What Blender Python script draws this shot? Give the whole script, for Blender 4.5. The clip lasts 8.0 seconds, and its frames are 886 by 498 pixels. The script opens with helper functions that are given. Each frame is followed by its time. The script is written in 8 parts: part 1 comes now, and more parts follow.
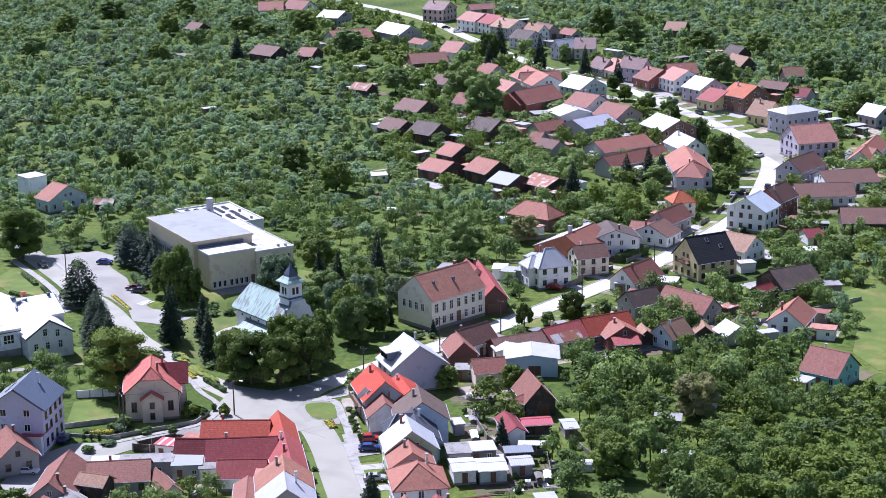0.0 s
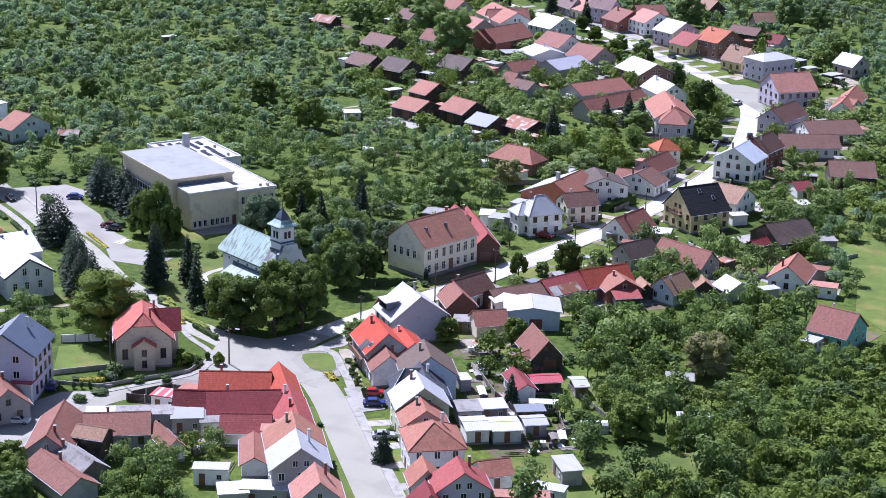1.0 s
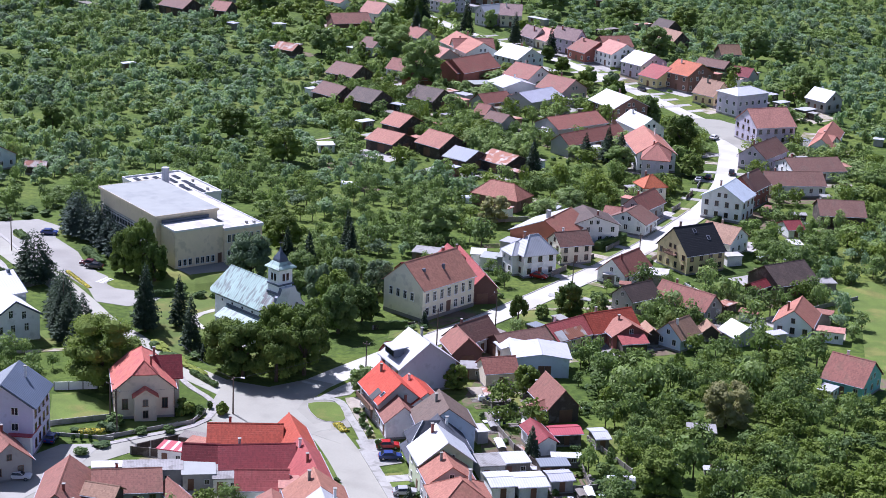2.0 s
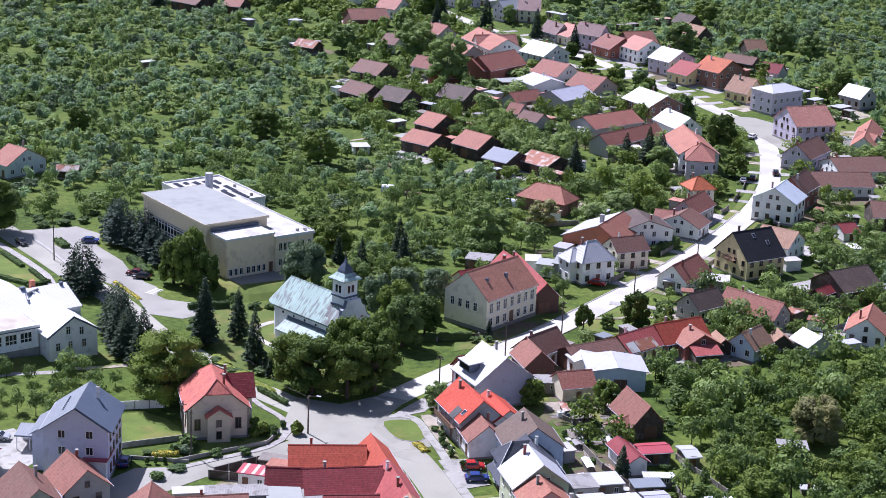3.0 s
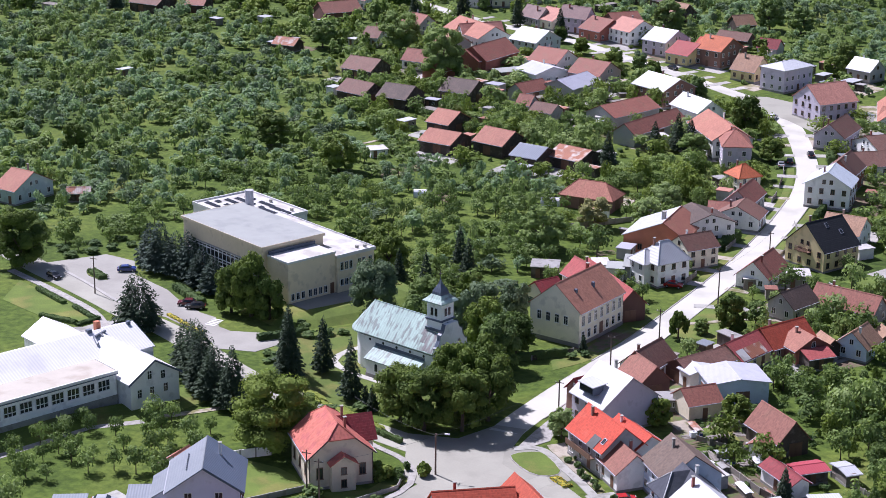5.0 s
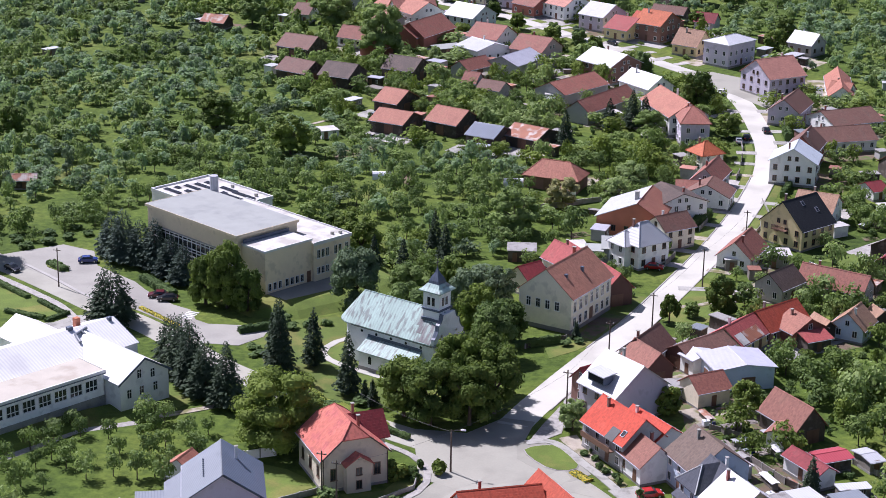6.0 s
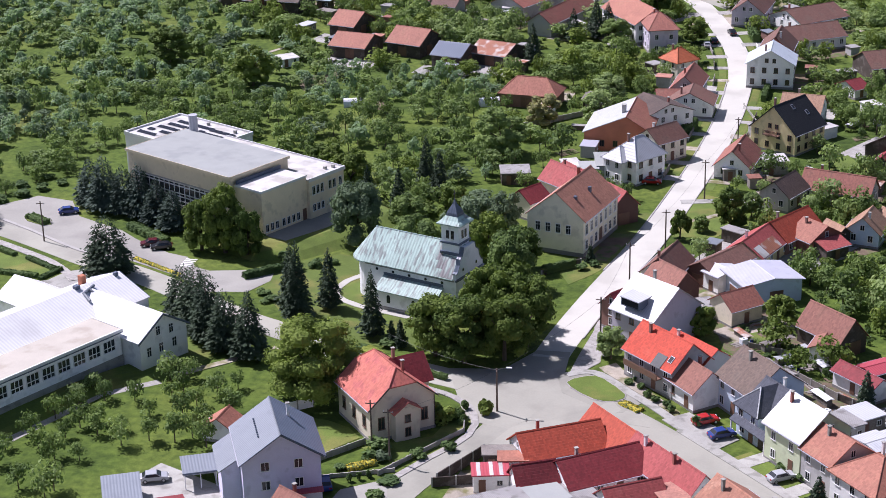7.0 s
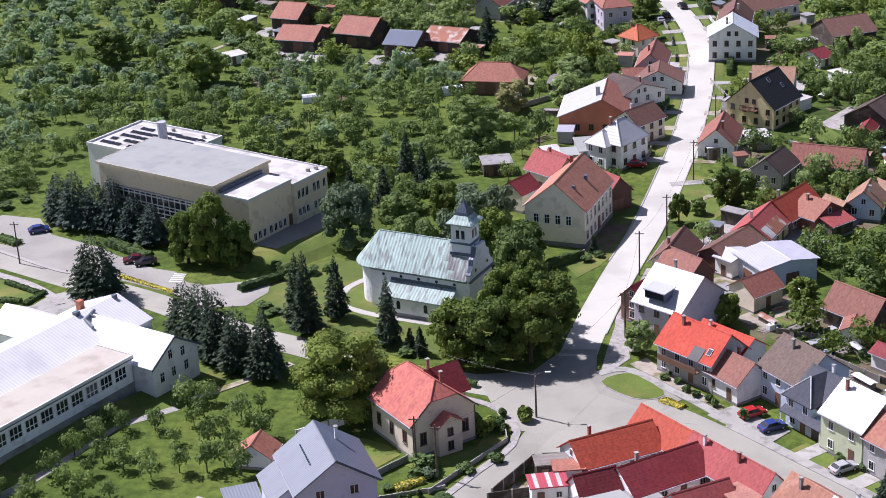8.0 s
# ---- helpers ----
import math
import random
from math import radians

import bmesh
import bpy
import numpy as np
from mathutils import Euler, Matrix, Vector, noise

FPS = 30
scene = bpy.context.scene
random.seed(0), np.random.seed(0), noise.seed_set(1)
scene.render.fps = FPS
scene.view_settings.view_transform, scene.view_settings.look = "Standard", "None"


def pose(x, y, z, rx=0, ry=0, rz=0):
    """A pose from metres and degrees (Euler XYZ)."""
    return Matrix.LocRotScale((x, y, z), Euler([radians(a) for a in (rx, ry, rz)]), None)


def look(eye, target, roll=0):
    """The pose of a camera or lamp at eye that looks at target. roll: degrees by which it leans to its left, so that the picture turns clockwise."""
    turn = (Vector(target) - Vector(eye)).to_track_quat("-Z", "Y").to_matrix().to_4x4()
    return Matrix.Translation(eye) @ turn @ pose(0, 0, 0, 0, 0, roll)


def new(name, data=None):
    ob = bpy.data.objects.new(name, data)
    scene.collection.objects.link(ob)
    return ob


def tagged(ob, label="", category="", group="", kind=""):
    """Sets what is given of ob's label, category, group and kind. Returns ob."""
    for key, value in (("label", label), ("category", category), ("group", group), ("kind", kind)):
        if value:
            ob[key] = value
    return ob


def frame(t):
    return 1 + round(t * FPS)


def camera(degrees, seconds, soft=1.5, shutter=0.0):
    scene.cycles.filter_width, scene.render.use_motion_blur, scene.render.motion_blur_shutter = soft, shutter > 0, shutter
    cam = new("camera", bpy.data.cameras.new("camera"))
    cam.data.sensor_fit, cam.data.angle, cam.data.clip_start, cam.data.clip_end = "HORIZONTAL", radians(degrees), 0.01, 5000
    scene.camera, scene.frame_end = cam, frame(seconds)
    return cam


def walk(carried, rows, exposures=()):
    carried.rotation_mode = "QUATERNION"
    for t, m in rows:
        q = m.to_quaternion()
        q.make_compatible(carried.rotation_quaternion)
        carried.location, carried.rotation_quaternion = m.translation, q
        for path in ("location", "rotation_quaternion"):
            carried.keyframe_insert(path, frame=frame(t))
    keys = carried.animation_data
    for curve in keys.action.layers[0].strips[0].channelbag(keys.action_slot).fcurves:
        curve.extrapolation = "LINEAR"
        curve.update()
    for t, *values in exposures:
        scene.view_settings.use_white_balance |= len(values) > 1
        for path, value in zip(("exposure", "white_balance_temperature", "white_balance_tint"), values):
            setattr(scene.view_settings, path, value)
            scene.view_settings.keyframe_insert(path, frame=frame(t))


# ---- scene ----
cam = camera(27.997, 8.0, soft=0.6)
PATH = [
    (0, (220.03, -311.56, 124.67), (74.38, -61.22, 46.44), -0.895),
    (0.5, (208.73, -310.36, 124.68), (69.09, -58.93, 39.34), 0.238),
    (1, (197.32, -308.87, 124.71), (66.30, -54.28, 35.17), 1.404),
    (1.5, (185.95, -307.38, 124.94), (62.32, -49.06, 35.56), 2.050),
    (1.7, (181.35, -306.77, 125.01), (60.03, -46.58, 37.95), 2.283),
    (2.8, (155.72, -304.30, 125.39), (42.18, -39.98, 40.30), 2.915),
    (3, (151.11, -303.74, 125.38), (37.99, -40.02, 37.88), 2.560),
    (3.5, (139.53, -302.04, 125.23), (28.29, -38.49, 34.85), 1.487),
    (4, (127.66, -300.20, 125.09), (20.59, -35.62, 32.70), 0.609),
    (4.5, (115.70, -298.16, 124.93), (14.27, -31.42, 32.41), 0.408),
    (4.7, (110.83, -297.35, 124.76), (12.10, -29.18, 33.44), 0.413),
    (5.8, (83.32, -292.95, 123.36), (6.11, -18.02, 31.42), 1.186),
    (6, (78.27, -291.96, 123.24), (5.64, -16.72, 28.55), 1.026),
    (6.5, (65.67, -289.17, 123.32), (3.25, -14.28, 20.64), 0.038),
    (7, (53.45, -286.08, 123.68), (0.44, -11.75, 14.44), -1.279),
    (7.5, (41.16, -282.32, 124.26), (-1.41, -7.82, 10.97), -2.593),
    (8, (28.78, -278.14, 124.81), (-3.01, -2.43, 10.90), -3.003),
]
walk(cam, [(t, look(eye, target, roll)) for t, eye, target, roll in PATH], [(0, 0.75, 5440, 26), (8, 0.51, 5960, 26)])
# ---- end of path ----
rng = random.Random(7)

# ---- daylight ----
SUN_TO = Vector((-0.553, 0.270, 0.788)).normalized()
world = bpy.data.worlds.new("sky")
scene.world = world
world.use_nodes = True
wn = world.node_tree.nodes
sky = wn.new("ShaderNodeTexSky")
sky.sky_type = "NISHITA"
sky.sun_disc = False
sky.sun_elevation = math.asin(SUN_TO.z)
sky.sun_rotation = math.atan2(SUN_TO.x, SUN_TO.y)
sky.dust_density = 1.5
world.node_tree.links.new(sky.outputs[0], wn["Background"].inputs[0])
wn["Background"].inputs[1].default_value = 0.060
sun = new("sun", bpy.data.lights.new("sun", "SUN"))
sun.data.energy = 4.7
sun.data.angle = radians(0.53)
sun.data.color = (1.0, 0.97, 0.93)
sun.matrix_world = look((0, 0, 200), tuple(Vector((0, 0, 200)) - SUN_TO * 10))


# ---- ground height ----
def gz(y):
    """The valley floor: level round the crossing, a shallow dip along the stream, then a slow rise."""
    return float(np.interp(y, [-20, 30, 100, 300, 1300], [0, -1.3, -1.3, 4.0, 24.0]))


# ---- materials ----
MATS = {}


def surface(name, rgb, rough=0.8, metal=0.0, vary=0.25, scale=0.35, fine=5.0, bump=0.25, tiles=None, ribs=0.0, patch=None, spec=0.4, streak=None):
    """A surface with stains at two scales. tiles: size of a roof tile along x and down the slope; ribs: spacing of sheet ribs;
    patch: a second colour that shows through in worn areas, and how much."""
    m = bpy.data.materials.new(name)
    m.use_nodes = True
    nt = m.node_tree
    N, K = nt.nodes, nt.links.new
    b = N["Principled BSDF"]
    b.inputs["Roughness"].default_value, b.inputs["Metallic"].default_value = rough, metal
    b.inputs["Specular IOR Level"].default_value = spec
    tc = N.new("ShaderNodeTexCoord")
    info = N.new("ShaderNodeObjectInfo")

    def noise_of(sc, detail, stretch=None):
        n = N.new("ShaderNodeTexNoise")
        n.inputs["Scale"].default_value, n.inputs["Detail"].default_value = sc, detail
        if stretch:
            mp = N.new("ShaderNodeMapping")
            mp.inputs["Scale"].default_value = stretch
            K(tc.outputs["Object"], mp.inputs["Vector"])
            K(mp.outputs[0], n.inputs["Vector"])
        else:
            K(tc.outputs["Object"], n.inputs["Vector"])
        return n.outputs["Fac"]

    def ranged(value, a, c, lo=0.25, hi=0.75):
        r = N.new("ShaderNodeMapRange")
        r.inputs["From Min"].default_value, r.inputs["From Max"].default_value = lo, hi
        r.inputs["To Min"].default_value, r.inputs["To Max"].default_value = a, c
        K(value, r.inputs["Value"])
        return r.outputs[0]

    def times(a, c):
        x = N.new("ShaderNodeMath")
        x.operation = "MULTIPLY"
        K(a, x.inputs[0])
        K(c, x.inputs[1])
        return x.outputs[0]

    big, small = noise_of(scale, 4), noise_of(fine, 3)
    light = times(ranged(big, 1 - vary, 1 + vary), ranged(small, 1 - vary * 0.6, 1 + vary * 0.6))
    light = times(light, ranged(info.outputs["Random"], 0.88, 1.1, 0, 1))
    height = small
    if tiles:
        sep = N.new("ShaderNodeSeparateXYZ")
        K(tc.outputs["Object"], sep.inputs[0])
        cells = []
        for axis, size in (("X", tiles[0]), ("Y", tiles[1])):
            d = N.new("ShaderNodeMath")
            d.operation = "DIVIDE"
            K(sep.outputs[axis], d.inputs[0])
            d.inputs[1].default_value = size
            fl, fr = N.new("ShaderNodeMath"), N.new("ShaderNodeMath")
            fl.operation, fr.operation = "FLOOR", "FRACT"
            K(d.outputs[0], fl.inputs[0])
            K(d.outputs[0], fr.inputs[0])
            cells.append((fl.outputs[0], fr.outputs[0]))
        com = N.new("ShaderNodeCombineXYZ")
        K(cells[0][0], com.inputs[0])
        K(cells[1][0], com.inputs[1])
        wh = N.new("ShaderNodeTexWhiteNoise")
        wh.noise_dimensions = "2D"
        K(com.outputs[0], wh.inputs["Vector"])
        light = times(light, ranged(wh.outputs["Value"], 0.84, 1.14, 0, 1))
        add = N.new("ShaderNodeMath")
        add.operation = "ADD"
        K(ranged(cells[1][1], 0.0, 1.0, 0, 1), add.inputs[0])
        K(ranged(cells[0][1], 0.0, 0.4, 0, 1), add.inputs[1])
        height = add.outputs[0]
    if ribs:
        wv = N.new("ShaderNodeTexWave")
        wv.bands_direction = "X"
        wv.inputs["Scale"].default_value = 0.314 / ribs
        K(tc.outputs["Object"], wv.inputs["Vector"])
        height = wv.outputs["Fac"]
        light = times(light, ranged(wv.outputs["Fac"], 0.9, 1.04, 0, 1))
    mix = N.new("ShaderNodeMix")
    mix.data_type, mix.blend_type = "RGBA", "MULTIPLY"
    mix.inputs["Factor"].default_value = 1.0
    base = N.new("ShaderNodeRGB")
    base.outputs[0].default_value = (*rgb, 1)
    col = base.outputs[0]
    if patch:
        pm = N.new("ShaderNodeMix")
        pm.data_type = "RGBA"
        worn = noise_of(patch[2] if len(patch) > 2 else 0.6, 5, streak)
        K(ranged(worn, 0, 1, 0.62 - patch[1] * 0.25, 0.72 - patch[1] * 0.2), pm.inputs["Factor"])
        K(col, pm.inputs["A"])
        pm.inputs["B"].default_value = (*patch[0], 1)
        col = pm.outputs["Result"]
    grey = N.new("ShaderNodeCombineColor")
    for i in range(3):
        K(light, grey.inputs[i])
    K(col, mix.inputs["A"])
    K(grey.outputs[0], mix.inputs["B"])
    K(mix.outputs["Result"], b.inputs["Base Color"])
    bp = N.new("ShaderNodeBump")
    bp.inputs["Strength"].default_value = bump
    bp.inputs["Distance"].default_value = 0.05
    K(height, bp.inputs["Height"])
    K(bp.outputs[0], b.inputs["Normal"])
    MATS[name] = m
    return m


TILE = (0.30, 0.34)
REDS = (
    ("tile_red", (0.267, 0.101, 0.072), ((0.173, 0.094, 0.062), 0.6)), ("tile_orange", (0.333, 0.134, 0.089), ((0.260, 0.130, 0.077), 0.4)), ("tile_faded", (0.419, 0.192, 0.127), ((0.347, 0.152, 0.092), 0.5)),
    ("tile_bright", (0.448, 0.119, 0.048), None), ("tile_vivid", (0.477, 0.061, 0.029), ((0.397, 0.072, 0.041), 0.3)),
    ("tile_vivid2", (0.405, 0.072, 0.035), ((0.289, 0.061, 0.033), 0.5)), ("tile_crimson", (0.195, 0.025, 0.029), ((0.144, 0.036, 0.035), 0.4)),
    ("tile_pinkred", (0.333, 0.072, 0.065), ((0.231, 0.072, 0.060), 0.5)), ("tile_pink", (0.405, 0.188, 0.142), ((0.303, 0.144, 0.101), 0.4)))
BROWNS = (
    ("tile_salmon", (0.361, 0.159, 0.101), ((0.433, 0.245, 0.166), 0.5)), ("tile_brown", (0.163, 0.081, 0.060), ((0.116, 0.076, 0.057), 0.6)),
    ("tile_brownred", (0.260, 0.110, 0.078), ((0.159, 0.083, 0.054), 0.6)), ("tile_greybrown", (0.152, 0.105, 0.080), ((0.108, 0.087, 0.070), 0.5)),
    ("tile_dark", (0.080, 0.055, 0.045), ((0.108, 0.072, 0.057), 0.5)), ("tile_tan", (0.325, 0.188, 0.118), ((0.231, 0.144, 0.102), 0.5)),
    ("tile_lilac", (0.245, 0.163, 0.150), ((0.181, 0.130, 0.114), 0.4)), ("tile_navy", (0.016, 0.018, 0.022), None), ("tile_slate", (0.056, 0.062, 0.080), ((0.070, 0.076, 0.092), 0.4)))
for nm, c, pt in REDS + BROWNS:
    surface(nm, c, rough=0.75, vary=0.14, tiles=TILE, bump=0.5, patch=pt and (tuple((p + q) / 2 for p, q in zip(pt[0], c)), pt[1] * 0.6, 0.35))
for nm, c in (("metal_white", (0.484, 0.493, 0.510)), ("metal_pale", (0.527, 0.578, 0.629)), ("metal_lilac", (0.425, 0.425, 0.484)),
              ("metal_red", (0.425, 0.068, 0.085)), ("metal_blue", (0.191, 0.212, 0.238))):
    surface(nm, c, rough=0.45, vary=0.07, ribs=0.45, bump=0.35, patch=(tuple(v * 0.88 for v in c), 0.2), spec=0.5)
surface("metal_snow", (0.681, 0.681, 0.681), rough=0.5, vary=0.05, ribs=0.6, bump=0.2, patch=((0.614, 0.606, 0.598), 0.3, 0.15))
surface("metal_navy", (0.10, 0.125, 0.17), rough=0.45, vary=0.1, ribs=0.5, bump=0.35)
surface("metal_rust", (0.46, 0.40, 0.36), rough=0.75, vary=0.2, ribs=0.5, patch=((0.30, 0.12, 0.07), 1.0, 0.45))
surface("copper_green", (0.350, 0.470, 0.420), rough=0.6, vary=0.12, ribs=0.6, bump=0.6, patch=((0.215, 0.250, 0.232), 0.5, 1.6), streak=(1.0, 0.3, 0.3))
surface("copper_brown", (0.200, 0.190, 0.188), rough=0.6, vary=0.16, ribs=0.6, bump=0.6, patch=((0.310, 0.390, 0.355), 0.6, 1.6), streak=(1.0, 0.22, 0.22))
surface("roof_felt", (0.312, 0.325, 0.308), rough=0.85, vary=0.06, patch=((0.272, 0.286, 0.276), 0.3, 0.2))
surface("roof_felt_white", (0.500, 0.488, 0.470), rough=0.8, vary=0.08, patch=((0.372, 0.352, 0.320), 0.55, 0.3))
surface("roof_buff", (0.480, 0.440, 0.372), rough=0.8, vary=0.06, patch=((0.400, 0.352, 0.290), 0.5, 0.2))
surface("fibre_grey", (0.30, 0.29, 0.28), rough=0.9, vary=0.15, ribs=0.25, patch=((0.2, 0.19, 0.18), 0.5))
for nm, c in (("white", (0.86, 0.855, 0.83)), ("cream", (0.74, 0.69, 0.56)), ("grey", (0.42, 0.41, 0.40)), ("lilac", (0.58, 0.53, 0.62)),
              ("cyan", (0.58, 0.66, 0.66)), ("yellow", (0.74, 0.61, 0.33)), ("pink", (0.62, 0.46, 0.44)), ("blue", (0.52, 0.60, 0.70)),
              ("green", (0.62, 0.68, 0.46)), ("teal", (0.25, 0.55, 0.53)), ("buff", (0.76, 0.65, 0.47)), ("bluewhite", (0.64, 0.62, 0.77)),
              ("church", (0.90, 0.90, 0.90)), ("sand", (0.72, 0.64, 0.50)), ("ivory", (0.88, 0.82, 0.65))):
    surface("plaster_" + nm, c, rough=0.9, vary=0.07, scale=0.5, fine=9, bump=0.12, patch=(tuple(v * 0.78 for v in c), 0.25, 0.5))
for nm, c in (("red", (0.30, 0.11, 0.085)), ("orange", (0.50, 0.19, 0.11)), ("brown", (0.27, 0.15, 0.12)), ("dark", (0.15, 0.08, 0.065))):
    surface("brick_" + nm, c, rough=0.9, vary=0.15, fine=12, bump=0.3)
surface("wood_dark", (0.075, 0.058, 0.048), rough=0.85, vary=0.3, ribs=0.16, bump=0.5, patch=((0.14, 0.12, 0.105), 0.4))
surface("wood_grey", (0.24, 0.215, 0.19), rough=0.9, vary=0.25, ribs=0.14, bump=0.5)
surface("timber_pole", (0.13, 0.10, 0.08), rough=0.9, vary=0.2)
surface("frame_white", (0.75, 0.75, 0.74), rough=0.5, vary=0.04)
surface("frame_brown", (0.16, 0.09, 0.06), rough=0.6, vary=0.08)
surface("glass_dark", (0.025, 0.03, 0.035), rough=0.12, vary=0.2, bump=0.02, spec=0.6)
surface("door_brown", (0.17, 0.09, 0.06), rough=0.6, vary=0.15)
surface("plinth_grey", (0.27, 0.26, 0.25), rough=0.9, vary=0.12)
surface("asphalt", (0.328, 0.320, 0.268), rough=0.92, vary=0.06, scale=0.12, fine=3, bump=0.1, patch=((0.278, 0.270, 0.228), 0.55, 0.09))
surface("asphalt_dark", (0.305, 0.296, 0.262), rough=0.92, vary=0.08, scale=0.15, fine=3, bump=0.1, patch=((0.258, 0.248, 0.222), 0.5, 0.07))
surface("road_pale", (0.475, 0.462, 0.408), rough=0.92, vary=0.05, scale=0.12, fine=3, bump=0.1, patch=((0.406, 0.392, 0.346), 0.5, 0.09))
surface("paving", (0.349, 0.332, 0.307), rough=0.9, vary=0.1, scale=0.4, fine=7, tiles=(0.5, 0.5), bump=0.15)
surface("gravel", (0.349, 0.307, 0.249), rough=0.95, vary=0.2, scale=0.5, fine=8, patch=((0.166, 0.158, 0.066), 0.6, 0.3))
surface("concrete", (0.345, 0.338, 0.306), rough=0.9, vary=0.14, patch=((0.245, 0.238, 0.212), 0.4))
surface("kerbstone", (0.365, 0.349, 0.324), rough=0.9, vary=0.1)
surface("lawn", (0.098, 0.142, 0.022), rough=0.95, vary=0.22, scale=0.25, fine=4, bump=0.4, patch=((0.150, 0.158, 0.036), 0.5, 0.15))
surface("soil", (0.15, 0.11, 0.075), rough=1.0, vary=0.25, fine=4, bump=0.5, patch=((0.10, 0.13, 0.04), 0.6, 0.5))
surface("flower_yellow", (0.62, 0.50, 0.05), rough=0.9, vary=0.3, fine=9, patch=((0.12, 0.17, 0.05), 0.7, 3.0))
surface("stone_grey", (0.34, 0.32, 0.30), rough=0.9, vary=0.25, fine=6)
surface("tarpaulin", (0.70, 0.72, 0.76), rough=0.5, vary=0.12)
surface("lamp_metal", (0.10, 0.10, 0.10), rough=0.5, metal=0.6, vary=0.1)
surface("lamp_glass", (0.75, 0.77, 0.78), rough=0.25, vary=0.03)
surface("tyre", (0.02, 0.02, 0.02), rough=0.9)
surface("rim", (0.5, 0.5, 0.52), rough=0.35, metal=0.8)
surface("solar_black", (0.012, 0.013, 0.018), rough=0.25, vary=0.1)
# near-black standing for the shade inside a roof recess
surface("recess_shade", (0.05, 0.05, 0.05), rough=0.6)
for nm, c in (("maroon", (0.10, 0.012, 0.02)), ("red", (0.40, 0.02, 0.02)), ("blue", (0.02, 0.04, 0.18)), ("black", (0.012, 0.012, 0.015)), ("white", (0.72, 0.72, 0.72)), ("silver", (0.42, 0.43, 0.45))):
    surface("car_" + nm, c, rough=0.25, vary=0.03, bump=0.0, spec=0.6)


def foliage(name, dark, light, thin=0.3):
    """Leaves: each clump its own tone between two greens, part of the light going through."""
    m = bpy.data.materials.new(name)
    m.use_nodes = True
    N, K = m.node_tree.nodes, m.node_tree.links.new
    N.remove(N["Principled BSDF"])
    geo, info = N.new("ShaderNodeNewGeometry"), N.new("ShaderNodeObjectInfo")
    add = N.new("ShaderNodeMath")
    add.operation = "MULTIPLY_ADD"
    K(geo.outputs["Random Per Island"], add.inputs[0])
    add.inputs[1].default_value = 0.2
    sc = N.new("ShaderNodeMath")
    sc.operation = "MULTIPLY"
    K(info.outputs["Random"], sc.inputs[0])
    sc.inputs[1].default_value = 0.6
    K(sc.outputs[0], add.inputs[2])
    tc, no = N.new("ShaderNodeTexCoord"), N.new("ShaderNodeTexNoise")
    no.inputs["Scale"].default_value = 0.16
    no.inputs["Detail"].default_value = 1.0
    K(tc.outputs["Object"], no.inputs["Vector"])
    mul = N.new("ShaderNodeMath")
    mul.operation = "MULTIPLY_ADD"
    K(no.outputs["Fac"], mul.inputs[0])
    mul.inputs[1].default_value = 1.6
    mul.inputs[2].default_value = -0.7
    tot = N.new("ShaderNodeMath")
    tot.use_clamp = True
    K(add.outputs[0], tot.inputs[0])
    K(mul.outputs[0], tot.inputs[1])
    mix = N.new("ShaderNodeMix")
    mix.data_type = "RGBA"
    K(tot.outputs[0], mix.inputs["Factor"])
    mix.inputs["A"].default_value, mix.inputs["B"].default_value = (*dark, 1), (*light, 1)
    d, t = N.new("ShaderNodeBsdfPrincipled"), N.new("ShaderNodeBsdfTranslucent")
    d.inputs["Roughness"].default_value = 0.7
    d.inputs["Specular IOR Level"].default_value = 0.1
    K(mix.outputs["Result"], d.inputs["Base Color"])
    part_through = N.new("ShaderNodeMix")
    part_through.data_type, part_through.blend_type = "RGBA", "MULTIPLY"
    part_through.inputs["Factor"].default_value = 1.0
    K(mix.outputs["Result"], part_through.inputs["A"])
    part_through.inputs["B"].default_value = (thin * 1.05, thin * 1.1, thin * 0.8, 1)
    K(part_through.outputs["Result"], t.inputs["Color"])
    ms = N.new("ShaderNodeAddShader")
    K(d.outputs[0], ms.inputs[0])
    K(t.outputs[0], ms.inputs[1])
    K(ms.outputs[0], N["Material Output"].inputs["Surface"])
    MATS[name] = m


foliage("leaf_fruit", (0.057, 0.092, 0.030), (0.162, 0.222, 0.064), 0.45)
# paler and bluer: distance haze put into the leaf colour of far trees
foliage("leaf_haze", (0.092, 0.134, 0.080), (0.184, 0.250, 0.134), 0.85)
foliage("leaf_fresh", (0.092, 0.132, 0.048), (0.198, 0.254, 0.092), 0.62)
foliage("leaf_linden", (0.044, 0.074, 0.016), (0.150, 0.198, 0.038), 0.36)
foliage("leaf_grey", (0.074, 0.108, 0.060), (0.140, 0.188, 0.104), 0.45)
foliage("leaf_bronze", (0.140, 0.140, 0.060), (0.270, 0.258, 0.115), 0.6)
foliage("needle", (0.022, 0.038, 0.022), (0.070, 0.100, 0.060), 0.25)
foliage("needle_blue", (0.028, 0.046, 0.036), (0.082, 0.116, 0.088), 0.25)
foliage("hedge_leaf", (0.042, 0.074, 0.026), (0.112, 0.164, 0.054), 0.5)
foliage("leaf_lime", (0.096, 0.128, 0.024), (0.256, 0.288, 0.056), 0.5)
surface("bark", (0.105, 0.08, 0.06), rough=0.95, vary=0.3, fine=6, bump=0.6)


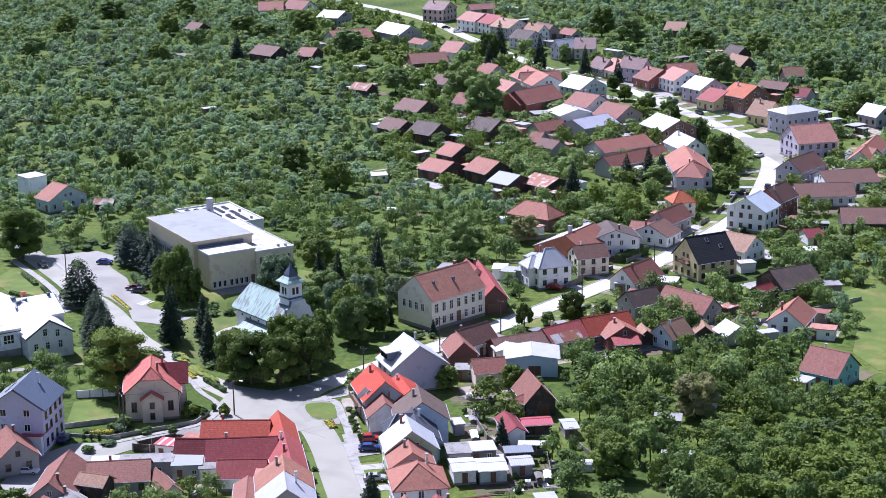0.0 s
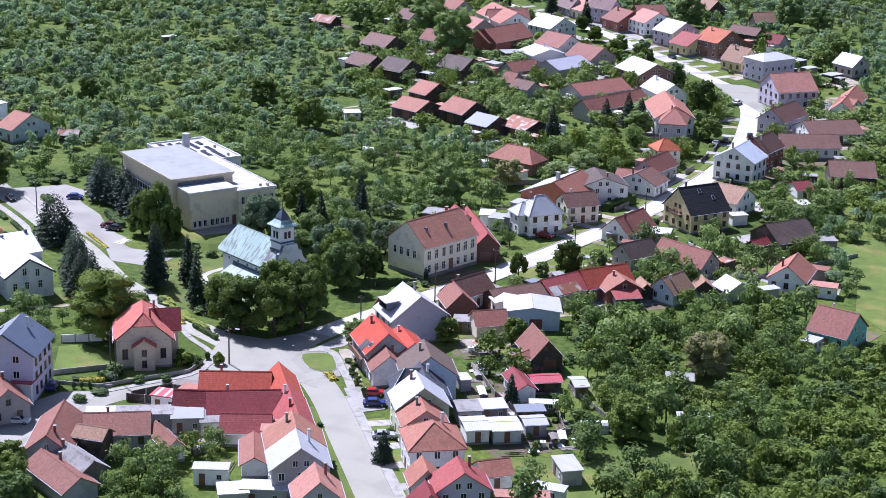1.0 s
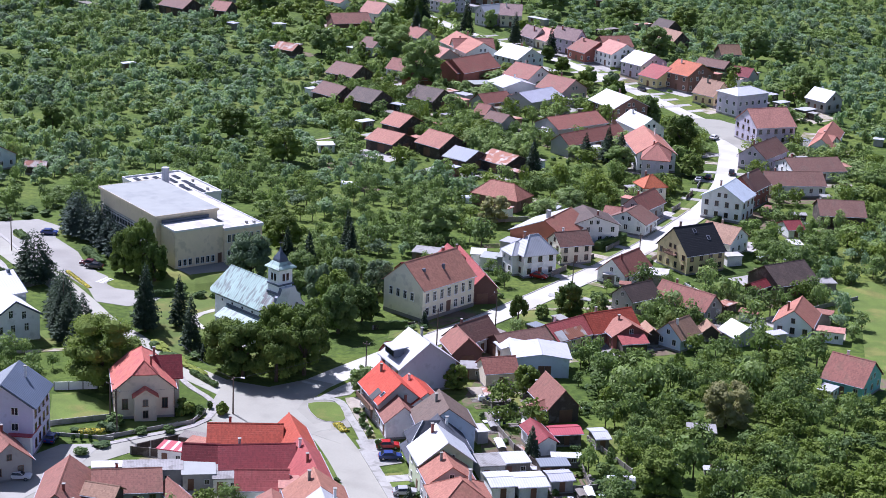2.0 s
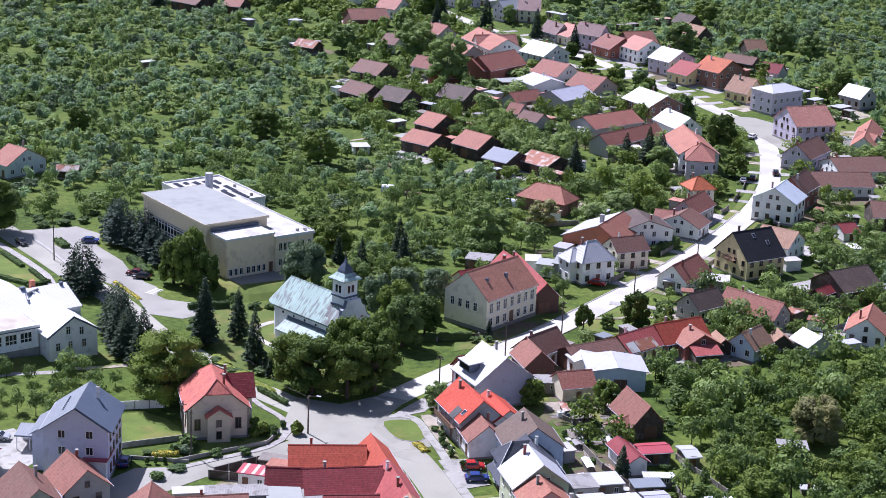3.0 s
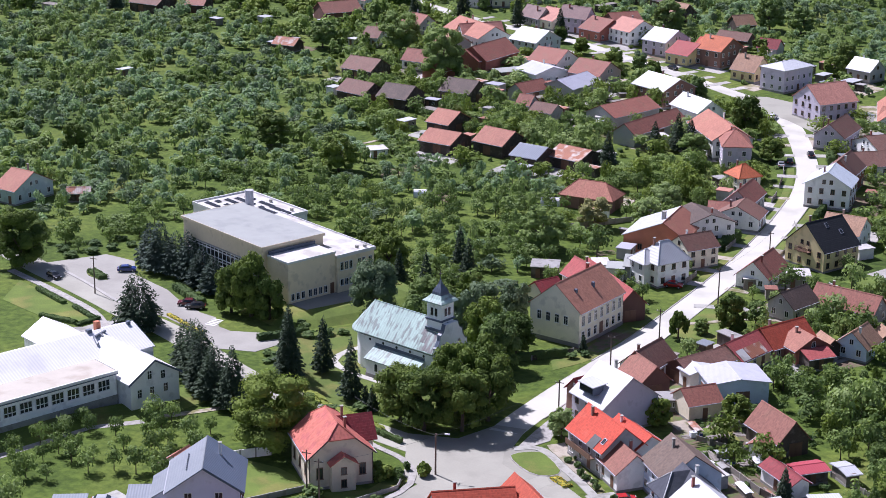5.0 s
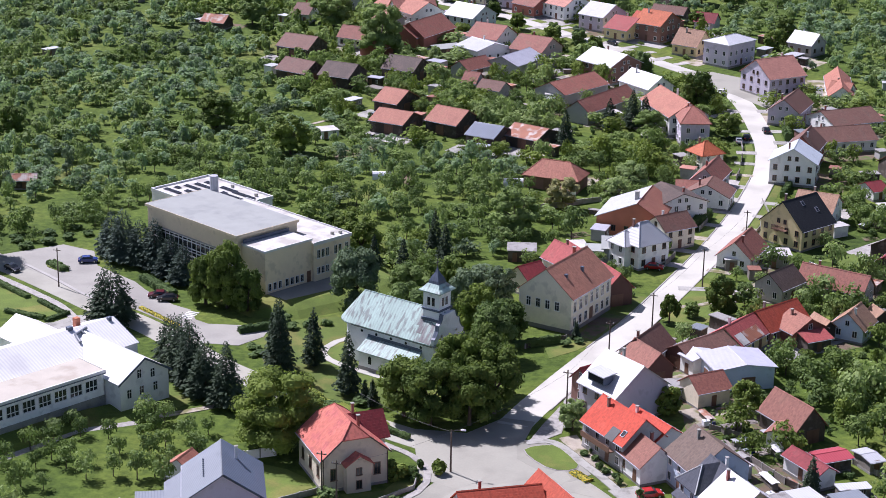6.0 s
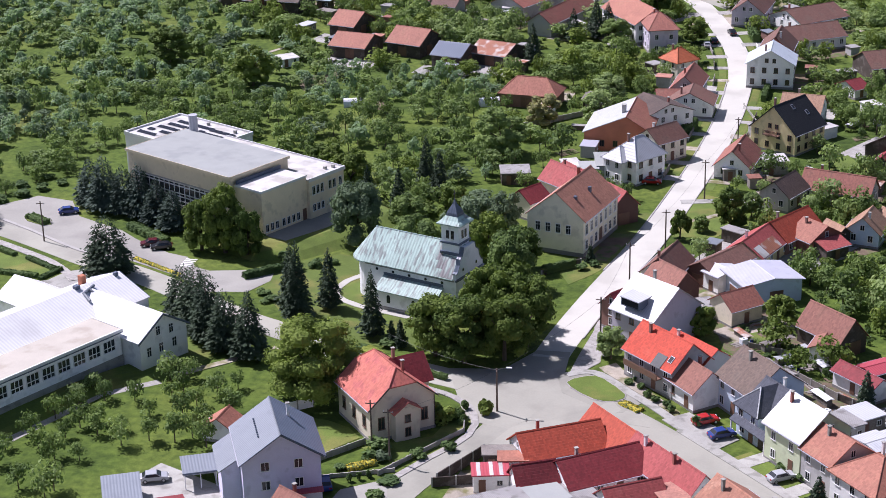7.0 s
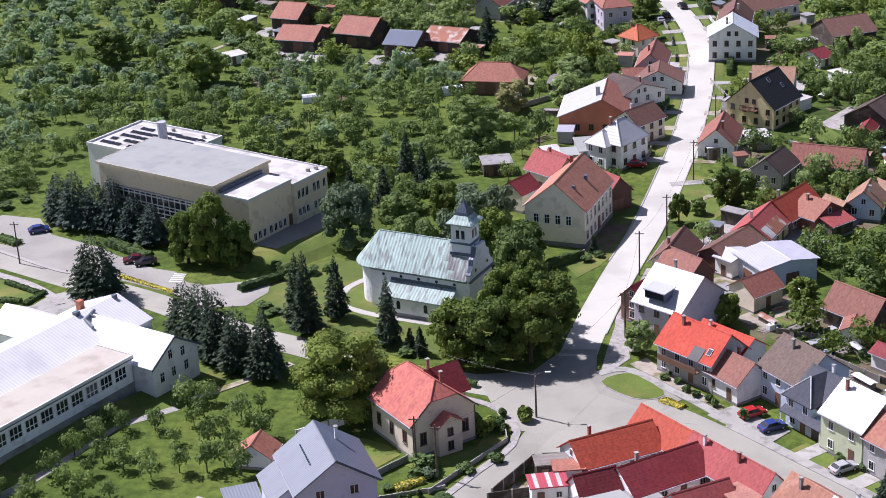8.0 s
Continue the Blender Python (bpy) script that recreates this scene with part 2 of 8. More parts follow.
def meadow():
    """Grass of an orchard floor: mown and rough stretches, dry tips and bare earth."""
    m = bpy.data.materials.new("meadow")
    m.use_nodes = True
    N, K = m.node_tree.nodes, m.node_tree.links.new
    b = N["Principled BSDF"]
    b.inputs["Roughness"].default_value = 0.95
    b.inputs["Specular IOR Level"].default_value = 0.2
    tc = N.new("ShaderNodeTexCoord")

    def noise_of(sc, detail):
        n = N.new("ShaderNodeTexNoise")
        n.inputs["Scale"].default_value, n.inputs["Detail"].default_value = sc, detail
        K(tc.outputs["Object"], n.inputs["Vector"])
        return n.outputs["Fac"]

    def ramp(v, stops):
        r = N.new("ShaderNodeValToRGB")
        e = r.color_ramp.elements
        e[0].position, e[0].color = stops[0][0], (*stops[0][1], 1)
        e[1].position, e[1].color = stops[-1][0], (*stops[-1][1], 1)
        for p, c in stops[1:-1]:
            e.new(p).color = (*c, 1)
        K(v, r.inputs[0])
        return r.outputs[0]

    far = ramp(noise_of(0.035, 6), [(0.28, (0.044, 0.076, 0.014)), (0.46, (0.078, 0.122, 0.020)), (0.6, (0.112, 0.152, 0.028)), (0.74, (0.146, 0.158, 0.050))])
    near = ramp(noise_of(0.7, 6), [(0.3, (0.55, 0.6, 0.55)), (0.7, (1.25, 1.2, 1.1))])
    mix = N.new("ShaderNodeMix")
    mix.data_type, mix.blend_type = "RGBA", "MULTIPLY"
    mix.inputs["Factor"].default_value = 1.0
    K(far, mix.inputs["A"])
    K(near, mix.inputs["B"])
    K(mix.outputs["Result"], b.inputs["Base Color"])
    bp = N.new("ShaderNodeBump")
    bp.inputs["Strength"].default_value, bp.inputs["Distance"].default_value = 0.6, 0.25
    K(noise_of(1.6, 4), bp.inputs["Height"])
    K(bp.outputs[0], b.inputs["Normal"])
    MATS["meadow"] = m


meadow()


# ---- mesh tools ----
def mesh_of(name, verts, faces, mat=None):
    me = bpy.data.meshes.new(name)
    me.from_pydata([tuple(v) for v in verts], [], faces)
    if mat:
        me.materials.append(MATS[mat])
    me.update()
    return me


def put(name, me, parent=None, m=None, label=""):
    ob = new(name, me)
    if parent is not None:
        ob.parent = parent
    if m is not None:
        ob.matrix_basis = m
    return tagged(ob, label)


def thing(name, x, y, z, ang, label, category, group=""):
    e = new(name)
    e.empty_display_size = 0.5
    e.matrix_basis = pose(x, y, z, 0, 0, ang)
    return tagged(e, label, category, group)


BOXF = [(0, 3, 2, 1), (4, 5, 6, 7), (0, 1, 5, 4), (1, 2, 6, 5), (2, 3, 7, 6), (3, 0, 4, 7)]


def box_data(a, b):
    (x0, y0, z0), (x1, y1, z1) = a, b
    return [(x0, y0, z0), (x1, y0, z0), (x1, y1, z0), (x0, y1, z0), (x0, y0, z1), (x1, y0, z1), (x1, y1, z1), (x0, y1, z1)]


def boxes(name, items, mat):
    v, f = [], []
    for a, b in items:
        k = len(v)
        v += box_data(a, b)
        f += [tuple(i + k for i in q) for q in BOXF]
    return mesh_of(name, v, f, mat)


def bevelled(name, a, b, mat, r=0.03):
    bm = bmesh.new()
    vs = [bm.verts.new(p) for p in box_data(a, b)]
    for q in BOXF:
        bm.faces.new([vs[i] for i in q])
    bmesh.ops.bevel(bm, geom=list(bm.edges), offset=r, segments=2, affect="EDGES", profile=0.5)
    me = bpy.data.meshes.new(name)
    bm.to_mesh(me)
    bm.free()
    me.materials.append(MATS[mat])
    return me


def prism(name, profile, x0, x1, mat):
    """A closed outline in y, z drawn out along x."""
    n = len(profile)
    v = [(x0, *p) for p in profile] + [(x1, *p) for p in profile]
    f = [tuple(range(n - 1, -1, -1)), tuple(range(n, 2 * n))]
    f += [(i, (i + 1) % n, (i + 1) % n + n, i + n) for i in range(n)]
    me = mesh_of(name, v, f, mat)
    bm = bmesh.new()
    bm.from_mesh(me)
    bmesh.ops.recalc_face_normals(bm, faces=bm.faces)
    bm.to_mesh(me)
    bm.free()
    return me


def upright(name, outline, z0, z1, mat):
    """A closed outline in x, y drawn up."""
    n = len(outline)
    v = [(*p, z0) for p in outline] + [(*p, z1) for p in outline]
    f = [tuple(range(n - 1, -1, -1)), tuple(range(n, 2 * n))]
    f += [(i, (i + 1) % n, (i + 1) % n + n, i + n) for i in range(n)]
    me = mesh_of(name, v, f, mat)
    bm = bmesh.new()
    bm.from_mesh(me)
    bmesh.ops.recalc_face_normals(bm, faces=bm.faces)
    bm.to_mesh(me)
    bm.free()
    return me


def tube(name, pts, radii, mat, sides=7):
    """A tapered round bar through points."""
    v, f = [], []
    for i, (p, r) in enumerate(zip(pts, radii)):
        p = Vector(p)
        d = (Vector(pts[min(i + 1, len(pts) - 1)]) - Vector(pts[max(i - 1, 0)])).normalized()
        q = d.to_track_quat("Z", "Y")
        for k in range(sides):
            a = 2 * math.pi * k / sides
            v.append(tuple(p + q @ Vector((math.cos(a) * r, math.sin(a) * r, 0))))
    for i in range(len(pts) - 1):
        for k in range(sides):
            a, b = i * sides + k, i * sides + (k + 1) % sides
            f.append((a, b, b + sides, a + sides))
    f += [tuple(range(sides - 1, -1, -1)), tuple(range(len(v) - sides, len(v)))]
    return mesh_of(name, v, f, mat)


# ---- windows and doors, one mesh each ----
def window_frame_mesh(name, mat, bars=1):
    items = [((-0.55, -0.05, -0.72), (-0.46, 0.04, 0.72)), ((0.46, -0.05, -0.72), (0.55, 0.04, 0.72)),
             ((-0.46, -0.05, 0.63), (0.46, 0.04, 0.72)), ((-0.62, -0.12, -0.78), (0.62, 0.04, -0.68))]
    if bars:
        items.append(((-0.03, -0.045, -0.68), (0.03, 0.035, 0.63)))
    if bars > 1:
        items += [((-0.46, -0.04, 0.18), (-0.03, 0.03, 0.23)), ((0.03, -0.04, 0.18), (0.46, 0.03, 0.23))]
    return boxes(name, items, mat)


WIN_WHITE = window_frame_mesh("window_frame", "frame_white", 1)
WIN_BROWN = window_frame_mesh("window_frame", "frame_brown", 1)
WIN_CROSS = window_frame_mesh("window_frame", "frame_white", 2)
PANE = boxes("pane", [((-0.46, -0.02, -0.68), (0.46, 0.02, 0.63))], "glass_dark")
DOOR = boxes("door", [((-0.5, -0.06, 0.0), (0.5, 0.04, 2.05))], "door_brown")
GATE = boxes("gate", [((-1.3, -0.06, 0.0), (-0.02, 0.04, 2.5)), ((0.02, -0.06, 0.0), (1.3, 0.04, 2.5))], "door_brown")
SKYLIGHT = boxes("skylight", [((-0.45, -0.6, 0.0), (0.45, 0.6, 0.09))], "metal_lilac")
SKYPANE = boxes("pane", [((-0.36, -0.5, 0.09), (0.36, 0.5, 0.11))], "glass_dark")


def window(parent, x, y, z, ang, w=1.0, h=1.0, me=None):
    """A window whose outer side faces local -y, turned by ang; w, h: its size against 1.1 by 1.44 m."""
    o = put("window", me or WIN_WHITE, parent, pose(x, y, z, 0, 0, ang) @ Matrix.Diagonal((w, 1, h, 1)))
    put("pane", PANE, o)
    return o


def skylight(parent, m):
    o = put("skylight", SKYLIGHT, parent, m)
    put("pane", SKYPANE, o)


# ---- houses ----
FOOT = []      # x, y, angle, length, width: ground taken by buildings
COL = dict(tile_red="dull red tiled", tile_orange="orange tiled", tile_faded="faded red tiled", tile_bright="bright orange tiled", tile_vivid="bright red tiled", tile_vivid2="red tiled",
           tile_crimson="crimson sheet-tiled", tile_pinkred="pinkish red tiled", tile_pink="faded pink tiled", tile_salmon="salmon tiled", tile_brown="brown tiled",
           tile_brownred="weathered red tiled", tile_greybrown="grey-brown tiled", tile_dark="dark brown tiled", tile_tan="tan tiled", tile_lilac="greyish pink tiled",
           tile_navy="dark slate tiled", tile_slate="blue-grey slate tiled", metal_white="white metal", metal_pale="pale blue metal", metal_lilac="grey metal",
           metal_red="red metal", metal_blue="blue-grey metal", metal_navy="dark blue metal", metal_rust="rusty sheet-metal", fibre_grey="grey corrugated", wood_grey="grey boarded")
WAL = dict(plaster_white="white plastered", plaster_cream="cream plastered", plaster_grey="grey plastered", plaster_lilac="pale lilac plastered", plaster_cyan="pale cyan plastered",
           plaster_yellow="yellow plastered", plaster_pink="pink plastered", plaster_blue="pale blue plastered", plaster_green="pale green plastered", plaster_teal="teal plastered",
           plaster_bluewhite="pale violet plastered", plaster_sand="sand-coloured plastered", brick_red="red brick", brick_orange="orange brick", brick_brown="brown brick",
           brick_dark="dark brick", wood_dark="dark timber", wood_grey="grey timber", plaster_buff="buff plastered")


def gable_roof(parent, L, W, he, hr, mat, ov=0.45, end=0.35, t=0.16):
    s = (hr - he) / (W / 2)
    lo = he - ov * s + 0.12
    top = hr + 0.12
    pr = [(-W / 2 - ov, lo), (0, top), (W / 2 + ov, lo), (W / 2 + ov, lo - t), (0, top - t), (-W / 2 - ov, lo - t)]
    r = put("roof", prism("roof", pr, -L / 2 - end, L / 2 + end, mat), parent)
    put("ridge_cap", prism("ridge_cap", [(-0.17, top - 0.06), (0, top + 0.08), (0.17, top - 0.06)], -L / 2 - end - 0.02, L / 2 + end + 0.02, mat), r)
    for sy in (-1, 1):
        y = sy * (W / 2 + ov + 0.07)
        put("gutter", boxes("gutter", [((-L / 2 - end, y - 0.06, lo - t - 0.02), (L / 2 + end, y + 0.06, lo - t + 0.1))], "metal_lilac"), r)
    return r


def hip_roof(parent, L, W, he, hr, mat, ov=0.45, t=0.16, cut=0.85):
    s = (hr - he) / (W / 2)
    a, b, lo = L / 2 + ov, W / 2 + ov, he - ov * s + 0.12
    k = max(L / 2 - W / 2 * cut, 0.25)
    top = hr + 0.12
    v = [(-a, -b, lo), (a, -b, lo), (a, b, lo), (-a, b, lo), (-k, 0, top), (k, 0, top)]
    v += [(x, y, z - t) for x, y, z in v]
    f = [(0, 1, 5, 4), (1, 2, 5), (2, 3, 4, 5), (3, 0, 4), (6, 10, 11, 7), (7, 11, 8), (8, 11, 10, 9), (9, 10, 6)]
    f += [(0, 6, 7, 1), (1, 7, 8, 2), (2, 8, 9, 3), (3, 9, 6, 0)]
    r = put("roof", mesh_of("roof", v, f, mat), parent)
    put("ridge_cap", tube("ridge_cap", [(-k, 0, top), (k, 0, top)], [0.11, 0.11], mat, 6), r)
    for sx in (-1, 1):
        for sy in (-1, 1):
            put("hip_cap", tube("hip_cap", [(sx * k, 0, top), (sx * a, sy * b, lo)], [0.1, 0.1], mat, 6), r)
    return r


def half_hip_roof(parent, L, W, he, hr, mat, ov=0.45, end=0.35, t=0.16, low=0.42, back=2.3):
    """A gable roof whose ends lean back above a part (low) of the slope's height."""
    s = (hr - he) / (W / 2)
    a, b, lo, top = L / 2 + end, W / 2 + ov, he - ov * s + 0.12, hr + 0.12
    hm = top - (top - he) * low
    ym, k = (top - hm) / s, a - back
    v = [(-a, -b, lo), (a, -b, lo), (a, -ym, hm), (k, 0, top), (-k, 0, top), (-a, -ym, hm), (-a, b, lo), (a, b, lo), (a, ym, hm), (-a, ym, hm)]
    n = len(v)
    v += [(x, y, z - t) for x, y, z in v]
    up = [(0, 1, 2, 3, 4, 5), (7, 6, 9, 4, 3, 8), (2, 8, 3), (9, 5, 4)]
    rim = [(1, 0), (2, 1), (8, 2), (7, 8), (6, 7), (9, 6), (5, 9), (0, 5)]
    f = up + [tuple(i + n for i in reversed(q)) for q in up] + [(p, q, q + n, p + n) for p, q in rim]
    r = put("roof", mesh_of("roof", v, f, mat), parent)
    put("ridge_cap", tube("ridge_cap", [(-k, 0, top), (k, 0, top)], [0.11, 0.11], mat, 6), r)
    for sx in (-1, 1):
        for sy in (-1, 1):
            put("hip_cap", tube("hip_cap", [(sx * k, 0, top), (sx * a, sy * ym, hm)], [0.1, 0.1], mat, 6), r)
            put("verge_board", tube("verge_board", [(sx * (a + 0.05), sy * ym, hm - 0.05), (sx * (a + 0.05), sy * b, lo - 0.05)], [0.12, 0.12], "tile_dark", 5), r)
    for sy in (-1, 1):
        y = sy * (b + 0.07)
        put("gutter", boxes("gutter", [((-a, y - 0.06, lo - t - 0.02), (a, y + 0.06, lo - t + 0.1))], "metal_lilac"), r)
    return r


def chimney(roof, x, y, z0, z1, mat="brick_red", w=0.42):
    c = put("chimney", bevelled("chimney", (x - w / 2, y - w / 2, z0), (x + w / 2, y + w / 2, z1), mat, 0.02), roof)
    put("chimney_cap", boxes("chimney_cap", [((x - w / 2 - 0.08, y - w / 2 - 0.08, z1), (x + w / 2 + 0.08, y + w / 2 + 0.08, z1 + 0.1))], "concrete"), c)


def building(name, x, y, ang, L, W, he, hr, roof, wall, hip=0, wins=True, stacks=1, label="", wmesh=None, base=None, blank=()):
    """A roofed building, ridge along local x, its main side facing local -y."""
    z = gz(y) if base is None else base
    kind = {"house": "village house", "barn": "barn", "shed": "shed"}[name]
    lab = label or "%s %s with %s roof, among gardens" % (WAL[wall], "two-storey house" if name == "house" and he > 4.6 else kind, COL[roof])
    h = thing(name, x, y, z, ang, lab, name)
    FOOT.append((x, y, radians(ang), L, W))
    if hip == 2:
        cut = hr - (hr - he) * 0.42 - 0.1
        half = (hr - cut) / (hr - he) * W / 2
        put("wall", prism("wall", [(-W / 2, -1.5), (W / 2, -1.5), (W / 2, he - 0.06), (half, cut - 0.06), (-half, cut - 0.06), (-W / 2, he - 0.06)], -L / 2, L / 2, wall), h)
        r = half_hip_roof(h, L, W, he, hr, roof)
    elif hip:
        put("wall", boxes("wall", [((-L / 2, -W / 2, -1.5), (L / 2, W / 2, he - 0.06))], wall), h)
        r = hip_roof(h, L, W, he, hr, roof)
    else:
        pr = [(-W / 2, -1.5), (W / 2, -1.5), (W / 2, he - 0.06), (0, hr - 0.08), (-W / 2, he - 0.06)]
        put("wall", prism("wall", pr, -L / 2, L / 2, wall), h)
        r = gable_roof(h, L, W, he, hr, roof)
    if name != "barn":
        put("plinth", boxes("plinth", [((-L / 2 - 0.05, -W / 2 - 0.05, -1.4), (L / 2 + 0.05, W / 2 + 0.05, 0.45))], "plinth_grey"), h)
    rnd = random.Random(int(x * 13 + y * 7))
    if name == "house":
        for k in range(stacks):
            cx = (rnd.uniform(0.12, 0.32) * L) * (1 if k % 2 else -1)
            cy = rnd.choice((-0.12, 0.12, 0.2)) * W
            chimney(r, cx, cy, hr - (hr - he) * abs(cy) / (W / 2) - 0.4, hr + rnd.uniform(0.5, 0.9), rnd.choice(("brick_red", "plaster_white", "concrete", "brick_brown")))
    if not wins:
        return h
    a = radians(ang)
    wm = wmesh or rnd.choice((WIN_WHITE, WIN_WHITE, WIN_BROWN))
    floors = [min(1.75, he - 1.25)] if he < 4.6 else ([1.5, min(4.35, he - 1.3)] if he < 7.9 else [1.6, 4.4, 7.2])
    for turn, half, depth in ((0, L / 2, W / 2), (90, W / 2, L / 2), (180, L / 2, W / 2), (270, W / 2, L / 2)):
        ny = -math.cos(a + radians(turn))           # how far the side turns to the south
        nx = math.sin(a + radians(turn))
        ex, ey = 125 - x, -300 - y
        if (nx * ex + ny * ey) / math.hypot(ex, ey) < (-0.25 if y < 120 else 0.0):
            continue
        if turn in blank:
            continue
        q = pose(0, 0, 0, 0, 0, turn)
        if name == "barn":
            if turn in (0, 90):
                put("gate", GATE, h, q @ pose(rnd.uniform(-0.2, 0.2) * half, -depth - 0.02, 0.05))
            continue
        n = max(1, int(half * 2 / 2.7)) if name == "house" else 1
        for fi, fz in enumerate(floors):
            for i in range(n):
                px = -half + (i + 0.5) * 2 * half / n
                if fi == 0 and turn == 0 and i == n // 2:
                    put("door", DOOR, h, q @ pose(px, -depth - 0.02, 0.3))
                    continue
                if name == "shed" and turn != 0:
                    continue
                p = q @ Vector((px, -depth - 0.02, fz + 0.15))
                window(h, p.x, p.y, p.z, turn, 0.95, 0.95 if name == "house" else 0.6, wm)
        if not hip and turn in (90, 270) and hr - he > 2 and name == "house":
            for sx in ((-0.9, 0.9) if W > 8.5 else (0,)):
                p = q @ Vector((sx, -depth - 0.02, he + 0.75))
                window(h, p.x, p.y, p.z, turn, 0.8, 0.75, wm)
    return h


def house(x, y, ang, L, W, he, hr, roof, wall, **k):
    return building("house", x, y, ang, L, W, he, hr, roof, wall, **k)


def barn(x, y, ang, L, W, he, hr, roof, wall, **k):
    return building("barn", x, y, ang, L, W, he, hr, roof, wall, **k)


def shed(x, y, ang, L, W, he, hr, roof, wall, **k):
    return building("shed", x, y, ang, L, W, he, hr, roof, wall, **k)


# ---- ground, roads, pavements ----
def strip(pts, width):
    """Left and right edge of a band along a smooth line through points."""
    P = [Vector((*p, 0)) for p in pts]
    fine = []
    for i in range(len(P) - 1):
        a, b, c, d = P[max(i - 1, 0)], P[i], P[i + 1], P[min(i + 2, len(P) - 1)]
        n = max(2, int((c - b).length / 2.5))
        for k in range(n):
            t = k / n
            fine.append(0.5 * ((2 * b) + (c - a) * t + (2 * a - 5 * b + 4 * c - d) * t * t + (3 * b - a - 3 * c + d) * t ** 3))
    fine.append(P[-1])
    out = []
    for i, p in enumerate(fine):
        d = (fine[min(i + 1, len(fine) - 1)] - fine[max(i - 1, 0)]).normalized()
        n = Vector((-d.y, d.x, 0))
        out.append((p + n * width / 2, p - n * width / 2))
    return out


def band(name, pts, width, rise, mat, label, category, shift=0.0):
    """A road or path: a slab that follows the ground, rise metres above it."""
    e = strip(pts, width)
    if shift:
        mid = [((a + b) / 2, (a - b).normalized()) for a, b in e]
        e = [(m + n * (shift + width / 2), m + n * (shift - width / 2)) for m, n in mid]
    v, f = [], []
    for a, b in e:
        za, zb = gz(a.y) + rise, gz(b.y) + rise
        v += [(a.x, a.y, za), (b.x, b.y, zb), (a.x, a.y, za - 0.5), (b.x, b.y, zb - 0.5)]
    for i in range(len(e) - 1):
        k = 4 * i
        f += [(k, k + 1, k + 5, k + 4), (k + 2, k, k + 4, k + 6), (k + 1, k + 3, k + 7, k + 5)]
    ob = put(name, mesh_of(name, v, f, mat))
    return tagged(ob, label, category, kind="structure")


def patch(name, outline, rise, mat, label, category, kind="structure"):
    """A flat area of any outline on the ground, with a low edge."""
    bm = bmesh.new()
    vs = [bm.verts.new((x, y, gz(y) + rise)) for x, y in outline]
    fc = bm.faces.new(vs)
    if fc.normal.z < 0:
        fc.normal_flip()
    ext = bmesh.ops.extrude_face_region(bm, geom=[fc])
    for el in ext["geom"]:
        if isinstance(el, bmesh.types.BMVert):
            el.co.z -= 0.4
    bmesh.ops.recalc_face_normals(bm, faces=bm.faces)
    bmesh.ops.triangulate(bm, faces=bm.faces)
    me = bpy.data.meshes.new(name)
    bm.to_mesh(me)
    bm.free()
    me.materials.append(MATS[mat])
    return tagged(put(name, me), label, category, kind=kind)


gx = [-3000, -1200] + list(range(-700, 401, 20)) + [900, 3000]
gy = [-1500, -500] + list(range(-200, 741, 10)) + [900, 1300, 2500, 4500]
gv = [(x, y, gz(y) + (0 if -130 < y < 300 else 0.0)) for y in gy for x in gx]
gf = [(j * len(gx) + i, j * len(gx) + i + 1, (j + 1) * len(gx) + i + 1, (j + 1) * len(gx) + i) for j in range(len(gy) - 1) for i in range(len(gx) - 1)]
tagged(put("ground", mesh_of("ground", gv, gf, "meadow")), "rough green meadow grass on a valley floor", "ground", kind="structure")

MAIN_S = [(92, -108), (68.3, -80.0), (52.8, -62.3), (39.6, -47.3), (30, -39.0), (18, -35)]
MAIN_N = [(17, -37), (19.5, -24), (21.3, -12.4), (24, 2.1), (27.6, 19.2), (32.1, 39.2), (37.4, 69), (40.7, 90.4), (44.4, 121), (46, 146.4), (44.8, 168), (41.4, 187), (33, 217.8), (22, 242)]
ROW = [(24, 240), (9, 253), (-12, 272), (-32, 288), (-57, 309), (-79, 322), (-110, 340), (-175, 394), (-230, 440), (-300, 475)]
HALL = [(18, -36), (9, -33), (-2, -29), (-11, -26), (-25, -18), (-36, -12), (-47, -4), (-56, 2.5), (-64, 7.5), (-73.2, 12.2), (-81, 17.2), (-90, 22.8), (-112, 36), (-134, 50)]
LOW = [(17, -41), (14.5, -50), (10, -58), (5.5, -67), (2.5, -79), (4.5, -91), (8, -115)]
band("road_main", MAIN_S, 6.4, 0.05, "asphalt", "pale grey asphalt road leading out of the crossing", "road")
band("road_north", MAIN_N, 6.0, 0.054, "road_pale", "pale grey asphalt village road", "road")
band("road_upper", ROW, 5.5, 0.058, "road_pale", "pale grey asphalt street before a house row", "road")
band("road_hall", HALL, 6.2, 0.062, "asphalt", "pale grey asphalt street to the hall", "road")
band("road_low", LOW, 5.2, 0.066, "asphalt", "pale grey asphalt side street", "road")
patch("road_crossing", [(10, -46), (17, -48), (30, -43), (38, -44.5), (33, -36), (26, -33), (23, -27), (23, -19), (17.5, -19), (13, -27), (4, -28)], 0.072, "asphalt",
      "wide pale grey asphalt crossing", "road")
patch("road_square", [(18, 236), (30, 226), (40, 214), (44, 222), (36, 236), (30, 247), (20, 252), (10, 250)], 0.07, "asphalt", "pale asphalt square at the bend", "road")
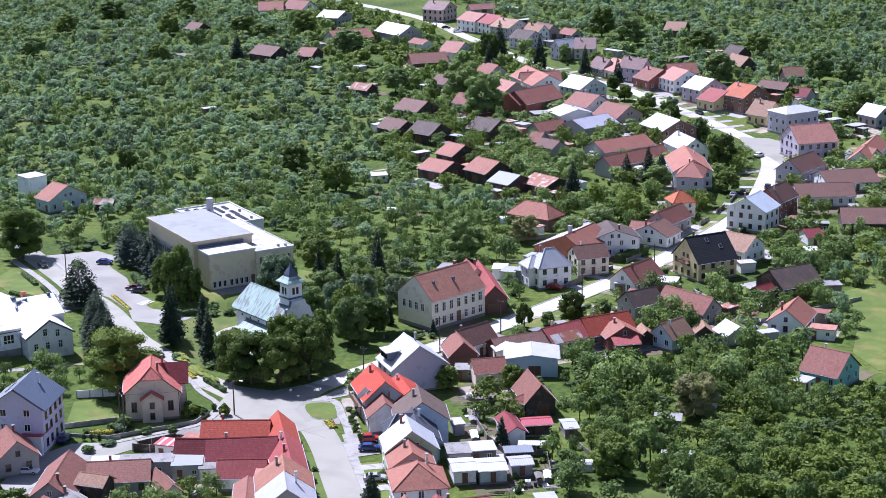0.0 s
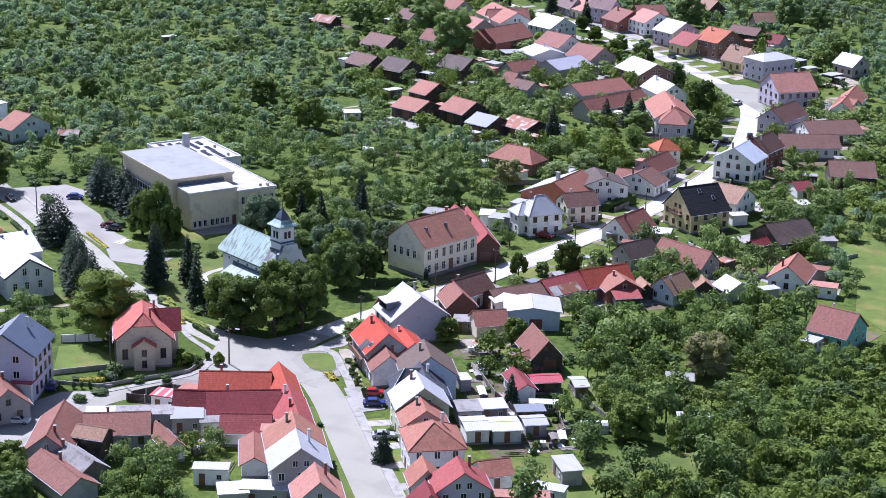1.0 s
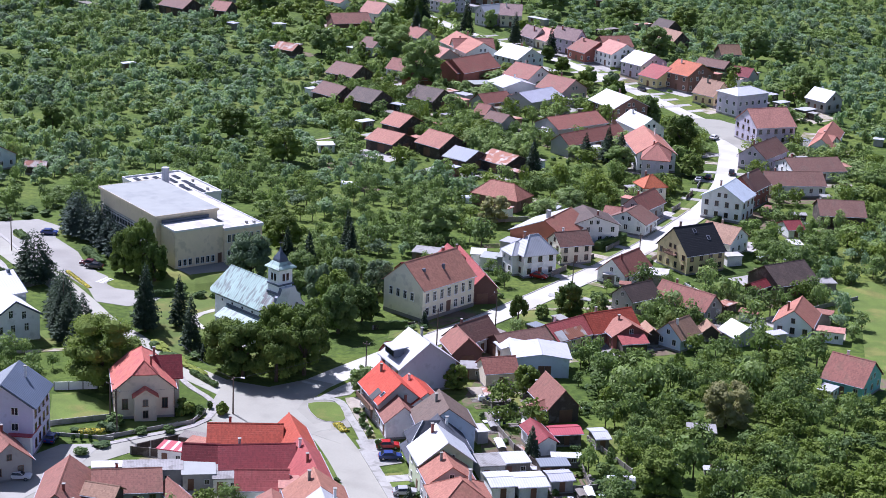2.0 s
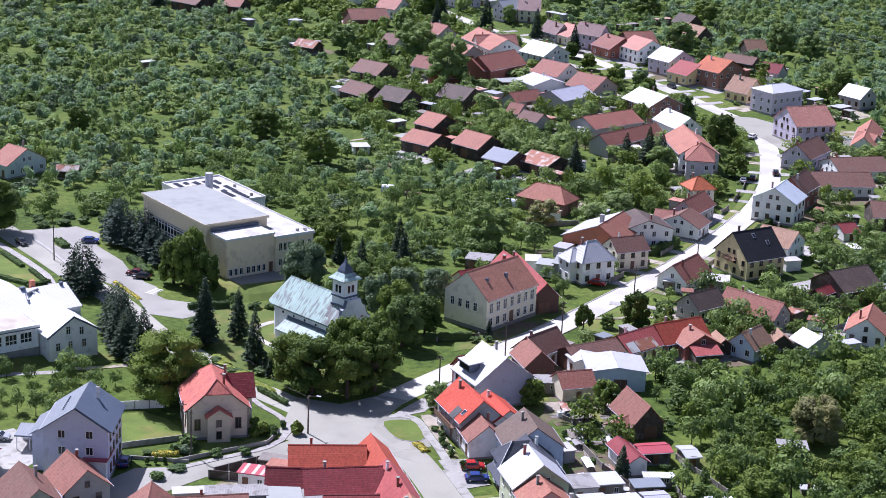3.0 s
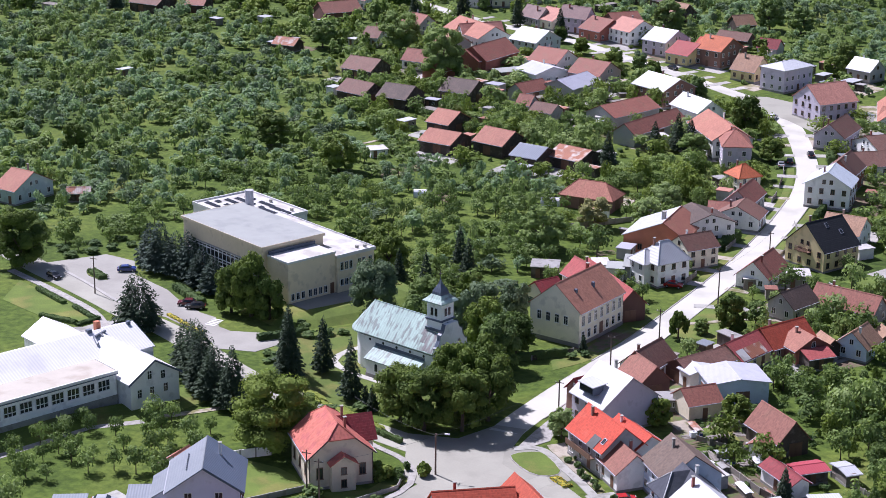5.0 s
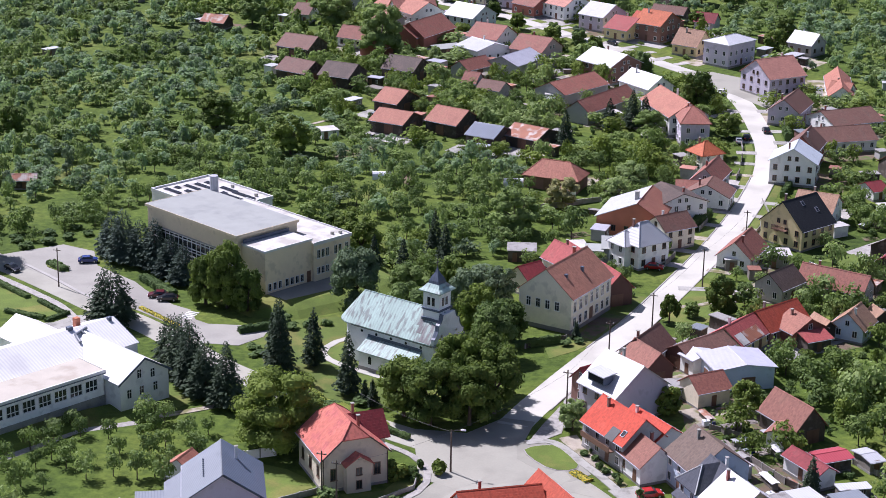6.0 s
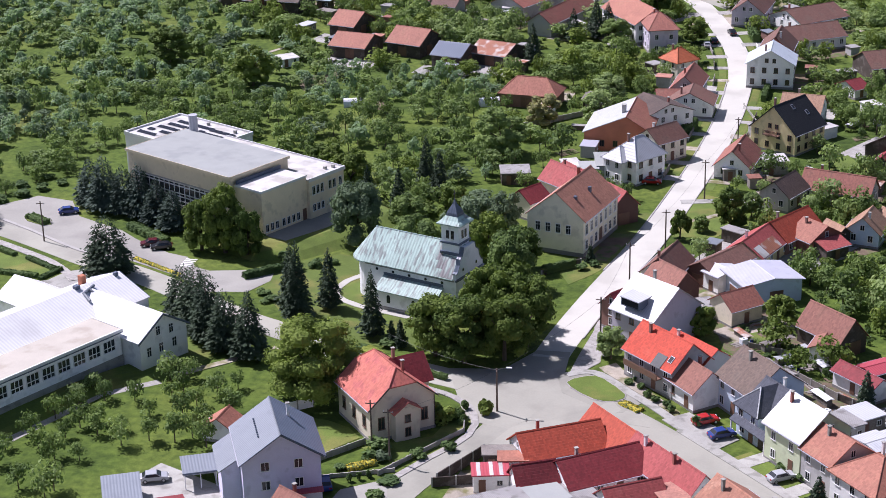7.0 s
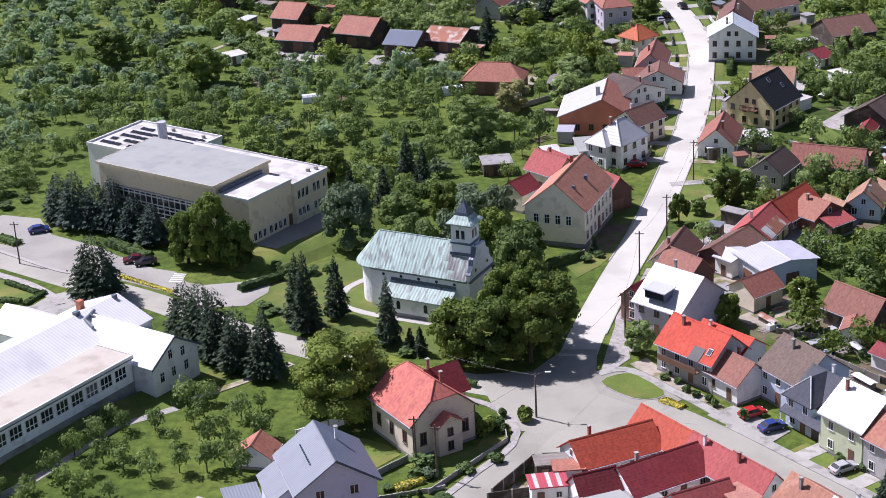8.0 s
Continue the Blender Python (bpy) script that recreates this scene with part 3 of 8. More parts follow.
patch("car_park", [(-108, 36), (-98, 47), (-89.5, 44.8), (-84.6, 36.2), (-77.1, 31.8), (-72.8, 29.2), (-68.2, 24.7), (-59.3, 18), (-54.9, 16.3), (-51.6, 11.1), (-48.4, 9.6), (-41.3, 11), (-36.5, 15.2), (-35.6, 6), (-38.3, 0), (-46, -1), (-52.6, 5.6), (-64.4, 12.4), (-74.5, 15.4), (-79.5, 18), (-92, 26.8), (-100, 31)], 0.07, "asphalt_dark", "grey asphalt car park before the hall", "road")


# ---- church ----
def church():
    c = thing("church", 0.8, -2.0, gz(-2), -21.5, "white village church with green copper roof and square tower", "church")
    FOOT.append((-7, 1, radians(-21.5), 24, 16))
    W, he, hr = 8.6, 7.6, 12.3
    pr = [(-W / 2, -1), (W / 2, -1), (W / 2, he), (0, hr - 0.15), (-W / 2, he)]
    put("nave", prism("nave", pr, -16.4, 2.6, "plaster_church"), c)
    seg = [(math.cos(a), math.sin(a)) for a in np.linspace(math.pi / 2, 1.5 * math.pi, 13)]
    put("apse", upright("apse", [(-16.41 + 3.5 * u, 3.5 * v) for u, v in seg], -1, he - 0.4, "plaster_church"), c)
    s = (hr - he) / (W / 2)
    ov = 0.4
    rp = [(-W / 2 - ov, he - ov * s), (0, hr), (W / 2 + ov, he - ov * s), (W / 2 + ov, he - ov * s + 0.14), (0, hr + 0.14), (-W / 2 - ov, he - ov * s + 0.14)]
    r = put("roof", prism("roof", rp, -16.6, 2.1, "copper_green"), c)
    put("ridge_cap", tube("ridge_cap", [(-16.6, 0, hr + 0.14), (-2, 0, hr + 0.14)], [0.1, 0.1], "copper_green", 6), r)
    # younger sheets, still brown, beside the tower
    for i, (x0, x1, y0, y1) in enumerate(((-3.0, -1.8, 0.4, 2.6), (-1.79, -0.6, 1.3, 3.6), (-0.59, 0.7, 1.9, 4.6), (0.71, 2.05, 2.0, 4.66))):
        up = lambda y, d: (-y, hr + 0.14 - y * s + d)
        put("roof_sheet", prism("roof_sheet", [up(y1, 0.012), up(y0, 0.012), up(y0, 0.035), up(y1, 0.035)], x0, x1, "copper_brown"), r, None, "younger brown copper sheet")
    n = len(seg)
    av = [(-16.6, 0, hr + 0.14)] + [(-16.6 + 4.2 * u, (W / 2 + ov) * v, he - ov * s + 0.1) for u, v in seg]
    av += [(x, y, z - 0.2) for x, y, z in av]
    af = [(0, i, i + 1) for i in range(1, n)] + [(i, i + n + 1, i + n + 2, i + 1) for i in range(1, n)]
    put("apse_roof", mesh_of("apse_roof", av, af, "copper_green"), c)
    put("cornice", boxes("cornice", [((-16.3, -W / 2 - 0.16, he - 0.75), (2.2, -W / 2 - 0.002, he - 0.45))], "plinth_grey"), c)
    # side aisle under a lean-to roof
    put("aisle", prism("aisle", [(-W / 2 - 2.9, -1), (-W / 2 - 0.003, -1), (-W / 2 - 0.003, 5.1), (-W / 2 - 2.9, 3.7)], -12.2, -0.2, "plaster_church"), c)
    put("aisle_roof", prism("aisle_roof", [(-W / 2 - 3.3, 3.6), (-W / 2 - 0.004, 5.25), (-W / 2 - 0.004, 5.4), (-W / 2 - 3.3, 3.75)], -12.5, 0.1, "copper_green"), c)
    for x in (-9.6, -4.4):
        arch_window(c, x, -W / 2 - 2.93, 1.5, 0.45, 1.25)
    for x in (-13.8, -10.4, -7.0, -3.6, -0.2):
        oculus(c, x, -W / 2 - 0.02, 6.3, 0.36)
    # stepped, curved pediment over the west front
    side = [(W / 2 + 0.2, 7.2), (W / 2 + 0.2, 8.3), (W / 2 - 0.3, 8.5), (W / 2 - 1.0, 9.5), (W / 2 - 1.2, 10.6), (2.2, 11.2), (1.8, 12.4)]
    pr = [(-y, z) for y, z in side] + [(y, z) for y, z in reversed(side)]
    put("pediment", prism("pediment", pr, 2.15, 2.75, "plaster_church"), c)
    for s2 in (-1, 1):
        for (y0, z0), (y1, z1) in zip(side[1:-1], side[2:]):
            put("coping", mesh_of("coping", [(x, s2 * yy, zz + dz) for dz in (0.003, 0.16) for x, yy, zz in ((2.02, y0, z0), (2.88, y0, z0), (2.88, y1, z1), (2.02, y1, z1))], BOXF, "metal_navy"), c)
    put("cornice", boxes("cornice", [((2.62, -W / 2 - 0.35, 7.0), (3.0, W / 2 + 0.35, 7.4))], "metal_navy"), c)
    # navy strip on the nave wall: the eave's shadow painted above the aisle
    put("flashing", boxes("flashing", [((-12.4, -W / 2 - 0.08, 5.42), (0.0, -W / 2 - 0.002, 5.95))], "metal_navy"), c)
    put("plinth", boxes("plinth", [((-12.3, -W / 2 - 2.98, -1), (-0.1, -W / 2 - 2.902, 0.8))], "plinth_grey"), c)
    oculus(c, 2.79, 2.2, 8.6, 0.4, 90)
    oculus(c, 2.79, -2.2, 8.6, 0.4, 90)
    put("door", boxes("door", [((2.6, -0.9, 0), (2.72, 0.9, 3.0))], "door_brown"), c)
    # tower
    t = put("tower", boxes("tower", [((-1.75, -1.75, 8), (1.75, 1.75, 16.4))], "plaster_church"), c)
    for z in (10.7, 12.7):
        put("cornice", boxes("cornice", [((-1.98, -1.98, z), (1.98, 1.98, z + (0.32 if z > 12 else 0.5)))], "metal_navy"), t)
    for k in range(4):
        q = pose(0, 0, 0, 0, 0, 90 * k)
        for sx in (-0.5, 0.5):
            p = q @ Vector((sx, -1.78, 14.4))
            w = put("belfry_window", boxes("belfry_window", [((-0.3, -0.03, -0.75), (0.3, 0.03, 0.75))], "glass_dark"), t, pose(*p, 0, 0, 90 * k))
            put("louvre", boxes("louvre", [((-0.28, -0.06, -0.6 + 0.25 * i), (0.28, -0.03, -0.52 + 0.25 * i)) for i in range(5)], "wood_dark"), w)
        p = q @ Vector((0, -1.8, 15.75))
        put("clock_face", tube("clock_face", [(0, 0, 0), (0, -0.06, 0)], [0.34, 0.34], "frame_white", 18), t, pose(*p, 0, 0, 90 * k))
    def tapered(nm, prof, mat):
        v, f = [], []
        for w, z in prof:
            v += [(-w, -w, z), (w, -w, z), (w, w, z), (-w, w, z)]
        for i in range(len(prof) - 1):
            for k in range(4):
                f.append((4 * i + k, 4 * i + (k + 1) % 4, 4 * i + 4 + (k + 1) % 4, 4 * i + 4 + k))
        f.append((3, 2, 1, 0))
        return put(nm, mesh_of(nm, v, f, mat), t)

    tapered("tower_roof", [(2.4, 16.2), (2.4, 16.4), (1.75, 16.95), (1.2, 17.6)], "copper_green")
    sp = tapered("spire", [(1.16, 17.55), (1.05, 18.1), (0.72, 18.8), (0.32, 19.5), (0.1, 20.3), (0.05, 20.7)], "metal_navy")
    put("cross", boxes("cross", [((-0.05, -0.05, 20.5), (0.05, 0.05, 22.0)), ((-0.05, -0.4, 21.35), (0.05, 0.4, 21.45))], "lamp_metal"), sp)


def arch_window(parent, x, y, z, w, h, ang=0):
    pts = [(-w, 0), (w, 0)] + [(w * math.cos(a), h + w * math.sin(a)) for a in np.linspace(0, math.pi, 9)]
    o = put("arch_window", prism("arch_window", [(p[0], p[1]) for p in pts], -0.03, 0.05, "frame_white"), parent,
            pose(x, y, z, 0, 0, ang - 90))
    put("pane", prism("pane", [(p[0] * 0.8, 0.08 + p[1] * 0.9) for p in pts], 0.05, 0.07, "glass_dark"), o)


def oculus(parent, x, y, z, r, ang=0):
    o = put("oculus", tube("oculus", [(0, 0.03, 0), (0, -0.05, 0)], [r, r], "frame_white", 16), parent, pose(x, y, z, 0, 0, ang))
    put("pane", tube("pane", [(0, -0.05, 0), (0, -0.07, 0)], [r * 0.75, r * 0.75], "glass_dark", 16), o)


church()


# ---- cultural hall ----
def hall():
    h = thing("cultural_hall", -49.0, 27.0, gz(28), -29.6, "flat-roofed buff cultural hall with white roof edges", "hall")
    FOOT.append((-54, 43, radians(-29.6), 40, 24))
    FOOT.append((-70, 64, radians(-29.6), 24, 17))
    T = 13.2
    body = put("main_block", boxes("main_block", [((-30.0, 0, -1), (0, 16.0, T - 0.5))], "plaster_buff"), h)
    put("roof", boxes("roof", [((-30.3, -0.35, T - 0.5), (0.3, 16.3, T))], "roof_felt"), h)
    put("roof_edge", boxes("roof_edge", [((-30.4, -0.45, T - 0.55), (0.4, -0.35, T + 0.05)), ((0.3, -0.35, T - 0.55), (0.4, 16.3, T + 0.05)), ((-30.4, -0.35, T - 0.55), (-30.3, 16.3, T + 0.05))], "plaster_buff"), h)
    # long glazed front: rows of dark panes, high and low, between pale bars
    for z, hh in ((4.2, 0.8), (5.05, 0.9), (6.0, 0.6), (6.65, 1.5), (8.2, 0.55)):
        frame = boxes("window", [((-0.72, -0.08, 0), (-0.64, 0.02, hh)), ((0.64, -0.08, 0), (0.72, 0.02, hh)), ((-0.64, -0.08, hh - 0.09), (0.64, 0.02, hh)), ((-0.64, -0.08, 0), (0.64, 0.02, 0.09))], "frame_white")
        pane = boxes("pane", [((-0.64, -0.04, 0.09), (0.64, 0.0, hh - 0.09))], "glass_dark")
        for i in range(18):
            w = put("window", frame, body, pose(-27.6 + i * 1.5, -0.03, z))
            put("pane", pane, w)
    put("band", boxes("band", [((-29, -0.12, 3.8), (-0.6, -0.003, 4.15)), ((-29, -0.12, 8.85), (-0.6, -0.003, 9.1))], "concrete"), body)
    # lower east block
    b2 = put("east_block", boxes("east_block", [((0.003, 1.1, -1), (7.5, 13.5, 11.1))], "plaster_buff"), h)
    put("east_roof", boxes("east_roof", [((0.41, 1.0, 11.1), (7.6, 13.49, 11.35))], "roof_felt_white"), h)
    put("east_edge", boxes("east_edge", [((0.41, 0.85, 11.0), (7.75, 1.0, 11.45)), ((7.6, 1.0, 11.0), (7.75, 13.49, 11.45))], "frame_white"), h)
    put("joint", boxes("joint", [((0.42, 1.2, 11.36), (0.62, 13.4, 12.1))], "metal_navy"), h, None, "dark sheet-metal joint")
    for i in range(7):
        window(b2, 7.53, 2.2 + i * 1.35 + (0.5 if i > 2 else 0.0), 3.55, 90, 0.8, 1.1)
    put("door", DOOR, b2, pose(7.53, 12.6, 2.25, 0, 0, 90) @ Matrix.Diagonal((1.0, 1, 1.15, 1)))
    # annex behind, with two rows of windows
    b3 = put("annex", boxes("annex", [((-26, 16.41, -1), (8.2, 23.5, 10.2)), ((0.42, 13.51, -1), (8.2, 16.41, 10.2))], "plaster_buff"), h)
    put("annex_roof", boxes("annex_roof", [((-25.9, 16.42, 10.2), (8.3, 23.6, 10.4)), ((0.42, 13.51, 10.2), (8.3, 16.42, 10.4))], "roof_felt_white"), h)
    put("annex_edge", boxes("annex_edge", [((8.3, 13.4, 10.0), (8.45, 23.75, 10.7)), ((-26, 23.6, 10.0), (8.3, 23.75, 10.7))], "frame_white"), h)
    for y in (14.7, 15.9, 17.1, 19.4, 20.6, 22.4):
        for z in (4.4, 8.0):
            window(b3, 8.23, y, z, 90, 0.8, 1.05 if z < 5 else 1.3)
    # north wing with black panels on its roof
    put("north_wing", boxes("north_wing", [((-49, 16.42, -1), (-26.01, 31.2, 8.9)), ((-49, 15.0, -1), (-30.42, 16.42, 8.9))], "plaster_white"), h)
    put("wing_roof", boxes("wing_roof", [((-48.9, 16.43, 8.9), (-26.1, 31.1, 9.1)), ((-48.9, 15.1, 8.9), (-30.43, 16.43, 9.1))], "roof_felt_white"), h)
    put("wing_edge", boxes("wing_edge", [((-49.15, 14.85, 8.7), (-48.9, 31.35, 9.5)), ((-48.9, 31.1, 8.7), (-26.1, 31.35, 9.5)), ((-26.1, 23.8, 8.7), (-25.85, 31.35, 9.5)), ((-48.9, 14.85, 8.7), (-30.43, 15.1, 9.5))], "frame_white"), h)
    panel = boxes("solar_panel", [((-0.85, -0.55, 0.12), (0.85, 0.55, 0.2)), ((-0.7, -0.4, 0), (-0.6, 0.4, 0.12)), ((0.6, -0.4, 0), (0.7, 0.4, 0.12))], "solar_black")
    for i in range(6):
        for j in range(5):
            if (i + 2 * j) % 7 != 3:
                put("solar_panel", panel, h, pose(-46.6 + i * 1.9 + j * 0.5, 17.6 + j * 2.5, 9.12, 8, 0, 0))
    for i in range(4):
        for j in range(2):
            put("solar_panel", panel, h, pose(-34.5 + i * 1.9 + j * 0.6, 24.6 + j * 2.6, 9.12, 8, 0, 0))
    put("chimney", tube("chimney", [(-28.6, 16.9, T - 4.2), (-28.6, 16.9, 16.4)], [0.95, 0.95], "metal_lilac", 16), h, None, "silver metal chimney drum")
    for x, y in ((6.0, 20.5), (6.6, 22.2), (-29, 29), (-38, 29.5)):
        put("roof_vent", bevelled("roof_vent", (x - 0.3, y - 0.3, 9.1), (x + 0.3, y + 0.3, 11.0 if x > 0 else 9.8), "concrete", 0.04), h)


    # raised ground at the east end, sloping down to the car park and the lawn
    top = [(-3.0, -0.8), (9.5, -1.6), (14.5, 2.5), (16.0, 13.0), (14.5, 25.0), (6.0, 29.0), (-3.0, 24.0)]
    rim = [(-7.0, -5.5), (11.5, -7.0), (19.5, 0.0), (22.0, 13.5), (19.5, 30.0), (6.0, 36.0), (-8.0, 30.0)]
    mid = [((a + c) / 2, (b + d) / 2) for (a, b), (c, d) in zip(top, rim)]
    n = len(top)
    v = [(x, y, 2.2) for x, y in top] + [(x, y, 1.35) for x, y in mid] + [(x, y, -0.1) for x, y in rim]
    f = [tuple(range(n))] + [(k * n + i, k * n + (i + 1) % n, k * n + n + (i + 1) % n, k * n + n + i)[::-1] for k in (0, 1) for i in range(n)]
    m = pose(-49.0, 27.0, gz(28), 0, 0, -29.6)
    tagged(put("terrace", mesh_of("terrace", v, f, "lawn"), None, m), "grassy raised ground beside the hall", "grass", kind="structure")
    yard = [(7.56, 1.5), (12.6, 2.0), (14.0, 12.0), (13.0, 24.0), (8.3, 24.5), (8.3, 13.6), (7.56, 13.4)]
    tagged(put("yard_hall", upright("yard_hall", yard, 2.0, 2.24, "asphalt_dark"), None, m), "grey asphalt yard beside the hall", "yard", kind="structure")


hall()


# ---- school ----
def school():
    s = thing("school", 17.0, 36.4, gz(32), 73.4, "two-storey cream school with faded red tiled gable roof", "school")
    FOOT.append((17, 36.4, radians(73.4), 18, 12))
    L, W, he, hr = 17.2, 11.6, 7.6, 12.4
    pr = [(-W / 2, -1), (W / 2, -1), (W / 2, he - 0.06), (0, hr - 0.08), (-W / 2, he - 0.06)]
    put("wall", prism("wall", pr, -L / 2, L / 2, "plaster_ivory"), s)
    r = gable_roof(s, L, W, he, hr, "tile_faded", 0.5, 0.12)
    put("plinth", boxes("plinth", [((-L / 2 - 0.06, -W / 2 - 0.06, -1), (L / 2 + 0.06, W / 2 + 0.06, 0.9))], "plinth_grey"), s)
    put("cornice", boxes("cornice", [((-L / 2 - 0.08, -W / 2 - 0.12, he - 0.55), (L / 2 + 0.08, -W / 2 - 0.002, he - 0.35))], "frame_white"), s)
    for i in range(7):
        x = -L / 2 + 1.5 + i * 2.36
        window(s, x, -W / 2 - 0.03, 5.4, 0, 1.05, 1.55, WIN_CROSS)
        if i == 3:
            put("door", DOOR, s, pose(x, -W / 2 - 0.04, 0.9) @ Matrix.Diagonal((1.3, 1, 1.2, 1)))
        else:
            window(s, x, -W / 2 - 0.03, 2.3, 0, 1.05, 1.3, WIN_CROSS)
    for i in range(4):
        window(s, -L / 2 - 0.03, 3.6 - i * 2.1, 5.3, -90, 0.95, 1.3, WIN_CROSS)
    chimney(r, 5.5, 1.2, hr - 1.6, hr + 0.5, "brick_red", 0.55)
    for x, y in ((-5, -2.6), (1, -3)):
        put("roof_hatch", bevelled("roof_hatch", (x - 0.3, y - 0.3, hr - 2.6), (x + 0.3, y + 0.3, hr - 1.5), "metal_navy", 0.03), r)


school()


# ---- gymnasium-like kindergarten with white roofs ----
def lattice(name, xs, zs, holes, depth, mat):
    """A frame in one piece: a plate of cells with openings, its foot drawn forward as a sill."""
    bm = bmesh.new()
    v = [[bm.verts.new((x, -0.14 if j == 0 else -0.06, z)) for j, z in enumerate(zs)] for x in xs]
    fs = [bm.faces.new((v[i][j], v[i + 1][j], v[i + 1][j + 1], v[i][j + 1])) for i in range(len(xs) - 1) for j in range(len(zs) - 1) if (i, j) not in holes]
    for el in bmesh.ops.extrude_face_region(bm, geom=fs, use_keep_orig=True)["geom"]:
        if isinstance(el, bmesh.types.BMVert):
            el.co.y = depth
    bmesh.ops.delete(bm, geom=[w for w in bm.verts if not w.link_faces], context="VERTS")
    bmesh.ops.recalc_face_normals(bm, faces=bm.faces)
    me = bpy.data.meshes.new(name)
    bm.to_mesh(me)
    bm.free()
    me.materials.append(MATS[mat])
    return me


WIN_TRIPLE = lattice("window_frame", (-1.24, -1.12, -0.46, -0.32, 0.32, 0.46, 1.12, 1.24), (-1.08, -0.96, -0.36, -0.22, 0.9, 1.0), {(i, j) for i in (1, 3, 5) for j in (1, 3)}, 0.04, "frame_white")
PANE_TALL = boxes("pane", [((-0.32, -0.02, -0.22), (0.32, 0.02, 0.9))], "glass_dark")
PANE_LOW = boxes("pane", [((-0.32, -0.02, -0.96), (0.32, 0.02, -0.36))], "glass_dark")


def kindergarten():
    k = thing("kindergarten", -55.8, -17.2, gz(-25), 241.0, "long white-roofed kindergarten with low windowed wing", "kindergarten")
    FOOT.append((-70, -46, radians(241), 62, 26))
    L, W, he, hr = 58.0, 15.0, 6.4, 9.3
    put("wall", prism("wall", [(-W / 2, -1), (W / 2, -1), (W / 2, he), (0, hr), (-W / 2, he)], 0, L, "plaster_white"), k)
    s = (hr - he) / (W / 2)
    rp = [(-W / 2 - 0.4, he - 0.4 * s + 0.02), (0, hr + 0.02), (W / 2 + 0.02, he + 0.02), (W / 2 + 0.02, he + 0.2), (0, hr + 0.2), (-W / 2 - 0.4, he - 0.4 * s + 0.2)]
    r = put("roof", prism("roof", rp, -0.35, L, "metal_snow"), k)
    put("verge_board", prism("verge_board", [(-W / 2 - 0.45, he - 0.3), (0, hr - 0.05), (W / 2, he - 0.1), (W / 2, he + 0.22), (0, hr + 0.24), (-W / 2 - 0.45, he + 0.1)], -0.47, -0.352, "metal_navy"), k)
    # cross wing with the gable towards the orchard
    cw = put("cross_wing", prism("cross_wing", [(0.6, -1), (10.8, -1), (10.8, 5.8), (5.7, 9.0), (0.6, 5.8)], 0, 11.6, "plaster_white"), k, pose(7.2, 7.51, 0, 0, 0, 90) @ pose(0, -5.7, 0))
    put("cross_roof", prism("cross_roof", [(0.1, 5.5), (5.7, 9.05), (11.3, 5.5), (11.3, 5.7), (5.7, 9.25), (0.1, 5.7)], -6.6, 11.9, "metal_snow"), cw)
    put("verge_board", prism("verge_board", [(0.05, 5.3), (5.7, 8.9), (11.35, 5.3), (11.35, 5.75), (5.7, 9.3), (0.05, 5.75)], 11.9, 12.02, "metal_navy"), cw)
    for y, z in ((2.4, 3.4), (5.0, 3.4), (7.9, 3.4), (4.6, 6.5), (7.4, 6.0)):
        window(cw, 11.63, y, z, 90, 0.9, 1.15, WIN_CROSS)
    # rear wing under a lower cross roof
    bw = put("rear_wing", prism("rear_wing", [(-4.4, -1), (4.4, -1), (4.4, 5.4), (0, 7.9), (-4.4, 5.4)], 0.01, 8.5, "plaster_white"), k, pose(9.5, -W / 2, 0, 0, 0, -90))
    put("rear_roof", prism("rear_roof", [(-4.9, 5.2), (0, 8.0), (4.9, 5.2), (4.9, 5.4), (0, 8.2), (-4.9, 5.4)], -5.0, 8.8, "metal_snow"), bw)
    # flat wing
    fw = put("flat_wing", boxes("flat_wing", [((12.6, W / 2 + 0.01, -1), (L, W / 2 + 7.4, 6.9))], "plaster_white"), k)
    put("flat_roof", boxes("flat_roof", [((12.5, W / 2 + 0.03, 6.9), (L, W / 2 + 7.5, 7.1))], "roof_buff"), k)
    put("roof_edge", boxes("roof_edge", [((12.3, W / 2 + 7.5, 6.75), (L, W / 2 + 7.75, 7.25)), ((12.3, W / 2 + 0.03, 6.75), (12.5, W / 2 + 7.5, 7.25))], "frame_white"), k)
    put("fascia", boxes("fascia", [((12.3, W / 2 + 7.42, 6.5), (L, W / 2 + 7.7, 6.74))], "metal_navy"), k)
    for i in range(14):
        o = put("window", WIN_TRIPLE, fw, pose(15.2 + i * 3.1, W / 2 + 7.43, 5.0, 0, 0, 180))
        for dx in (-0.78, 0, 0.78):
            put("pane", PANE_TALL, o, pose(dx, 0, 0))
            put("pane", PANE_LOW, o, pose(dx, 0, 0))
    put("plinth", boxes("plinth", [((12.5, W / 2 + 7.402, -1), (L, W / 2 + 7.46, 2.6))], "concrete"), fw)
    put("chimney", bevelled("chimney", (5.4, -2.9, 8.0), (6.4, -1.9, 10.2), "brick_orange", 0.03), r)
    # ducts laid over the roof
    duct = put("roof_duct", tube("roof_duct", [(6.3, 1.2, 9.35), (9.2, 2.0, 9.05), (9.6, 4.0, 8.3)], [0.28, 0.28, 0.28], "metal_blue", 8), r)
    put("duct_branch", tube("duct_branch", [(7.7, 1.6, 9.25), (7.4, 3.6, 8.5)], [0.24, 0.24], "metal_blue", 8), duct)
    put("roof_unit", bevelled("roof_unit", (8.6, -0.4, 9.2), (9.6, 0.5, 10.0), "metal_navy", 0.05), r)
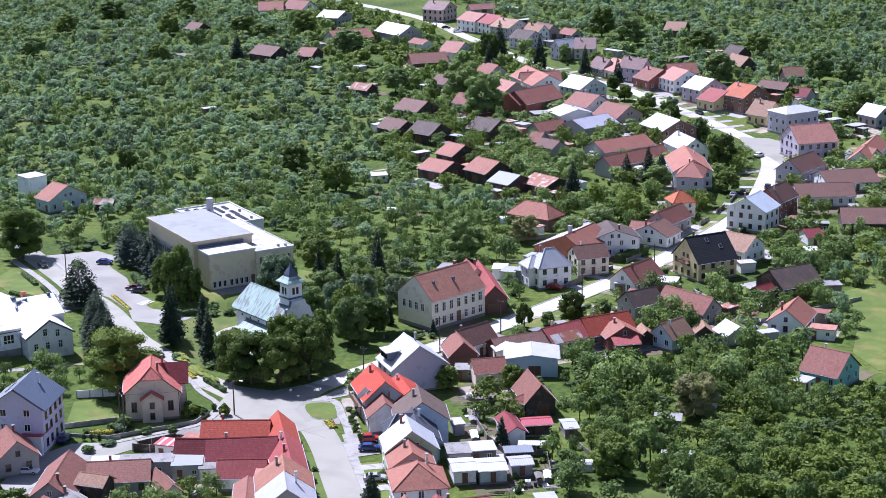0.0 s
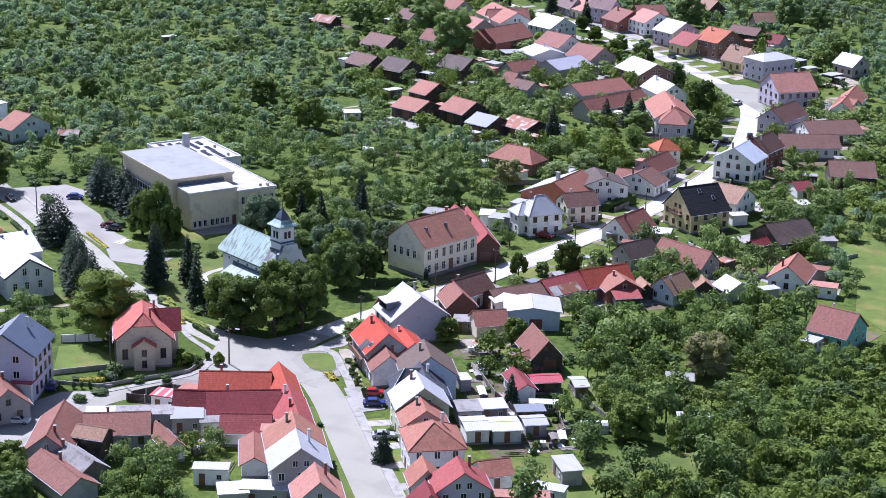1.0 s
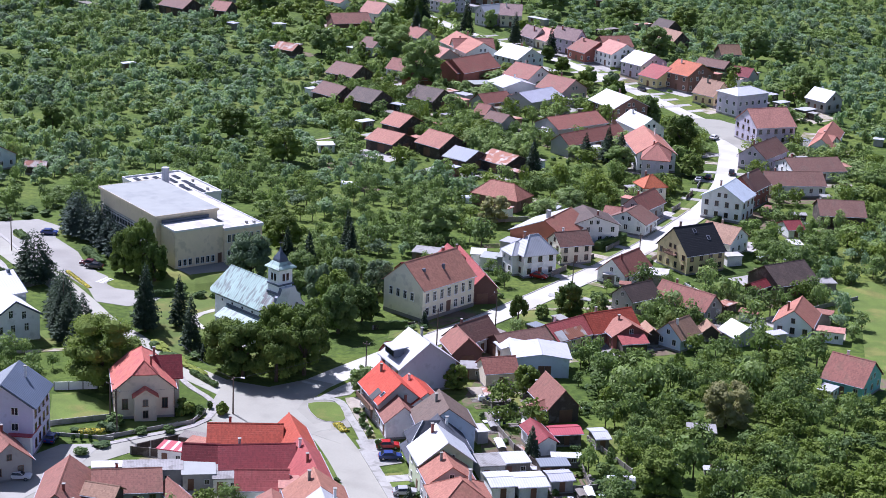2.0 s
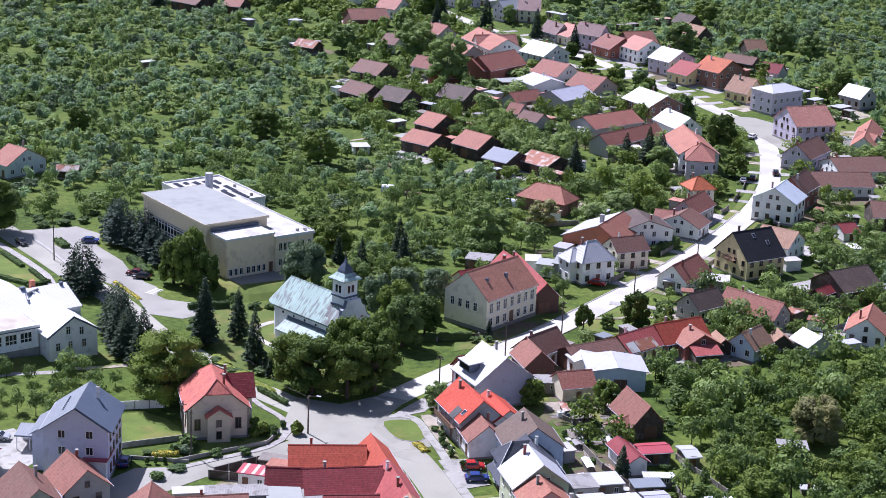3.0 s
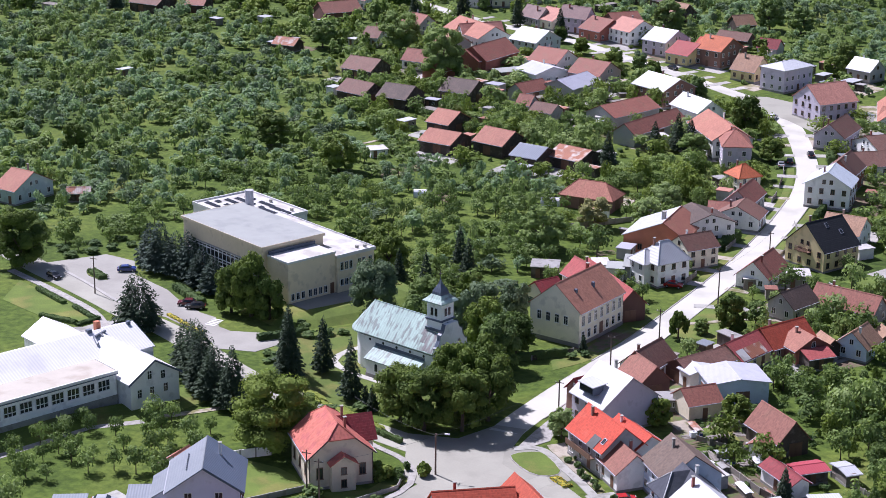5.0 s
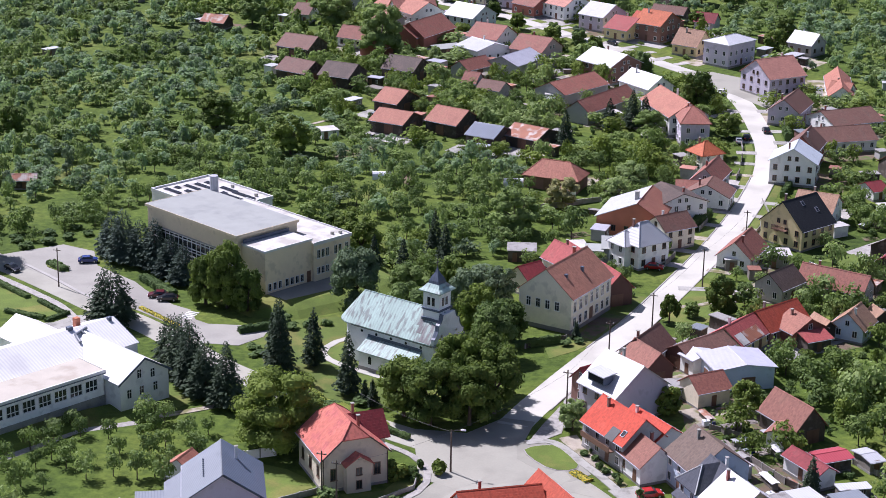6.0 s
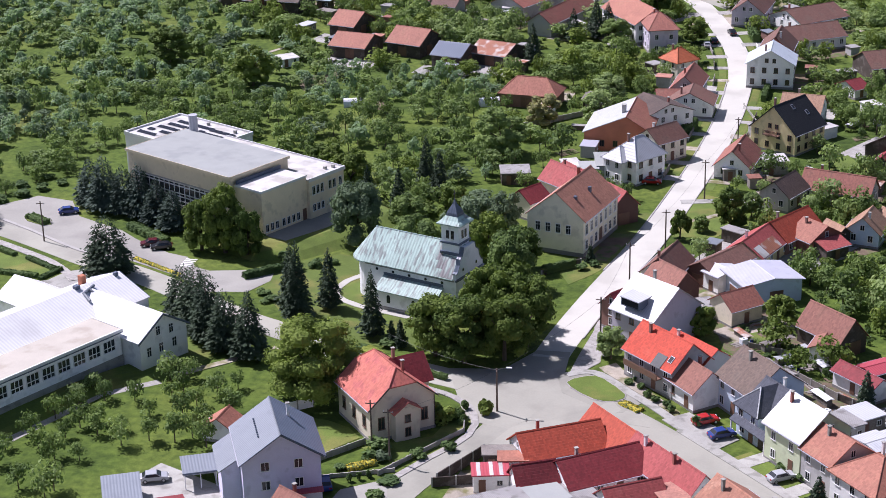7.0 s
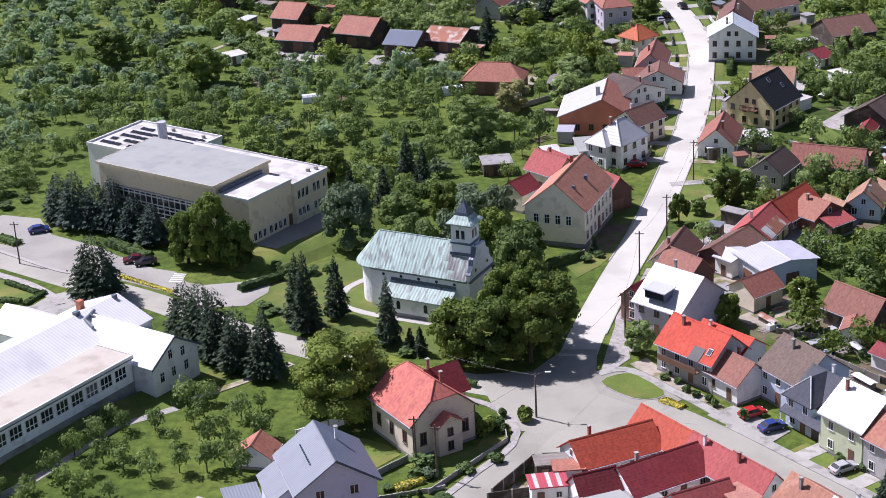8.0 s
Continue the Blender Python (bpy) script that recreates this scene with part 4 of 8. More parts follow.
    put("roof_unit", bevelled("roof_unit", (0.6, 0.2, 9.1), (1.3, 0.9, 9.9), "metal_navy", 0.05), r)


kindergarten()


# ---- parish house with salmon roof ----
def parish_house():
    h = building("house", -2.0, -47.6, -52, 11.5, 10.8, 5.8, 10.4, "tile_salmonred", "plaster_sand", hip=2, stacks=2, wins=False, label="sand-coloured parish house with salmon red roof and porch")
    for y in (-3.6, 3.6):
        window(h, 5.78, y, 2.9, 90, 1.0, 1.4, WIN_BROWN)
    for x in (-3.6, 0, 3.6):
        window(h, x, -5.43, 2.9, 0, 1.0, 1.4, WIN_BROWN)
    for y in (-5.3, 5.3):
        put("downpipe", tube("downpipe", [(5.85, y, 0.0), (5.85, y, 5.6)], [0.07, 0.07], "tile_dark", 6), h)
    b = put("porch", prism("porch", [(-2.0, -1), (2.0, -1), (2.0, 4.8), (0, 6.1), (-2.0, 4.8)], 5.752, 7.4, "plaster_sand"), h)
    put("porch_roof", prism("porch_roof", [(-2.4, 4.6), (0, 6.2), (2.4, 4.6), (2.4, 4.76), (0, 6.36), (-2.4, 4.76)], 5.76, 7.8, "tile_salmonred"), h)
    window(b, 7.43, 0, 3.6, 90, 0.9, 0.9, WIN_BROWN)
    window(b, 7.43, 0, 1.4, 90, 0.9, 1.0, WIN_BROWN)
    w = put("side_wing", prism("side_wing", [(-3.0, -1), (3.0, -1), (3.0, 6.2), (0, 9.2), (-3.0, 6.2)], 5.402, 6.6, "plaster_sand"), h, pose(0, 0, 0, 0, 0, 90) @ pose(0, 1.5, 0))
    put("wing_roof", prism("wing_roof", [(-3.5, 5.9), (0, 9.35), (3.5, 5.9), (3.5, 6.06), (0, 9.51), (-3.5, 6.06)], 1.0, 7.3, "tile_crimson"), w)
    window(w, 6.63, 0, 2.2, 90, 1.2, 1.4, WIN_BROWN)


surface("tile_salmonred", (0.457, 0.133, 0.095), rough=0.75, vary=0.12, tiles=TILE, bump=0.5, patch=((0.398, 0.108, 0.091), 0.4))
COL["tile_salmonred"] = "salmon red tiled"
parish_house()


# ---- tall violet-white house with grey metal roof ----
def tall_house():
    h = building("house", -12.0, -73.4, -67, 11.6, 10.8, 9.2, 12.9, "metal_blue", "plaster_bluewhite", stacks=1, wins=False, label="three-storey pale violet house with grey metal roof")
    for z in (2.4, 5.4, 8.3):
        for y in (-2.3, 2.3):
            window(h, 5.83, y, z, 90, 1.15, 0.95, WIN_WHITE)
    for z in (2.0, 4.8, 7.5):
        for x in (-4, -1.4, 1.4, 4):
            window(h, x, 5.43, z, 180, 1.0, 1.1, WIN_BROWN)
    # lower bay on the meadow side, under the drawn-down roof
    put("side_bay", prism("side_bay", [(-8.0, -1), (-5.402, -1), (-5.402, 8.2), (-8.0, 6.6)], -5.4, 2.4, "plaster_bluewhite"), h)
    put("bay_roof", prism("bay_roof", [(-8.5, 6.45), (-5.404, 8.35), (-5.404, 8.5), (-8.5, 6.6)], -5.7, 2.7, "metal_blue"), h)
    # same metal below; the navy overlay puts this slope's shade into colour
    put("roof_sheet", prism("roof_sheet", [(0.1, 12.98), (6.2, 8.80), (6.2, 8.92), (0.1, 13.12)], -6.1, 6.1, "metal_navy"), h, label="dark blue-grey overlay, painted shade of the right slope")
    guard = boxes("snow_guard", [((-0.1, -0.25, 0), (0.1, 0.25, 0.16))], "metal_navy")
    for i in range(9):
        put("snow_guard", guard, h, pose(-3 + i * 0.7, -2.6, 11.2, -34, 0, 0))
    verge = boxes("verge_board", [((-0.06, -0.1, 0), (0.06, 6.9, 0.14))], "metal_navy")
    for turn in (0, 180):
        put("verge_board", verge, h, pose(6.2, 0, 12.86) @ pose(0, 0, 0, 0, 0, turn) @ pose(0, 0, 0, -34.4, 0, 0))


tall_house()


# ---- yellow house with slate roof ----
def yellow_house():
    h = building("house", 57.8, 100.2, 56, 11.6, 11.6, 5.2, 10.5, "tile_navy", "plaster_yellow", stacks=1, label="yellow plastered house with dark slate roof and balcony", wmesh=WIN_BROWN, base=-1.3)
    b = put("balcony", boxes("balcony", [((-7.2, -1.9, 4.0), (-5.83, 1.9, 4.15)), ((-7.2, -1.9, 5.0), (-7.1, 1.9, 5.12))], "frame_brown"), h)
    slat = boxes("slat", [((-0.04, -0.05, 0), (0.04, 0.05, 0.85))], "frame_brown")
    for i in range(13):
        put("slat", slat, b, pose(-7.15, -1.8 + 0.3 * i, 4.15))
    sl = math.degrees(math.atan2(5.3, 5.8))
    for x, y in ((2.6, -3.0), (-0.5, -1.3)):
        skylight(h, pose(x, y, 10.62 - abs(y) * 5.3 / 5.8 + 0.02, sl, 0, 0))


yellow_house()

# ---- houses, barns and sheds ----
barn(-108.5, 235.2, 346, 11.7, 11.0, 3.5, 6.5, "tile_brown", "wood_dark")
barn(-98.8, 206.4, 338, 11.3, 9.4, 3.2, 6, "tile_brown", "wood_dark")
barn(-84.7, 204.3, 348, 10.2, 11.0, 3.5, 6.5, "tile_dark", "wood_dark")
barn(-68.7, 217.3, 347, 10.7, 11.0, 3.5, 6.5, "tile_dark", "wood_dark")
barn(-61.1, 181.6, 341, 7.8, 11.0, 3.2, 6, "tile_orange", "wood_dark")
barn(-55.3, 161.7, 346, 10.3, 11.0, 3.2, 5.5, "tile_orange", "wood_dark")
barn(-40.2, 164.8, 339, 10.2, 11.0, 3.5, 6.5, "tile_orange", "wood_dark")
barn(-27.5, 155.1, 344, 8.4, 10.4, 3.4, 5.5, "metal_navy", "wood_dark")
barn(-16.8, 158.8, 339, 10.3, 11.0, 3, 5, "metal_rust", "wood_dark")
house(-66.5, 287.8, 336, 11.9, 13.0, 5.2, 8.5, "metal_white", "plaster_cyan")
house(-52.1, 247.5, 321, 11.4, 12.8, 4.2, 6, "metal_white", "plaster_white")
barn(-50.1, 225.4, 63, 11.6, 6.9, 3.2, 5.5, "tile_red", "plaster_grey")
barn(-76.5, 266.4, 75, 20.4, 11.0, 3.5, 7.5, "tile_red", "brick_red")
house(-89.9, 298.0, 40, 15.4, 6.5, 4, 7, "tile_pink", "plaster_white")
house(-92.7, 251.1, 167, 15.6, 7.6, 3.5, 6.5, "tile_red", "plaster_white")
shed(-46.1, 210.7, 351, 4.4, 6.5, 2.6, 5, "tile_red", "plaster_grey")
shed(-38.2, 204.4, 343, 7.5, 6.5, 2.6, 4.5, "tile_brown", "plaster_grey")
shed(-148.8, 263.2, 352, 8.6, 6.5, 2.6, 4.5, "metal_rust", "wood_dark")
house(-123.8, 283.3, 0, 6.0, 13.0, 3.4, 6, "tile_brown", "plaster_white")
house(-79.6, 334.0, 144, 10.9, 6.5, 3.6, 7, "tile_lilac", "plaster_grey")
house(-71.8, 333.1, 330, 9.4, 13.0, 3.6, 7, "tile_pink", "plaster_cream")
house(-62.2, 326.7, 343, 11.7, 6.5, 6, 9.5, "tile_lilac", "plaster_lilac")
house(-50.5, 318.7, 328, 10.6, 13.0, 4, 7.5, "tile_red", "brick_red")
house(-38.9, 316.3, 325, 10.9, 12.7, 5.2, 8.5, "tile_pink", "plaster_white")
house(-23.8, 302.7, 333, 10.2, 13.0, 5.2, 8.5, "metal_lilac", "plaster_lilac")
house(-13.4, 291.1, 334, 9.1, 13.0, 3.8, 7, "tile_pinkred", "plaster_yellow")
house(-3.4, 291.8, 336, 10.6, 13.0, 6, 9.5, "tile_bright", "brick_brown")
house(10.6, 273.8, 337, 9.0, 9.2, 3.8, 8, "tile_tan", "plaster_yellow")
house(40.1, 233.0, 226, 13.7, 13.0, 6, 10.5, "tile_pink", "plaster_lilac")
house(47.7, 203.3, 80, 15.1, 8.6, 4.2, 7.5, "tile_brown", "plaster_lilac")
house(5.0, 215.5, 317, 13.8, 9.1, 4.5, 7.5, "metal_white", "plaster_white")
house(-9.4, 235.0, 324, 14.4, 13.0, 5.5, 8.5, "metal_white", "brick_brown")
barn(-16.0, 209.6, 63, 20.5, 11.0, 3.4, 6, "tile_red", "plaster_grey")
barn(-4.3, 194.6, 69, 26.2, 7.3, 3.4, 6, "tile_red", "plaster_grey")
barn(-38.7, 235.0, 71, 16.2, 11.0, 3.8, 6, "metal_lilac", "plaster_grey")
house(-35.9, 252.0, 341, 11.7, 13.0, 4, 7.5, "tile_red", "plaster_pink")
house(-53.4, 264.5, 342, 11.3, 13.0, 4, 7.5, "tile_red", "plaster_white")
house(23.8, 174.5, 16, 7.6, 13.0, 6.5, 9.5, "tile_red", "plaster_lilac", hip=1)
house(17.2, 187.8, 300, 21.4, 11.4, 5.5, 9, "tile_orange", "plaster_white")
house(53.5, 146.5, 87, 9.9, 11.3, 6.2, 9.5, "metal_pale", "plaster_white")
house(54.9, 161.0, 83, 11.7, 7.9, 5.5, 9, "tile_brown", "brick_red")
house(61.2, 116.1, 349, 9.2, 9.8, 4, 7, "tile_tan", "plaster_white")
house(30.7, 149.2, 44, 6.5, 6.5, 5, 7.5, "tile_bright", "plaster_cream", hip=1)
house(34.1, 133.0, 83, 12.8, 6.6, 4, 7, "tile_red", "plaster_grey")
house(35.3, 121.2, 86, 8.2, 10.7, 3.4, 6, "tile_brown", "plaster_white")
shed(30.1, 124.6, 7, 6.3, 6.5, 3, 4.5, "tile_red", "plaster_white")
house(28.0, 108.0, 127, 10.5, 13.0, 5.2, 7.5, "tile_dark", "plaster_white")
house(47.4, 80.9, 79, 12.0, 7.5, 3.2, 6.5, "tile_red", "plaster_white")
house(57.2, 61.0, 62, 8.4, 6.6, 3.6, 6.2, "tile_dark", "plaster_grey", stacks=0, label="old grey house with dark weathered roof among gardens")
house(68.3, 64.4, 341, 14.3, 6.5, 3.2, 6.2, "tile_red", "plaster_grey")
house(63.0, 199.3, 40, 16.3, 13.0, 3, 5.5, "tile_brown", "plaster_white")
house(62.7, 179.1, 31, 16.5, 10.3, 3.4, 6, "tile_brown", "plaster_white")
shed(60.2, 199.0, 27, 9.0, 6.5, 2.8, 5, "tile_brown", "plaster_grey")
barn(81.3, 157.3, 24, 11.9, 11.0, 3.2, 6, "tile_brown", "wood_dark")
shed(73.0, 138.4, 41, 4.3, 6.5, 2.6, 4, "tile_crimson", "plaster_white")
barn(82.3, 94.6, 56, 11.8, 11.0, 3.2, 6.5, "tile_dark", "wood_dark")
shed(78.6, 86.4, 70, 6.0, 3.0, 2.6, 3.6, "tile_crimson", "wood_dark")
house(93.0, 65.6, 95, 10.9, 8.2, 3.4, 6.5, "tile_orange", "plaster_white")
barn(-3.1, 124.6, 352, 14.0, 8.0, 3.4, 6.5, "tile_orange", "brick_brown", hip=1)
shed(11.6, 124.1, 348, 2.8, 6.5, 2.4, 3, "wood_grey", "wood_dark")
house(58.2, 38.9, 55, 11.7, 7.5, 3.2, 6.2, "tile_vivid2", "brick_brown")
patched = house(52.3, 29.7, 66, 11.7, 7.6, 3.2, 5.8, "tile_pinkred", "plaster_yellow")
for x0, x1, mt, lb in ((-5.6, -3.2, "roof_felt_white", "white sheet over worn tiles"), (-3.1, 2.4, "metal_rust", "rusty sheet over worn tiles")):
    ps = 2.6 / 3.8
    put("roof_patch", prism("roof_patch", [(-4.2, 5.95 - 4.2 * ps), (-2.0, 5.95 - 2.0 * ps), (-2.0, 6.0 - 2.0 * ps), (-4.2, 6.0 - 4.2 * ps)], x0, x1, mt), patched, None, lb)
house(63.2, 36.6, 313, 6.0, 8.0, 3.4, 5.7, "tile_orange", "brick_red")
shed(65.5, 33.5, 41, 5.5, 5.6, 2.8, 3.6, "tile_pinkred", "wood_dark")
shed(67.1, 40.8, 307, 5.1, 3.0, 2.8, 4, "tile_tan", "wood_dark")
house(73.0, 42.4, 73, 7.0, 6.5, 3.2, 6, "tile_tan", "plaster_blue")
house(36.4, -9.5, 321, 9.3, 12.0, 5.6, 10, "metal_white", "plaster_lilac", blank=(90,))
house(39.4, -27.6, 315, 11.4, 8.1, 5, 8.5, "tile_vivid", "plaster_grey", blank=(90,))
house(44.4, -33.9, 309, 7.2, 6.5, 3.6, 6.2, "tile_brownred", "plaster_white", blank=(90,))
house(54.1, -36.0, 306, 8.8, 9.8, 5.4, 9.0, "tile_greybrown", "plaster_blue", blank=(90,))
house(61.1, -51.8, 309, 7.9, 9.1, 6.1, 9.6, "metal_white", "plaster_green")
house(65.2, -58.2, 308, 6.4, 7.6, 5.6, 8.2, "tile_orange", "plaster_grey")
house(70.6, -64.7, 308, 9.2, 9.2, 5.5, 8.4, "tile_orange", "plaster_white", hip=1)
house(74.9, -75.6, 308, 5.4, 5.0, 3.6, 6.0, "tile_orange", "plaster_grey", stacks=0)
house(82.2, -77.2, 308, 6.0, 8.6, 5.0, 8.0, "tile_pinkred", "plaster_lilac")
house(79.6, -83.2, 308, 5.0, 5.6, 3.2, 5.8, "tile_crimson", "plaster_grey", stacks=0)
house(82.4, -65.8, 45, 5.2, 5.0, 3.0, 4.6, "tile_orange", "plaster_white", stacks=0)
barn(65.4, -10.1, 313, 9.8, 6.0, 3.2, 6.5, "tile_brownred", "wood_dark")
shed(63.9, -15.5, 74, 4.8, 3.0, 2.8, 3.5, "tile_brownred", "plaster_white")
shed(49.4, -0.2, 41, 6.6, 6.0, 3.4, 5.4, "tile_red", "plaster_sand")
barn(53.7, 11.5, 298, 8.8, 11.0, 4.2, 5.0, "metal_lilac", "plaster_blue")
shed(46.7, 14.0, 315, 3.9, 5.8, 3.6, 4.2, "metal_white", "plaster_white")
house(36.6, 15.5, 73, 9.6, 6.5, 3.6, 6.5, "tile_brown", "plaster_white")
barn(37.8, 8.2, 312, 8.1, 6.0, 3.4, 6.2, "tile_brownred", "brick_dark")
barn(46.1, 19.0, 235, 12.1, 6.0, 3.4, 5, "tile_brown", "brick_dark")
shed(69.5, -28.0, 313, 8.6, 3.4, 3.0, 4.0, "tile_crimson", "plaster_white")
shed(72.5, -23.1, 37, 5.4, 3.8, 2.5, 2.9, "metal_red", "wood_dark")
shed(78.4, -20.8, 38, 2.4, 4.6, 2.2, 2.5, "metal_white", "wood_grey")
shed(71.2, -49.9, 38, 4.0, 5.6, 2.8, 3.1, "metal_white", "plaster_white")
shed(75.6, -47.2, 37, 4.9, 5.6, 2.7, 3.0, "metal_white", "plaster_cyan")
shed(79.2, -42.6, 38, 3.8, 3.8, 2.5, 2.8, "metal_lilac", "plaster_grey")
house(51.3, -77.6, 308, 6.9, 9.3, 5.9, 9.3, "tile_salmon", "plaster_grey")
house(56.2, -84.0, 308, 7.6, 9.3, 5.9, 9.3, "metal_white", "plaster_grey")
house(64.2, -91.2, 308, 7.0, 7.4, 4.8, 8.0, "tile_pink", "plaster_lilac")
house(33.5, -53.3, 310, 10.6, 5.6, 3.2, 5.8, "tile_vivid2", "plaster_white", stacks=0)
house(39.7, -60.6, 310, 7.8, 5.8, 3.2, 5.9, "tile_pinkred", "plaster_white", stacks=1)
house(44.8, -66.7, 310, 7.4, 5.8, 3.2, 6.2, "tile_pinkred", "plaster_white", stacks=1)
house(25.6, -56.7, 29, 12.6, 7.0, 3.0, 5.6, "tile_vivid2", "plaster_white")
house(32.0, -63.6, 33.8, 12.6, 7.6, 3.0, 5.6, "tile_crimson", "plaster_white")
house(37.4, -71.0, 30, 8.4, 5.6, 2.8, 5.0, "tile_pinkred", "plaster_white", stacks=0, wins=False)
shed(23.4, -67.4, 25, 5.8, 4.6, 3.0, 5.2, "tile_crimson", "plaster_white")
house(18.8, -82.8, 35.5, 10.8, 8.0, 3.2, 5.4, "tile_brownred", "plaster_grey")
house(12.4, -91.4, 118, 15.0, 7.4, 3.4, 6.2, "tile_brownred", "plaster_grey")
shed(28.8, -82.5, 328, 8.7, 3.0, 2.8, 4.2, "tile_brownred", "plaster_white")
house(21.4, -97.2, -22, 11.4, 4.8, 3.0, 4.6, "fibre_grey", "wood_grey", wins=False)
house(22.8, -102.8, -24, 13.5, 6.0, 2.8, 4.6, "tile_brownred", "plaster_grey", wins=False)
shed(18.9, -89.6, 10, 5.4, 3.8, 4.2, 5.4, "tile_tan", "wood_dark")
shed(44.4, -79.2, 304, 10.4, 4.2, 2.6, 3.8, "tile_brownred", "plaster_white")
house(-28.8, -86.8, 25, 14.1, 7.8, 3.2, 4.5, "tile_crimson", "plaster_white")
house(-5.4, -84.4, -34, 8.6, 7.6, 3.6, 6.8, "tile_brownred", "plaster_grey")
house(-8.5, -93.0, -38, 11.0, 8.0, 3.6, 6.8, "tile_brown", "plaster_grey")
shed(-25.3, -56.3, 83, 4.2, 5.2, 2.2, 4.0, "tile_orange", "plaster_white")
house(-140.9, 80.9, 345, 7.5, 13.0, 4, 7.5, "tile_orange", "plaster_cyan")
shed(-126.7, 83.9, 24, 5.6, 3.0, 2.6, 3.6, "metal_rust", "wood_dark")
barn(-226.9, 310.7, 347, 13.8, 11.0, 3.4, 6.5, "tile_brown", "wood_dark")
barn(-209.5, 315.6, 6, 7.3, 11.0, 3.2, 6, "tile_brownred", "wood_dark")
house(-302.2, 418.3, 33, 12.0, 13.0, 3.6, 7, "tile_red", "plaster_white")
house(-290.5, 426.3, 359, 12.4, 13.0, 3.6, 7, "tile_red", "plaster_white")
house(-254.5, 403.7, 0, 11.6, 13.0, 4.5, 7, "metal_white", "plaster_grey")
house(-200.5, 374.2, 334, 20.0, 13.0, 4.5, 8, "metal_lilac", "plaster_grey")
house(-218.3, 360.1, 56, 18.6, 13.0, 3.4, 6.5, "tile_red", "plaster_grey")
barn(-153.8, 320.2, 45, 15.2, 11.0, 3.4, 6.5, "tile_brownred", "brick_dark")
house(-153.5, 344.2, 356, 9.0, 13.0, 4, 7.5, "tile_pink", "plaster_white")
house(-214.9, 436.4, 359, 11.5, 13.0, 5.8, 9, "tile_lilac", "plaster_pink")
house(-182.1, 413.7, 341, 12.3, 13.0, 5.5, 8.5, "tile_pink", "plaster_white")
house(-171.4, 410.7, 333, 13.4, 13.0, 5.5, 8.5, "tile_pinkred", "plaster_white")
house(-158.4, 402.4, 343, 12.1, 13.0, 5.5, 8.5, "tile_tan", "plaster_grey")
barn(-205.0, 459.7, 52, 12.9, 6.0, 3, 5, "tile_pink", "plaster_grey")
shed(-180.2, 360.1, 339, 9.9, 6.5, 3, 4.5, "tile_red", "plaster_white")
house(-90.8, 297.5, 318, 24.6, 13.0, 4, 7.5, "tile_orange", "plaster_white")
house(-137.9, 379.2, 342, 11.0, 9.9, 5, 8, "tile_dark", "plaster_lilac")
house(-141.8, 396.5, 337, 10.4, 6.5, 5, 8, "tile_tan", "plaster_white")
house(-110.7, 361.5, 244, 9.5, 6.5, 5.5, 8.5, "metal_white", "plaster_lilac")
house(-103.6, 367.7, 21, 8.6, 13.0, 5, 8.5, "tile_lilac", "plaster_cream")
barn(-90.5, 436.1, 6, 8.9, 11.0, 3, 6, "tile_tan", "wood_dark")
barn(-32.3, 362.2, 326, 11.3, 7.7, 3.2, 6.5, "tile_tan", "wood_dark")
barn(-47.6, 336.7, 42, 11.5, 11.0, 3.4, 6.5, "tile_red", "brick_dark")
barn(-78.9, 263.3, 71, 15.4, 11.0, 3.4, 6.5, "tile_red", "brick_red")
barn(59.5, 233.5, 96, 27.4, 7.0, 3.2, 6, "tile_orange", "plaster_white")
house(60.5, 229.4, 344, 6.0, 7.0, 3.2, 5.5, "tile_orange", "plaster_white")


